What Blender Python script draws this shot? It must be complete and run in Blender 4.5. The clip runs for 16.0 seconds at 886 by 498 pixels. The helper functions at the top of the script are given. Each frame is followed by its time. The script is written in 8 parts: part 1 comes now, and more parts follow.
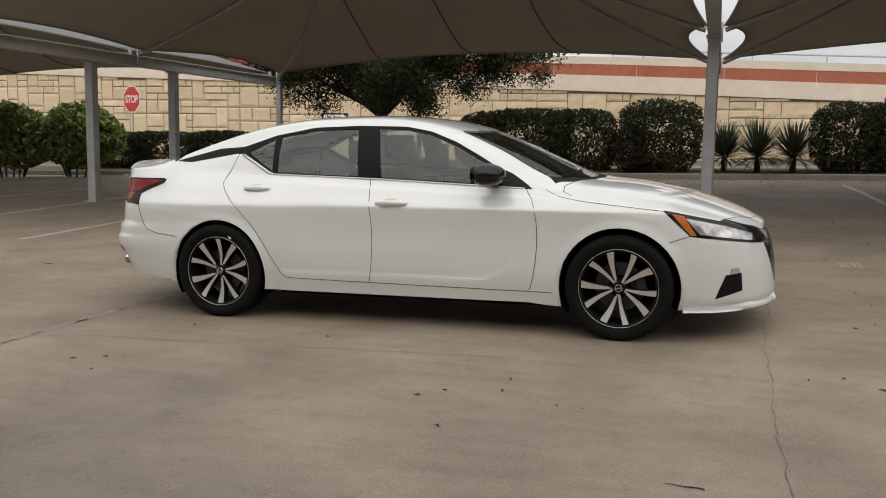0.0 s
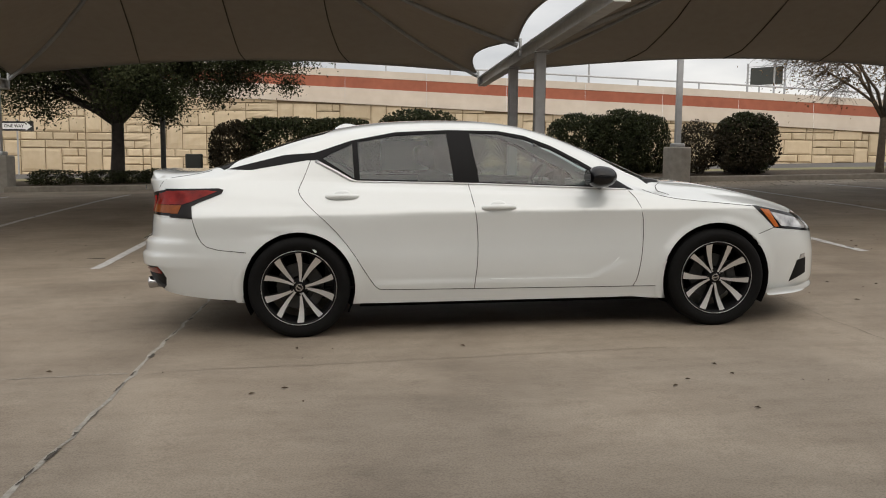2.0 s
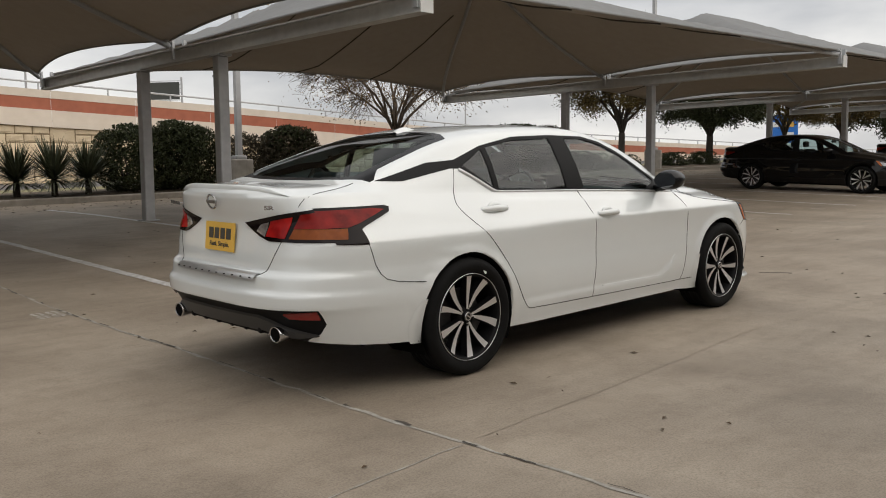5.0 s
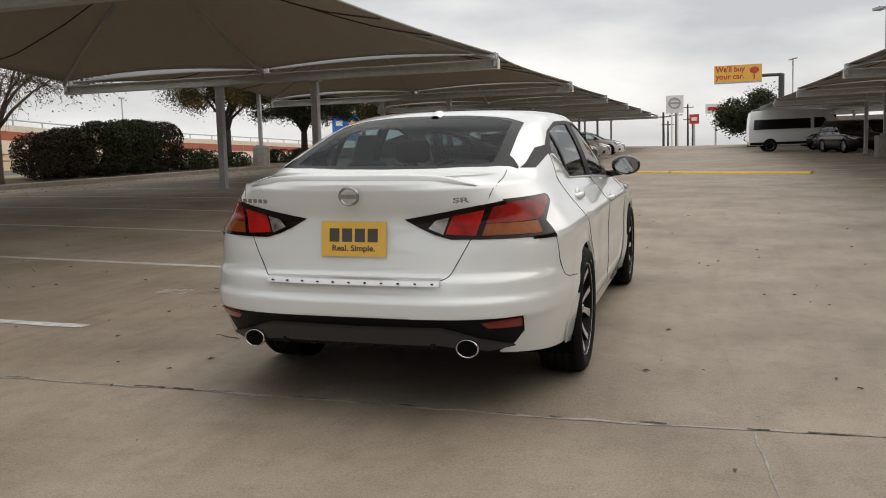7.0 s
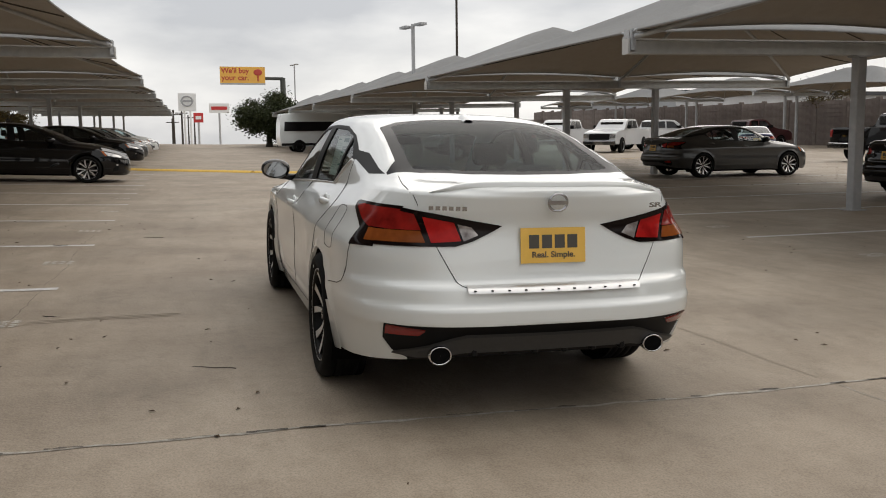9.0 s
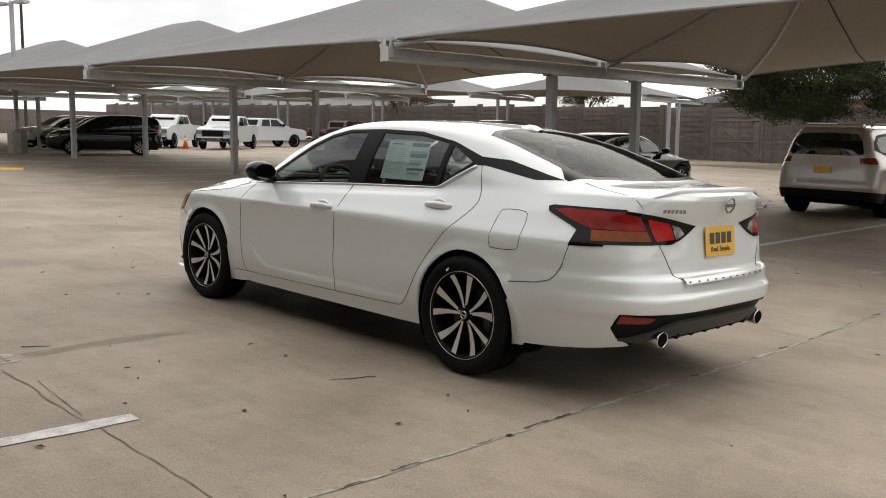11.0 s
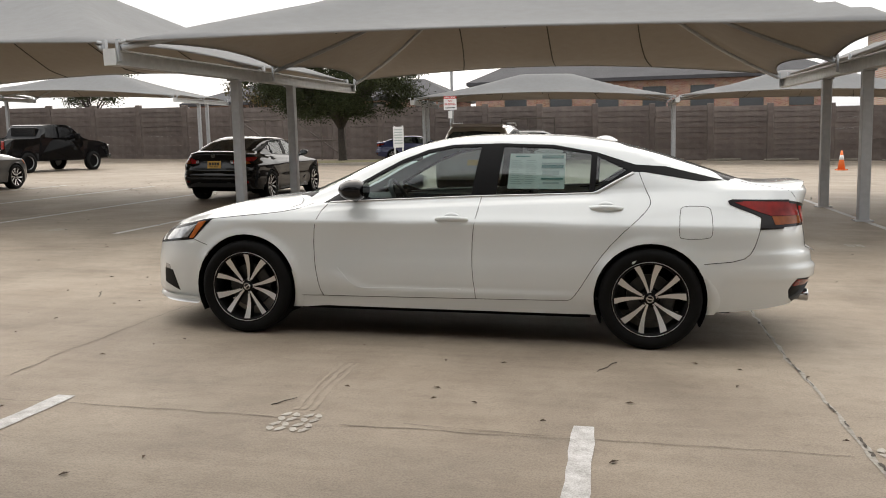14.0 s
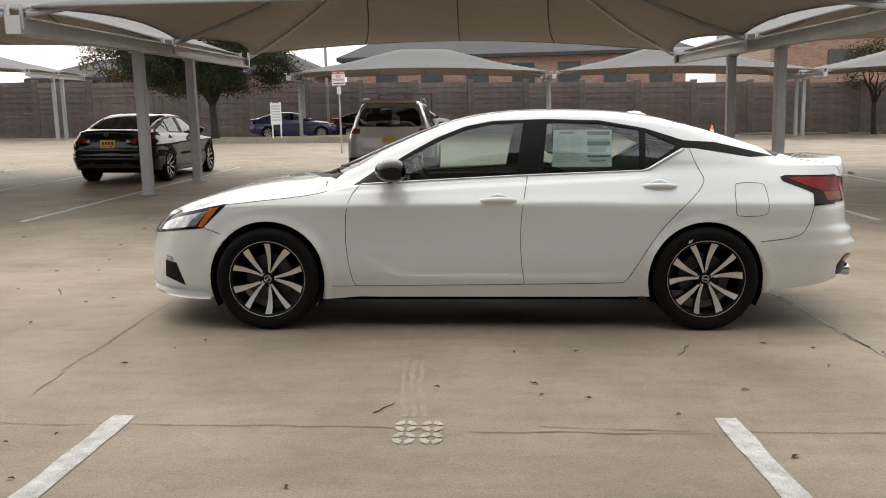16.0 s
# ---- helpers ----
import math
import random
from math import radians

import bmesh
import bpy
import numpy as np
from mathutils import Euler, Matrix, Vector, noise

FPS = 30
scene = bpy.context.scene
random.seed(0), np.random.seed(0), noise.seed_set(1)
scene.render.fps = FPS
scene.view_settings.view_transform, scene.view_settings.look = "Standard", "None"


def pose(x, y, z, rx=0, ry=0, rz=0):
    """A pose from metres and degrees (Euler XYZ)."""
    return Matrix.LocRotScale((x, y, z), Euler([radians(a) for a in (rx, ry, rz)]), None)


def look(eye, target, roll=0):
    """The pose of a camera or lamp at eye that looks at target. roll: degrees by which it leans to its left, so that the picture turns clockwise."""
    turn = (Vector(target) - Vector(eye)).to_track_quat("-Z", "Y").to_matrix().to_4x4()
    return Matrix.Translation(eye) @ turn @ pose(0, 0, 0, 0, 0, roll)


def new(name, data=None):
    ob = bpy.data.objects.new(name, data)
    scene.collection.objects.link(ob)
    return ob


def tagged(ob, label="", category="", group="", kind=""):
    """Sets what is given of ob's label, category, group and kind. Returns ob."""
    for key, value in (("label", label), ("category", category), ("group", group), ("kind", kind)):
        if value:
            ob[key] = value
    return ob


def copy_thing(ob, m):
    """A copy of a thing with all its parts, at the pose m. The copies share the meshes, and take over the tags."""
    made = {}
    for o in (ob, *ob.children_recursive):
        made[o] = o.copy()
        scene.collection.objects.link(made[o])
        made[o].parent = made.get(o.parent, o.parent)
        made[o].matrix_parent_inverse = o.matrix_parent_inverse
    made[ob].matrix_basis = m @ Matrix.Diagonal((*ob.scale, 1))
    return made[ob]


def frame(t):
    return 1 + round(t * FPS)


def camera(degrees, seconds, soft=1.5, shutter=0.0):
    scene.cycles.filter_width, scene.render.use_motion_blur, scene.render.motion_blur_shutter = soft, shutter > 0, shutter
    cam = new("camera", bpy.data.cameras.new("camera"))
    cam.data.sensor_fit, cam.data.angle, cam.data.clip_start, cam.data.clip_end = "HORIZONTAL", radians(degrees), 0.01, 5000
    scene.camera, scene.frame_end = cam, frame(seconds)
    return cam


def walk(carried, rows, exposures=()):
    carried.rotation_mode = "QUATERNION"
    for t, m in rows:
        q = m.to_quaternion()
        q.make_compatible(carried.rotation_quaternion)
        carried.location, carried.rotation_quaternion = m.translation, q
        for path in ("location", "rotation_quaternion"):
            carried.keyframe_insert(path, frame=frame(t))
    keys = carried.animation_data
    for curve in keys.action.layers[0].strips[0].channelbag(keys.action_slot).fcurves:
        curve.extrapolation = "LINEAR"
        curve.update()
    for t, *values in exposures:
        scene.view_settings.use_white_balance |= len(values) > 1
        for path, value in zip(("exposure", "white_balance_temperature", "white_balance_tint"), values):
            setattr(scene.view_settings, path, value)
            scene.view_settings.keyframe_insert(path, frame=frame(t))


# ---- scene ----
cam = camera(53.9, 16.0, soft=1.0)
PATH = [
    (0, (1.955, -6.316, 1.231), (1.363, -4.422, 0.988), 1.0),
    (0.5, (1.283, -6.524, 1.201), (0.871, -4.581, 0.965), 1.0),
    (1, (0.536, -6.669, 1.199), (0.317, -4.695, 0.967), 0.2),
    (1.5, (-0.231, -6.687, 1.162), (-0.278, -4.7, 0.939), 0.2),
    (2, (-0.981, -6.622, 1.149), (-0.805, -4.64, 0.94), 0.5),
    (2.5, (-1.681, -6.419, 1.132), (-1.279, -4.471, 0.924), 0.3),
    (3, (-2.423, -6.172, 1.142), (-1.837, -4.271, 0.933), 0.3),
    (3.5, (-3.098, -5.827, 1.137), (-2.287, -4.008, 0.953), -0.5),
    (4, (-3.759, -5.403, 1.138), (-2.726, -3.699, 0.965), -1.2),
    (4.5, (-4.37, -4.897, 1.13), (-3.176, -3.304, 0.945), -1.8),
    (5, (-4.887, -4.312, 1.108), (-3.51, -2.873, 0.93), -0.6),
    (5.2, (-5.053, -4.056, 1.078), (-3.598, -2.695, 0.9), -0.5),
    (7.3, (-6.195, -1.064, 1.113), (-4.253, -0.635, 0.899), -1.7),
    (7.5, (-6.25, -0.756, 1.141), (-4.289, -0.431, 0.918), -1.6),
    (8, (-6.252, 0.001, 1.147), (-4.265, 0.035, 0.922), -1.5),
    (8.5, (-6.191, 0.769, 1.163), (-4.222, 0.501, 0.938), -1.6),
    (9, (-6.043, 1.523, 1.198), (-4.134, 0.975, 0.969), -0.7),
    (9.2, (-5.913, 1.788, 1.213), (-4.036, 1.141, 0.975), -1.1),
    (11.3, (-4.479, 4.695, 1.269), (-3.164, 3.207, 1.03), 0.4),
    (11.5, (-4.278, 4.939, 1.275), (-3.035, 3.391, 1.031), 0.0),
    (12, (-3.781, 5.48, 1.289), (-2.695, 3.82, 1.038), -0.9),
    (12.5, (-3.186, 5.957, 1.307), (-2.211, 4.228, 1.062), -0.7),
    (13, (-2.529, 6.291, 1.338), (-1.787, 4.45, 1.092), -1.0),
    (13.5, (-1.844, 6.516, 1.37), (-1.283, 4.613, 1.12), -1.4),
    (14, (-1.201, 6.667, 1.396), (-0.811, 4.721, 1.146), -1.4),
    (14.5, (-0.635, 6.69, 1.421), (-0.383, 4.724, 1.152), -1.6),
    (15, (-0.247, 6.632, 1.429), (-0.087, 4.657, 1.155), -1.6),
    (15.5, (-0.016, 6.512, 1.428), (0.101, 4.536, 1.146), -1.7),
    (16, (0.065, 6.41, 1.423), (0.134, 4.435, 1.112), -1.6),
]
EXPOSURES = [(0, 0.05), (5, 0.02), (7.5, 0.11), (9, 0.13), (11.5, 0.54), (16, 0.73)]
walk(cam, [(t, look(eye, target, roll)) for t, eye, target, roll in PATH], EXPOSURES)

# ---- world and light: overcast sky ----
world = bpy.data.worlds.new("overcast")
scene.world = world
world.use_nodes = True
wn, wl = world.node_tree.nodes, world.node_tree.links
wn.clear()
sky = wn.new("ShaderNodeTexSky")
sky.sky_type, sky.sun_disc = "NISHITA", False
sky.sun_elevation, sky.sun_rotation = radians(42), radians(163)
sky.air_density, sky.dust_density, sky.ozone_density = 1.0, 4.0, 1.0
# an even cloud deck over the clear sky: soft grey noise on the direction of view
tc = wn.new("ShaderNodeTexCoord")
mp = wn.new("ShaderNodeMapping")
mp.inputs["Scale"].default_value = (1.0, 1.0, 3.2)
nz = wn.new("ShaderNodeTexNoise")
nz.inputs["Scale"].default_value, nz.inputs["Detail"].default_value = 2.6, 7
cr = wn.new("ShaderNodeValToRGB")
cr.color_ramp.elements[0].position, cr.color_ramp.elements[0].color = 0.36, (5.4, 5.45, 5.6, 1)
cr.color_ramp.elements[1].position, cr.color_ramp.elements[1].color = 0.62, (9.7, 9.5, 9.15, 1)
mx = wn.new("ShaderNodeMixRGB")
mx.inputs[0].default_value = 0.86
bg = wn.new("ShaderNodeBackground")
bg.inputs["Strength"].default_value = 0.109
out = wn.new("ShaderNodeOutputWorld")
wl.new(tc.outputs["Generated"], mp.inputs["Vector"])
wl.new(mp.outputs["Vector"], nz.inputs["Vector"])
wl.new(nz.outputs["Fac"], cr.inputs["Fac"])
wl.new(sky.outputs["Color"], mx.inputs[1])
wl.new(cr.outputs["Color"], mx.inputs[2])
# brighter overhead than at the horizon, as an overcast sky is
sep, up_, dome = wn.new("ShaderNodeSeparateXYZ"), wn.new("ShaderNodeMapRange"), wn.new("ShaderNodeVectorMath")
up_.inputs["To Min"].default_value, up_.inputs["To Max"].default_value = 0.96, 1.24
dome.operation = "SCALE"
wl.new(tc.outputs["Generated"], sep.inputs[0])
wl.new(sep.outputs["Z"], up_.inputs["Value"])
wl.new(mx.outputs["Color"], dome.inputs[0])
wl.new(up_.outputs[0], dome.inputs["Scale"])
wl.new(dome.outputs[0], bg.inputs["Color"])
wl.new(bg.outputs["Background"], out.inputs["Surface"])
sun_data = bpy.data.lights.new("sun", "SUN")
sun_data.energy, sun_data.angle, sun_data.color = 1.5, radians(115), (1.0, 0.91, 0.80)
sun = new("sun", sun_data)
sun.matrix_world = look((0, 0, 30), (-10, 32, 0))

SX, SY = 0.0215, 0.018
BAY = 11.42
# fall of the lot across the aisle: distance from the car, height
RISE = ((0.0, 0.0), (3.0, 0.054), (8.0, 0.225), (12.0, 0.325), (16.5, 0.375), (30.0, 0.54))


def gz(x, y):
    """Height of the lot: it rises ahead of the car and towards the motorway, with a drain line in the aisle."""
    if y > 0:
        k = next((i for i in range(1, len(RISE)) if y < RISE[i][0]), len(RISE) - 1)
        (y0, z0), (y1, z1) = RISE[k - 1], RISE[k]
        side = z0 + (z1 - z0) * (min(y, y1) - y0) / (y1 - y0)
    else:
        side = SY * y * math.exp(y / 3.5)
    return SX * max(-60.0, min(90.0, x)) + side


# ---- mesh helpers ----
def bm_new():
    return bmesh.new()


def bm_box(bm, lo, hi, m=None):
    vs = [bm.verts.new((x, y, z)) for x in (lo[0], hi[0]) for y in (lo[1], hi[1]) for z in (lo[2], hi[2])]
    for q in ((0, 1, 3, 2), (4, 6, 7, 5), (0, 4, 5, 1), (2, 3, 7, 6), (0, 2, 6, 4), (1, 5, 7, 3)):
        bm.faces.new([vs[i] for i in q])
    if m is not None:
        bmesh.ops.transform(bm, matrix=m, verts=vs)
    return vs


def bm_bevel(bm, width, segments=2):
    bmesh.ops.bevel(bm, geom=bm.edges[:], offset=width, segments=segments, affect="EDGES", profile=0.5)


def bm_tube(bm, pts, radii, sides=10, caps=True):
    """A round tube along points; radii: one number or one for each point."""
    pts = [Vector(p) for p in pts]
    if isinstance(radii, (int, float)):
        radii = [radii] * len(pts)
    rings, up = [], None
    for i, p in enumerate(pts):
        d = (pts[min(i + 1, len(pts) - 1)] - pts[max(i - 1, 0)]).normalized()
        if up is None or abs(up.dot(d)) > 0.95:
            up = Vector((0, 0, 1)) if abs(d.z) < 0.9 else Vector((1, 0, 0))
        side = d.cross(up).normalized()
        up = side.cross(d).normalized()
        rings.append([bm.verts.new(p + (side * math.cos(a) + up * math.sin(a)) * radii[i]) for a in (2 * math.pi * k / sides for k in range(sides))])
    for a, b in zip(rings, rings[1:]):
        for k in range(sides):
            bm.faces.new((a[k], a[(k + 1) % sides], b[(k + 1) % sides], b[k]))
    if caps:
        bm.faces.new(rings[0][::-1])
        bm.faces.new(rings[-1])


def bm_lathe(bm, profile, steps=48, axis="Y", close=False):
    """Turn (radius, along) pairs about the y axis."""
    rings = []
    for r, a in profile:
        rings.append([bm.verts.new((r * math.cos(t), a, r * math.sin(t))) for t in (2 * math.pi * k / steps for k in range(steps))])
    loop = list(zip(rings, rings[1:])) + ([(rings[-1], rings[0])] if close else [])
    for a, b in loop:
        for k in range(steps):
            bm.faces.new((a[k], a[(k + 1) % steps], b[(k + 1) % steps], b[k]))


def bm_grid(bm, rows):
    """A sheet of quads from rows of points."""
    vs = [[bm.verts.new(p) for p in row] for row in rows]
    for a, b in zip(vs, vs[1:]):
        for k in range(len(a) - 1):
            bm.faces.new((a[k], a[k + 1], b[k + 1], b[k]))
    return vs


def bm_prism(bm, outline, z0, z1):
    lo, hi = [bm.verts.new((x, y, z0)) for x, y in outline], [bm.verts.new((x, y, z1)) for x, y in outline]
    n = len(outline)
    for k in range(n):
        bm.faces.new((lo[k], lo[(k + 1) % n], hi[(k + 1) % n], hi[k]))
    bm.faces.new(lo[::-1])
    bm.faces.new(hi)


def mesh_of(name, bm, material, smooth=False):
    bmesh.ops.recalc_face_normals(bm, faces=bm.faces[:])
    me = bpy.data.meshes.new(name)
    bm.to_mesh(me)
    bm.free()
    for m in (material if isinstance(material, (list, tuple)) else [material]):
        me.materials.append(m)
    if smooth:
        me.polygons.foreach_set("use_smooth", [True] * len(me.polygons))
    return me


def part(name, bm, material, parent, label="", smooth=False):
    ob = new(name, mesh_of(name, bm, material, smooth))
    ob.parent = parent
    return tagged(ob, label) if label else ob


def thing(name, label, category="", m=None, group="", kind=""):
    ob = new(name)
    ob.empty_display_size = 0.1
    if m is not None:
        ob.matrix_world = m
    return tagged(ob, label, category, group, kind)


def solid(name, bm, material, label, category="", kind="", group="", smooth=False, m=None):
    ob = new(name, mesh_of(name, bm, material, smooth))
    if m is not None:
        ob.matrix_world = m
    return tagged(ob, label, category, group, kind)


def curve_fn(pairs):
    """A smooth monotone curve through (x, y) pairs."""
    xs, ys = np.array([p[0] for p in pairs], float), np.array([p[1] for p in pairs], float)
    h, d = np.diff(xs), np.diff(ys) / np.diff(xs)
    m = np.zeros(len(xs))
    m[0], m[-1] = d[0], d[-1]
    for i in range(1, len(xs) - 1):
        m[i] = 0 if d[i - 1] * d[i] <= 0 else 3 * (h[i - 1] + h[i]) / ((2 * h[i] + h[i - 1]) / d[i - 1] + (h[i] + 2 * h[i - 1]) / d[i])

    def at(x):
        x = min(max(x, xs[0]), xs[-1])
        i = min(max(int(np.searchsorted(xs, x)) - 1, 0), len(h) - 1)
        t = (x - xs[i]) / h[i]
        return float((1 + 2 * t) * (1 - t) ** 2 * ys[i] + t * (1 - t) ** 2 * h[i] * m[i] + t * t * (3 - 2 * t) * ys[i + 1] + t * t * (t - 1) * h[i] * m[i + 1])

    return at


# ---- materials ----
def mat(name, color, rough=0.6, metal=0.0, spread=0.12, scale=6.0, bump=0.0, bump_scale=60.0, coat=0.0, per_object=0.0, per_island=0.0, spec=0.5, color2=None, stain_scale=0.7):
    """Base colour varied at two scales, with fine relief."""
    m = bpy.data.materials.new(name)
    m.use_nodes = True
    n, l = m.node_tree.nodes, m.node_tree.links
    b = n["Principled BSDF"]
    b.inputs["Roughness"].default_value, b.inputs["Metallic"].default_value = rough, metal
    b.inputs["Specular IOR Level"].default_value = spec
    b.inputs["Coat Weight"].default_value = coat
    b.inputs["Coat Roughness"].default_value = 0.03
    tex = n.new("ShaderNodeTexCoord")
    big, fine = n.new("ShaderNodeTexNoise"), n.new("ShaderNodeTexNoise")
    big.inputs["Scale"].default_value, big.inputs["Detail"].default_value = stain_scale, 6
    fine.inputs["Scale"].default_value, fine.inputs["Detail"].default_value = scale, 8
    l.new(tex.outputs["Object"], big.inputs["Vector"])
    l.new(tex.outputs["Object"], fine.inputs["Vector"])
    add = n.new("ShaderNodeMath")
    add.operation = "ADD"
    l.new(big.outputs["Fac"], add.inputs[0])
    l.new(fine.outputs["Fac"], add.inputs[1])
    ramp = n.new("ShaderNodeMapRange")
    ramp.inputs["From Min"].default_value, ramp.inputs["From Max"].default_value = 0.7, 1.3
    l.new(add.outputs[0], ramp.inputs["Value"])
    mix = n.new("ShaderNodeMixRGB")
    c2 = color2 or [min(1.0, c * (1 + spread)) for c in color]
    c1 = [c * (1 - spread) for c in color] if color2 is None else color
    mix.inputs[1].default_value, mix.inputs[2].default_value = (*c1, 1), (*c2, 1)
    l.new(ramp.outputs[0], mix.inputs[0])
    col = mix.outputs[0]
    for amount, node, sock in ((per_object, "ShaderNodeObjectInfo", "Random"), (per_island, "ShaderNodeNewGeometry", "Random Per Island")):
        if amount:
            info, hsv, rng = n.new(node), n.new("ShaderNodeHueSaturation"), n.new("ShaderNodeMapRange")
            rng.inputs["To Min"].default_value, rng.inputs["To Max"].default_value = 1 - amount, 1 + amount
            l.new(info.outputs[sock], rng.inputs["Value"])
            l.new(rng.outputs[0], hsv.inputs["Value"])
            l.new(col, hsv.inputs["Color"])
            col = hsv.outputs[0]
    l.new(col, b.inputs["Base Color"])
    if bump:
        rel, bp = n.new("ShaderNodeTexNoise"), n.new("ShaderNodeBump")
        rel.inputs["Scale"].default_value, rel.inputs["Detail"].default_value = bump_scale, 6
        l.new(tex.outputs["Object"], rel.inputs["Vector"])
        bp.inputs["Strength"].default_value, bp.inputs["Distance"].default_value = bump, 0.02
        l.new(rel.outputs["Fac"], bp.inputs["Height"])
        l.new(bp.outputs[0], b.inputs["Normal"])
    return m


def glass_mat(name, tint, gloss_rough=0.02, facing=0.06, power=5.0):
    """A thin sheet: tinted see-through with a Fresnel gloss."""
    m = bpy.data.materials.new(name)
    m.use_nodes = True
    n, l = m.node_tree.nodes, m.node_tree.links
    n.remove(n["Principled BSDF"])
    tr, gl, mixs, fr = n.new("ShaderNodeBsdfTransparent"), n.new("ShaderNodeBsdfGlossy"), n.new("ShaderNodeMixShader"), n.new("ShaderNodeLayerWeight")
    tr.inputs["Color"].default_value = (*tint, 1)
    gl.inputs["Roughness"].default_value = gloss_rough
    fr.inputs["Blend"].default_value = 0.5
    rise, scale = n.new("ShaderNodeMath"), n.new("ShaderNodeMath")
    rise.operation, scale.operation = "POWER", "MULTIPLY_ADD"
    rise.inputs[1].default_value = power
    scale.inputs[1].default_value, scale.inputs[2].default_value = 0.8 - facing, facing
    l.new(fr.outputs["Facing"], rise.inputs[0])
    l.new(rise.outputs[0], scale.inputs[0])
    l.new(scale.outputs[0], mixs.inputs[0])
    l.new(tr.outputs[0], mixs.inputs[1])
    l.new(gl.outputs[0], mixs.inputs[2])
    l.new(mixs.outputs[0], n["Material Output"].inputs["Surface"])
    return m


M_STEEL = mat("galvanised_steel", (0.36, 0.37, 0.38), 0.5, 0.35, 0.12, 9, 0.05, 40, color2=(0.46, 0.47, 0.48))
M_STEEL_WORN = mat("beam_steel", (0.42, 0.42, 0.41), 0.55, 0.2, 0.15, 7, 0.06, 30, color2=(0.55, 0.55, 0.53))
M_KERB = mat("kerb_concrete", (0.27, 0.245, 0.21), 0.9, 0, 0.2, 8, 0.25, 60)
M_BLOCK = mat("pedestal_concrete", (0.30, 0.28, 0.25), 0.9, 0, 0.2, 7, 0.2, 50)
M_SOIL = mat("mulch", (0.10, 0.075, 0.05), 0.95, 0, 0.35, 14, 0.6, 30)
M_GRASS = mat("dry_grass", (0.20, 0.18, 0.09), 0.95, 0, 0.3, 12, 0.7, 40)
M_ASPHALT = mat("asphalt", (0.10, 0.095, 0.09), 0.92, 0, 0.2, 20, 0.3, 120)
M_PAINT_LINE = mat("road_paint", (0.32, 0.312, 0.30), 0.85, 0, 0.22, 130, 0.2, 90, color2=(0.68, 0.675, 0.67), stain_scale=14)
M_STENCIL = mat("worn_stencil", (0.29, 0.265, 0.23), 0.85, 0, 0.2, 110, 0.2, 90, color2=(0.50, 0.475, 0.43), stain_scale=9)
M_YELLOW_LINE = mat("yellow_road_paint", (0.62, 0.40, 0.07), 0.8, 0, 0.2, 16)
M_DARK = mat("joint_dark", (0.07, 0.06, 0.05), 0.95, 0, 0.3, 20)
M_CRACK = mat("crack_dirt", (0.15, 0.125, 0.10), 0.95, 0, 0.3, 20)
M_SEAL = mat("joint_sealant", (0.22, 0.20, 0.17), 0.9, 0, 0.35, 30, 0.4, 120, color2=(0.42, 0.40, 0.36), stain_scale=4)


def fabric_mat():
    """Woven shade cloth: light falls through it."""
    m = mat("shade_cloth", (0.225, 0.231, 0.235), 0.95, 0, 0.08, 5, 0.1, 300, color2=(0.272, 0.279, 0.284), stain_scale=0.35)
    n, l = m.node_tree.nodes, m.node_tree.links
    tl, mixs = n.new("ShaderNodeBsdfTranslucent"), n.new("ShaderNodeMixShader")
    tl.inputs["Color"].default_value = (0.56, 0.465, 0.35, 1)
    mixs.inputs[0].default_value = 0.27
    l.new(n["Principled BSDF"].outputs[0], mixs.inputs[1])
    l.new(tl.outputs[0], mixs.inputs[2])
    l.new(mixs.outputs[0], n["Material Output"].inputs["Surface"])
    return m


M_CLOTH = fabric_mat()
M_SEAM = mat("cloth_seam", (0.07, 0.065, 0.06), 0.9)


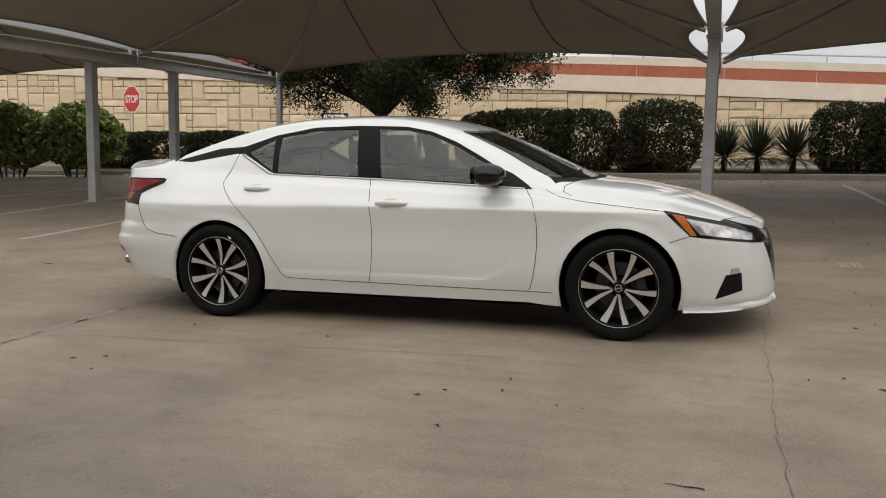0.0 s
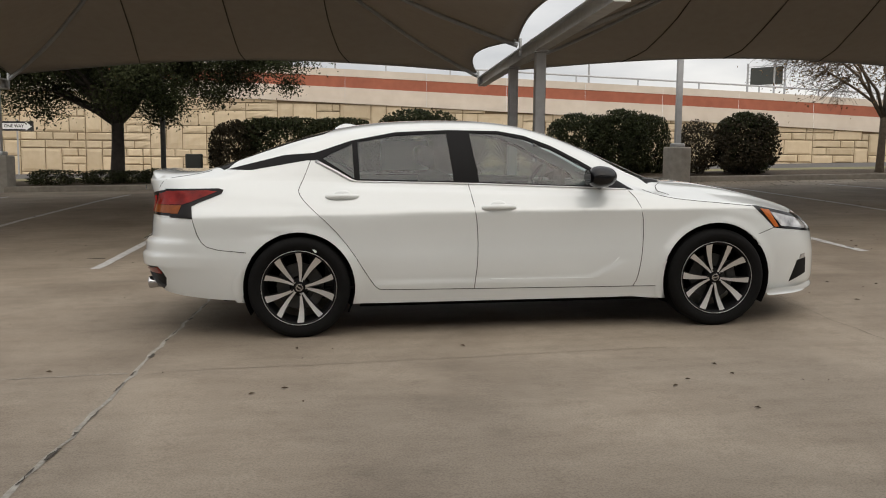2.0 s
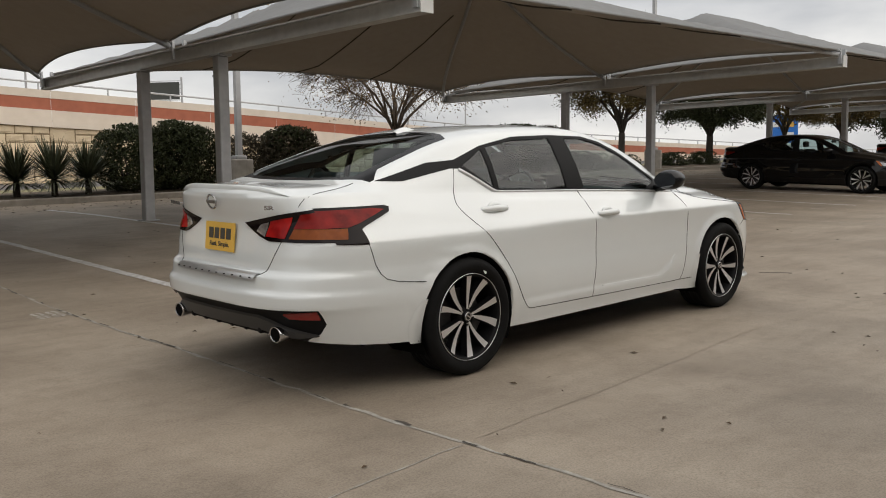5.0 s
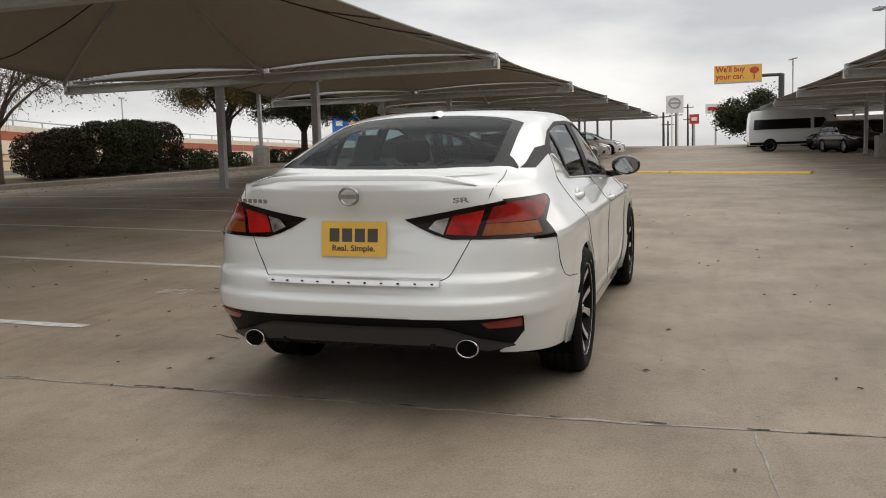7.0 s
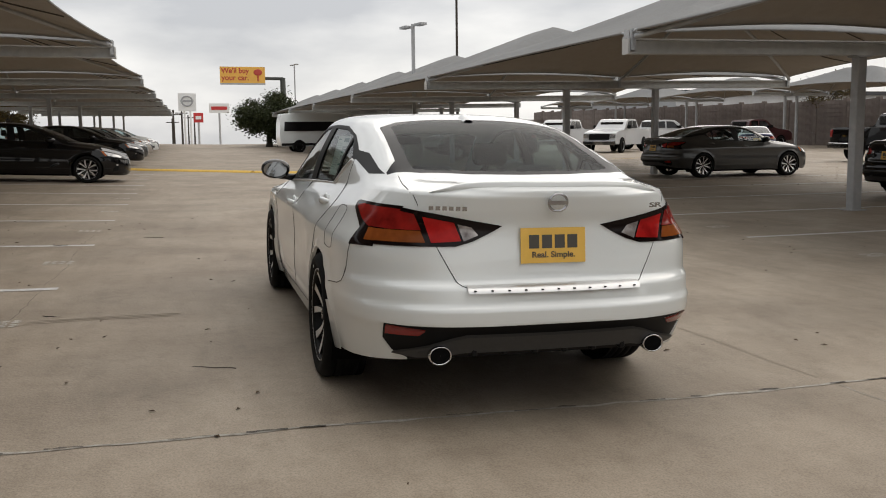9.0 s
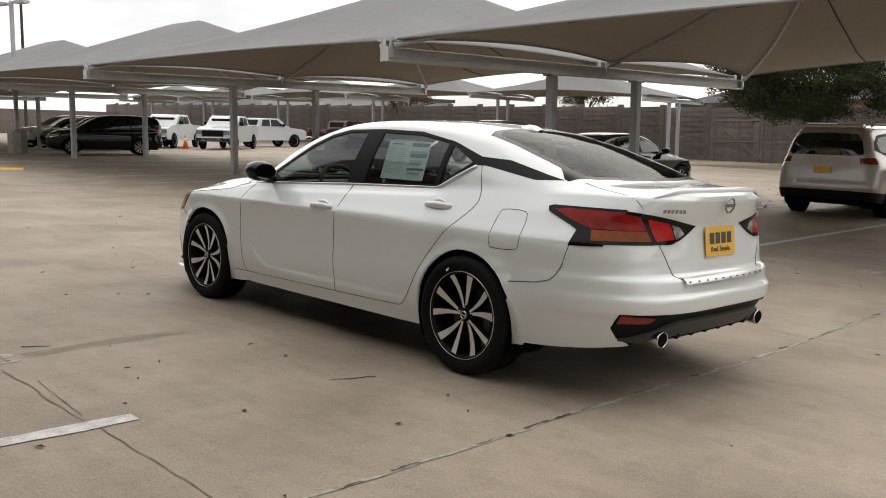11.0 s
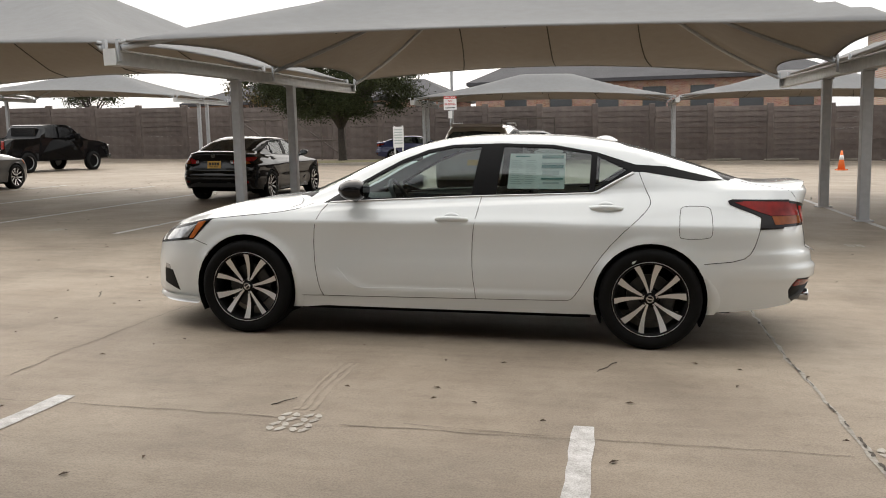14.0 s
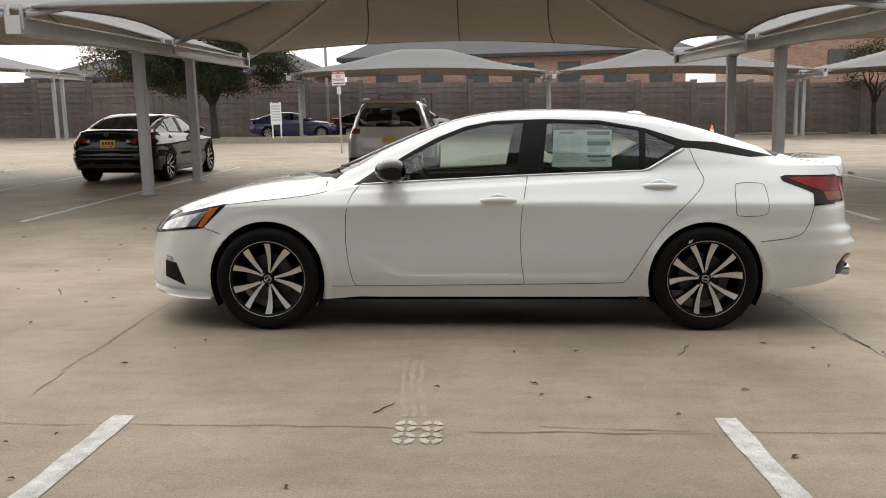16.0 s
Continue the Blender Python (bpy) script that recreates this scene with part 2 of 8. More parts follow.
def concrete_mat():
    m = mat("lot_concrete", (0.236, 0.190, 0.142), 0.68, 0, 0.2, 1.2, 0.22, 45, color2=(0.350, 0.296, 0.232), stain_scale=0.16)
    n, l = m.node_tree.nodes, m.node_tree.links
    tex = n.new("ShaderNodeTexCoord")
    spots = n.new("ShaderNodeTexNoise")
    spots.inputs["Scale"].default_value, spots.inputs["Detail"].default_value = 9, 10
    grime = n.new("ShaderNodeTexNoise")
    grime.inputs["Scale"].default_value, grime.inputs["Detail"].default_value = 0.75, 10
    grime.inputs["Distortion"].default_value = 0.6
    l.new(tex.outputs["Object"], spots.inputs["Vector"])
    l.new(tex.outputs["Object"], grime.inputs["Vector"])
    old = n["Principled BSDF"].inputs["Base Color"].links[0].from_socket
    r1, r2 = n.new("ShaderNodeValToRGB"), n.new("ShaderNodeValToRGB")
    r1.color_ramp.elements[0].position, r1.color_ramp.elements[0].color = 0.30, (0.88, 0.87, 0.86, 1)
    r1.color_ramp.elements[1].position, r1.color_ramp.elements[1].color = 0.52, (1, 1, 1, 1)
    r2.color_ramp.elements[0].position, r2.color_ramp.elements[0].color = 0.32, (0.74, 0.735, 0.73, 1)
    r2.color_ramp.elements[1].position, r2.color_ramp.elements[1].color = 0.58, (1, 1, 1, 1)
    l.new(spots.outputs["Fac"], r1.inputs[0])
    l.new(grime.outputs["Fac"], r2.inputs[0])
    # fine aggregate and small dark specks
    grit = n.new("ShaderNodeTexNoise")
    grit.inputs["Scale"].default_value, grit.inputs["Detail"].default_value = 120, 3
    r3 = n.new("ShaderNodeValToRGB")
    r3.color_ramp.elements[0].position, r3.color_ramp.elements[0].color = 0.30, (0.74, 0.73, 0.71, 1)
    r3.color_ramp.elements[1].position, r3.color_ramp.elements[1].color = 0.60, (1.06, 1.06, 1.06, 1)
    l.new(tex.outputs["Object"], grit.inputs["Vector"])
    l.new(grit.outputs["Fac"], r3.inputs[0])
    # drawn-out sweep marks across the slabs
    sweep, squash, r4 = n.new("ShaderNodeTexNoise"), n.new("ShaderNodeMapping"), n.new("ShaderNodeValToRGB")
    squash.inputs["Scale"].default_value = (0.5, 3.0, 1.0)
    squash.inputs["Rotation"].default_value = (0, 0, 0.25)
    sweep.inputs["Scale"].default_value, sweep.inputs["Detail"].default_value = 2.2, 8
    r4.color_ramp.elements[0].position, r4.color_ramp.elements[0].color = 0.28, (0.87, 0.865, 0.855, 1)
    r4.color_ramp.elements[1].position, r4.color_ramp.elements[1].color = 0.55, (1, 1, 1, 1)
    l.new(tex.outputs["Object"], squash.inputs["Vector"])
    l.new(squash.outputs[0], sweep.inputs["Vector"])
    l.new(sweep.outputs["Fac"], r4.inputs[0])
    for r in (r1, r2, r3, r4):
        mul = n.new("ShaderNodeMixRGB")
        mul.blend_type = "MULTIPLY"
        mul.inputs[0].default_value = 1
        l.new(old, mul.inputs[1])
        l.new(r.outputs[0], mul.inputs[2])
        old = mul.outputs[0]
    l.new(old, n["Principled BSDF"].inputs["Base Color"])
    return m


M_LOT = concrete_mat()

# ---- ground: one sheet to the horizon ----
bm = bm_new()
gx = [-900, -400, -200, -120, -60, -30, -12, -6, 0, 6, 12, 24, 40, 60, 90, 130, 220, 400, 900]
gy = [-900, -400, -200, -120, -70, -46, -30, -20, -14, -10, -8, -6, -5, -4, -3, -2, -1, 0, 3, 8, 12, 16.5, 30, 45, 70, 120, 200, 400, 900]
bm_grid(bm, [[(x, y, gz(x, y)) for x in gx] for y in gy])
ground = solid("ground", bm, M_LOT, "stained tan concrete parking lot", kind="structure", smooth=True)


def lay(bm, pts, width, lift=0.004, jitter=0.0, rnd=random):
    """A flat strip along ground points, a little above the lot."""
    pts = [Vector((p[0], p[1], 0)) for p in pts]
    rows = []
    for i, p in enumerate(pts):
        d = (pts[min(i + 1, len(pts) - 1)] - pts[max(i - 1, 0)]).normalized()
        s = Vector((-d.y, d.x, 0))
        w0, w1 = width / 2 * (1 + jitter * rnd.uniform(-1, 1)), width / 2 * (1 + jitter * rnd.uniform(-1, 1))
        a, b = p + s * w0, p - s * w1
        rows.append([(a.x, a.y, gz(a.x, a.y) + lift), (b.x, b.y, gz(b.x, b.y) + lift)])
    bm_grid(bm, rows)


def line(a, b, n):
    return [(a[0] + (b[0] - a[0]) * k / n, a[1] + (b[1] - a[1]) * k / n) for k in range(n + 1)]

# ---- shade canopies: beams across the stalls on twin posts, cloth between them ----
HALF = 5.78


def canopy_frame(x, y_mid, z_mid, half=HALF, apart=1.4, tilt=0.0, shift=0.0):
    """One beam on two posts. tilt: its rise along y; shift: how far the posts stand off its middle."""
    t = thing("canopy_frame", "grey galvanised steel canopy beam on two square posts", "canopy frame", Matrix.Translation((x, y_mid, 0)), "canopy frames")
    bm = bm_new()
    prof = [(-0.09, 0), (0.09, 0), (0.09, 0.022), (0.012, 0.022), (0.012, 0.20), (0.09, 0.20), (0.09, 0.222), (-0.09, 0.222), (-0.09, 0.20), (-0.012, 0.20), (-0.012, 0.022), (-0.09, 0.022)]
    ends = [[bm.verts.new((px, y, z_mid + tilt * y + pz)) for px, pz in prof] for y in (-half, half)]
    for k in range(12):
        bm.faces.new((ends[0][k], ends[0][(k + 1) % 12], ends[1][(k + 1) % 12], ends[1][k]))
    part("beam", bm, M_STEEL_WORN, t)
    for y in (-half, half):
        z_beam = z_mid + tilt * y
        bm = bm_new()
        bm_box(bm, (-0.095, y - 0.012, z_beam - 0.004), (0.095, y + 0.012, z_beam + 0.226))
        part("end_plate", bm, M_STEEL_WORN, t)
    for y in (shift - apart, shift + apart):
        z_beam = z_mid + tilt * y
        g = gz(x, y_mid + y)
        bm = bm_new()
        bm_box(bm, (-0.085, y - 0.085, g - 0.05), (0.085, y + 0.085, z_beam - 0.03))
        bm_bevel(bm, 0.012, 1)
        post = part("post", bm, M_STEEL, t)
        bm = bm_new()
        bm_box(bm, (-0.14, y - 0.14, g + 0.001), (0.14, y + 0.14, g + 0.02))
        part("base_plate", bm, M_STEEL, post)
        bm = bm_new()
        bm_box(bm, (-0.11, y - 0.14, z_beam - 0.03), (0.11, y + 0.14, z_beam - 0.002))
        part("cap_plate", bm, M_STEEL, post)
    for y in (-half + 0.06, 0.0, half - 0.06):
        z_beam = z_mid + tilt * y
        for sx in (-1, 1):
            bm = bm_new()
            bm_box(bm, (sx * 0.10 - 0.02, y - 0.035, z_beam + 0.05), (sx * 0.10 + 0.02, y + 0.035, z_beam + 0.36))
            bm_tube(bm, [(sx * 0.10, y, z_beam + 0.31), (sx * 0.22, y, z_beam + 0.33)], 0.022, 8)
            part("cloth_bracket", bm, M_STEEL, t)
    return t


def canopy_roof(x0, x1, y_mid, z_beam, slope=0.0, peak=1.98, half=HALF, outer=1, tilt=0.0):
    """Hipped cloth roof between two beams: a short ridge along x, edges pulled in between six corners. outer: the side away from the aisle."""
    t = thing("shade_canopy", "grey-tan woven cloth canopy stretched over steel rafters", "shade canopy", Matrix.Translation((x0, y_mid, z_beam + 0.33)), "shade canopies")
    length = x1 - x0
    nx, ny = 36, 28
    end_u = 0.40

    def height(u, v):
        side = 1 - abs(v)
        end = min(1.0, (0.5 - abs(u - 0.5)) / end_u)
        soft = -math.log(math.exp(-16 * side) + math.exp(-16 * end)) / 16
        h = max(0.0, min(1.0, 0.7 * min(side, end) + 0.3 * max(0.0, soft)))
        sag = 0.14 * math.sin(math.pi * h) * min(1.0, 4 * abs(side - end))
        return peak * h - sag

    rows = []
    for j in range(ny + 1):
        v = -1 + 2 * j / ny
        row = []
        for i in range(nx + 1):
            u = i / nx
            pull_x = (0.38 if v * outer > 0 else 0.20) * abs(math.sin(math.pi * v)) ** 0.9
            pull_y = 0.50 * math.sin(math.pi * u) ** 0.9
            xx = 0.15 + pull_x + (length - 0.30 - 2 * pull_x) * u
            yy = (half - 0.06 - pull_y) * v
            edge = 0.26 if v * outer > 0 else 0.12
            near_end = max(0.0, 1 - 6 * min(u, 1 - u))
            lift = 0.11 * abs(math.sin(math.pi * v)) * near_end + edge * math.sin(math.pi * u) * max(0.0, abs(v) - 0.8) / 0.2
            row.append((xx, yy, height(u, v) + lift + slope * u + tilt * yy))
        rows.append(row)
    bm = bm_new()
    bm_grid(bm, rows)
    ob = part("cloth", bm, M_CLOTH, t, smooth=True)
    th = ob.modifiers.new("thickness", "SOLIDIFY")
    th.thickness, th.offset = 0.004, -1

    def under(u, v):
        i, j = min(max(u, 0.0), 1.0) * nx, (min(max(v, -1.0), 1.0) + 1) / 2 * ny
        i0, j0 = min(int(i), nx - 1), min(int(j), ny - 1)
        a, b = i - i0, j - j0
        p = [Vector(rows[j0 + dj][i0 + di]) for dj in (0, 1) for di in (0, 1)]
        return p[0] * (1 - a) * (1 - b) + p[1] * a * (1 - b) + p[2] * (1 - a) * b + p[3] * a * b

    def pole(name, ends, n, radius, material, drop):
        bm = bm_new()
        bm_tube(bm, [under(ends[0][0] + (ends[1][0] - ends[0][0]) * k / n, ends[0][1] + (ends[1][1] - ends[0][1]) * k / n) - Vector((0, 0, drop)) for k in range(n + 1)], radius, 7)
        part(name, bm, material, t, smooth=True)

    for u0, u1 in ((0.0, end_u), (1.0, 1 - end_u)):
        for v0 in (-1, 0, 1):
            pole("rafter", ((u0, v0), (u1, 0)), 12, 0.042, M_STEEL, 0.09)
    pole("ridge_beam", ((end_u, 0), (1 - end_u, 0)), 4, 0.045, M_STEEL, 0.09)
    for s in (-1, 1):
        for u_edge in (0.28, 0.5, 0.72):
            pole("seam", ((0.5 + (u_edge - 0.5) * 0.85, s * (0.06 if u_edge == 0.5 else 0.30)), (u_edge, s * 0.985)), 10, 0.013, M_SEAM, 0.022)
    edge = [Vector(p) for p in rows[0]] + [Vector(r[-1]) for r in rows[1:]] + [Vector(p) for p in rows[-1][::-1][1:]] + [Vector(r[0]) for r in rows[::-1][1:]]
    bm = bm_new()
    bm_tube(bm, edge, 0.02, 6, caps=False)
    part("hem", bm, M_CLOTH, t, smooth=True)
    return t


# motorway side row, and the row on the other side of the aisle
for row_x, row_y, zb, ks, away, apart, tilt, shift in ((1.80, 8.68, 2.86, range(-2, 8), 1, 1.285, 0.0, 0.0), (5.80, -10.50, 2.62, range(-3, 8), -1, 1.42, -0.0125, 0.2)):
    at_x = lambda k: row_x + (BAY if k > 0 else 11.03) * k
    for k in ks:
        x, x1 = at_x(k), at_x(k + 1)
        z = zb + SX * (x - row_x)
        canopy_frame(x, row_y, z, apart=apart, tilt=tilt, shift=shift)
        if k < ks[-1]:
            canopy_roof(x, x1, row_y, z, SX * (x1 - x), outer=away, tilt=tilt)
# a third row, narrower, along the south wall
for k in range(-2, 9):
    x = -17.2 + 13.1 * k
    rise = lambda x: 2.98 + SX * x + 0.022 * min(30.0, max(0.0, x - 9.0))
    z = rise(x)
    canopy_frame(x, -40.4, z, 3.2, 0.5)
    if k not in (2, 8):
        canopy_roof(x, x + 13.1, -40.4, z, rise(x + 13.1) - z, 1.35, 3.2)

# ---- lot markings, joints ----
rnd = random.Random(4)
bm = bm_new()
lay(bm, [(-2.27 + 0.012 * math.sin(y * 1.7) + rnd.uniform(-0.01, 0.01), y) for y in np.arange(-14, 16.5, 0.12)], 0.022, 0.003, 0.7, rnd)
solid("slab_joint", bm, M_SEAL, "rough grey sealant in a straight slab joint", kind="structure")
bm = bm_new()
y = -14.0
while y < 16.4:
    n_, w_ = rnd.randint(3, 7), rnd.uniform(0.004, 0.016)
    off = rnd.uniform(-0.010, 0.010)
    lay(bm, [(-2.27 + 0.012 * math.sin((y + 0.03 * k) * 1.7) + off + rnd.uniform(-0.004, 0.004), y + 0.03 * k) for k in range(n_)], w_, 0.006, 0.9, rnd)
    y += 0.03 * n_ + rnd.choice((0.02, 0.05, 0.12, 0.3))
solid("slab_joint_crack", bm, M_DARK, "dark crack along the sealed slab joint", kind="structure")
for x0 in (-13.8, 9.3, 20.9, 32.5):
    bm = bm_new()
    lay(bm, [(x0 + rnd.uniform(-0.01, 0.01), y) for y in np.arange(-16, 16.4, 0.25)], 0.03, 0.003, 0.8, rnd)
    solid("slab_joint", bm, M_SEAL, "rough grey sealant in a straight slab joint", kind="structure")


def hairline(a, b, width, wander, seed):
    r = random.Random(seed)
    n = max(6, int(math.dist(a, b) / 0.07))
    pts, off = [], 0.0
    for k, (x, y) in enumerate(line(a, b, n)):
        off += r.uniform(-1, 1) * wander
        off *= 0.93
        d = math.atan2(b[1] - a[1], b[0] - a[0])
        pts.append((x - math.sin(d) * off, y + math.cos(d) * off))
    bm = bm_new()
    lay(bm, pts, width, 0.003, 0.9, r)
    return bm


CRACKS = [((-2.2, 2.80), (0.1, 2.78), 0.005), ((0.25, 2.78), (0.75, 2.74), 0.006), ((0.75, 2.74), (5.6, 2.7), 0.006),
          ((2.33, 1.9), (2.36, -0.2), 0.006), ((2.33, 0.1), (2.24, -2.5), 0.004), ((2.24, -2.5), (2.2, -6.5), 0.004), ((2.26, 2.3), (2.30, 1.9), 0.006), ((-0.9, 2.80), (-0.2, 2.78), 0.005), ((-6.0, 2.8), (-2.35, 2.76), 0.006), ((2.32, -6), (2.3, -13), 0.006)]
for k, (a, b, w) in enumerate(CRACKS):
    solid("pavement_crack", hairline(a, b, w, 0.012, k), M_CRACK, "thin dark crack in the concrete", kind="structure")
solid("pavement_crack", hairline((-2.3, -1.72), (-3.4, -1.79), 0.007, 0.006, 41), M_SEAL, "thin pale sealed crack in the concrete", kind="structure")
M_SKID = mat("tyre_mark", (0.24, 0.20, 0.156), 0.8, 0, 0.25, 60, color2=(0.315, 0.265, 0.208), stain_scale=12)
solid("pavement_crack", hairline((-2.2, -1.70), (0.9, -1.50), 0.008, 0.006, 42), M_SKID, "faint brown scar in the concrete", kind="structure")
for dx in (0.0, 0.045, 0.09):
    bm = bm_new()
    lay(bm, [(0.36 + dx - 0.0035 * (k - 12) ** 2 * (k < 12) * 0.12, 2.62 - 0.07 * k) for k in range(15)], 0.024, 0.003, 0.7, rnd)
    solid("tyre_mark", bm, M_SKID, "faint curved tyre mark on the concrete", "tyre mark", group="tyre marks")


def stripe(x, y0, y1, w=0.105):
    bm = bm_new()
    lay(bm, line((x, y0), (x, y1), int(abs(y1 - y0) / 0.12)), w, 0.004, 0.12, rnd)
    solid("parking_stripe", bm, M_PAINT_LINE, "worn white painted parking stripe", "parking stripe", group="parking stripes")


for k in range(-5, 22):
    stripe(1.68 + (2.902 * k if k > 0 else 2.73 * k), 2.62, 14.4)
for k in range(-5, 22):
    stripe(0.45 + 2.85 * k, -5.1, -16.4)


def stall_number(x, y, turn):
    """Two worn stencilled figures: each a ring of separate strokes."""
    t = thing("stall_number", "worn white stencilled stall marking on concrete", "stall marking", Matrix.Translation((x, y, 0)), "stall markings")
    for s in (-1, 1):
        bm = bm_new()
        for cy, a0, a1 in ((0.075, 0.15, 1.35), (0.075, 1.75, 3.0), (0.075, 3.3, 4.5), (0.075, 4.9, 6.1), (-0.075, 0.2, 1.4), (-0.075, 1.8, 2.95), (-0.075, 3.35, 4.5), (-0.075, 4.9, 6.05)):
            rows = []
            for k in range(7):
                a = a0 + (a1 - a0) * k / 6
                row = []
                for r in (0.42, 1.0):
                    px, py = s * 0.058 + 0.05 * r * math.cos(a), cy + 0.072 * r * math.sin(a)
                    px, py = px * math.cos(turn) - py * math.sin(turn), px * math.sin(turn) + py * math.cos(turn)
                    row.append((px, py, gz(x + px, y + py) + 0.004))
                rows.append(row)
            bm_grid(bm, rows)
        part("figure", bm, M_STENCIL, t)


for k in range(-3, 8):
    stall_number(0.32 + (2.9 if k > 0 else 2.74) * k, 2.82, 0.0)
for k in range(-3, 8):
    stall_number(4.45 + 2.9 * k, -5.45, 0.0)

# ---- motorway side: kerb, planting bed, frontage road, retaining wall ----
KERB_Y = 16.6


def kerb_run(pts):
    bm = bm_new()
    rows = []
    for (x, y), (nx, ny) in pts:
        g = gz(x, y)
        rows.append([(x, y, g - 0.05), (x, y, g + 0.13), (x + nx * 0.02, y + ny * 0.02, g + 0.15), (x + nx * 0.16, y + ny * 0.16, g + 0.15), (x + nx * 0.16, y + ny * 0.16, g - 0.05)])
    bm_grid(bm, rows)
    solid("kerb", bm, M_KERB, "weathered concrete kerb at the lot's edge", kind="structure")


kerb_run([((x, KERB_Y), (0, 1)) for x in np.arange(-60, 95, 2.5)])
bm = bm_new()
bm_grid(bm, [[(x, y, gz(x, y) + dz) for x in np.arange(-60, 96, 5)] for y, dz in ((KERB_Y + 0.161, 0.12), (KERB_Y + 1.2, 0.2), (KERB_Y + 2.6, 0.2), (KERB_Y + 5.5, 0.10))])
solid("planting_bed", bm, M_SOIL, "brown mulch bed behind the kerb", kind="structure", smooth=True)
bm = bm_new()
bm_grid(bm, [[(x, y, gz(x, y) + 0.06) for x in np.arange(-120, 200, 10)] for y in (KERB_Y + 5.5, KERB_Y + 9.0)])
solid("grass_verge", bm, M_GRASS, "dry tan grass verge beside the road", kind="structure")
bm = bm_new()
bm_grid(bm, [[(x, y, gz(x, y) + 0.03) for x in np.arange(-200, 300, 10)] for y in (KERB_Y + 9.0, 35.2)])
solid("road", bm, M_ASPHALT, "grey asphalt frontage road", kind="structure")

WALL_Y = 37.0
wall_top = curve_fn([(-90, 8.0), (-40, 6.25), (-24, 5.7), (-4, 5.12), (8, 4.66), (20, 4.2), (32, 3.66), (46, 3.2), (65, 2.95), (110, 2.5), (200, 2.2)])
M_WALL = mat("cast_stone_panel", (0.56, 0.45, 0.30), 0.9, 0, 0.10, 2.5, 0.5, 9, color2=(0.66, 0.55, 0.39), per_object=0.10)
M_WALL_JOINT = mat("wall_joint", (0.30, 0.22, 0.13), 0.95, 0, 0.2, 5)
M_COPING = mat("painted_coping", (0.60, 0.52, 0.43), 0.8, 0, 0.07, 2.0, 0.1, 20, color2=(0.68, 0.60, 0.51))
M_REDBAND = mat("terracotta_band", (0.36, 0.115, 0.065), 0.8, 0, 0.12, 3.0, 0.1, 20)
wall_north = thing("wall_north", "cream cast-stone motorway retaining wall with a terracotta band", kind="structure")
xs = list(np.arange(-90, 201, 4.0))
bm = bm_new()
bm_grid(bm, [[(x, WALL_Y + 0.04, -1.5) for x in xs], [(x, WALL_Y + 0.04, wall_top(x) - 1.28) for x in xs], [(x, WALL_Y + 0.6, wall_top(x) - 1.28) for x in xs]])
part("backing", bm, M_WALL_JOINT, wall_north)


def band(name, lo, hi, front, material, back=0.6):
    bm = bm_new()
    for x0, x1 in zip(xs, xs[1:]):
        rows = []
        for x in (x0, x1 - 0.012):
            t = wall_top(x)
            rows.append([(x, WALL_Y + back, t + lo), (x, WALL_Y - front, t + lo), (x, WALL_Y - front, t + hi), (x, WALL_Y + back, t + hi)])
        bm_grid(bm, rows)
    part(name, bm, material, wall_north)


band("coping", -1.30, -0.98, 0.16, M_COPING)
band("upper_course", -0.98, -0.53, 0.09, M_COPING)
band("red_band", -0.528, 0.0, 0.05, M_REDBAND)
band("parapet_cap", 0.002, 0.36, 0.07, M_COPING)
# guard rail on the parapet
bm = bm_new()
bm_tube(bm, [(x, WALL_Y + 0.3, wall_top(x) + 0.72) for x in xs], 0.05, 6)
for x in np.arange(-80, 180, 3.2):
    bm_box(bm, (x - 0.03, WALL_Y + 0.27, wall_top(x) + 0.3), (x + 0.03, WALL_Y + 0.33, wall_top(x) + 0.72))
part("guard_rail", bm, M_STEEL, wall_north)

# stones of the wall: an ashlar pattern, each stone its own piece near the lot's view
rnd = random.Random(11)


def stone_mesh(w, h, seed):
    r = random.Random(seed)
    bm = bm_new()
    n = 4
    rows = []
    for j in range(n + 1):
        row = []
        for i in range(n + 1):
            e = min(i, n - i, j, n - j)
            row.append((w * i / n, -(0.0 if e == 0 else 0.05 + r.uniform(-0.018, 0.018)), h * j / n))
        rows.append(row)
    bm_grid(bm, rows)
    return mesh_of("stone", bm, M_WALL)


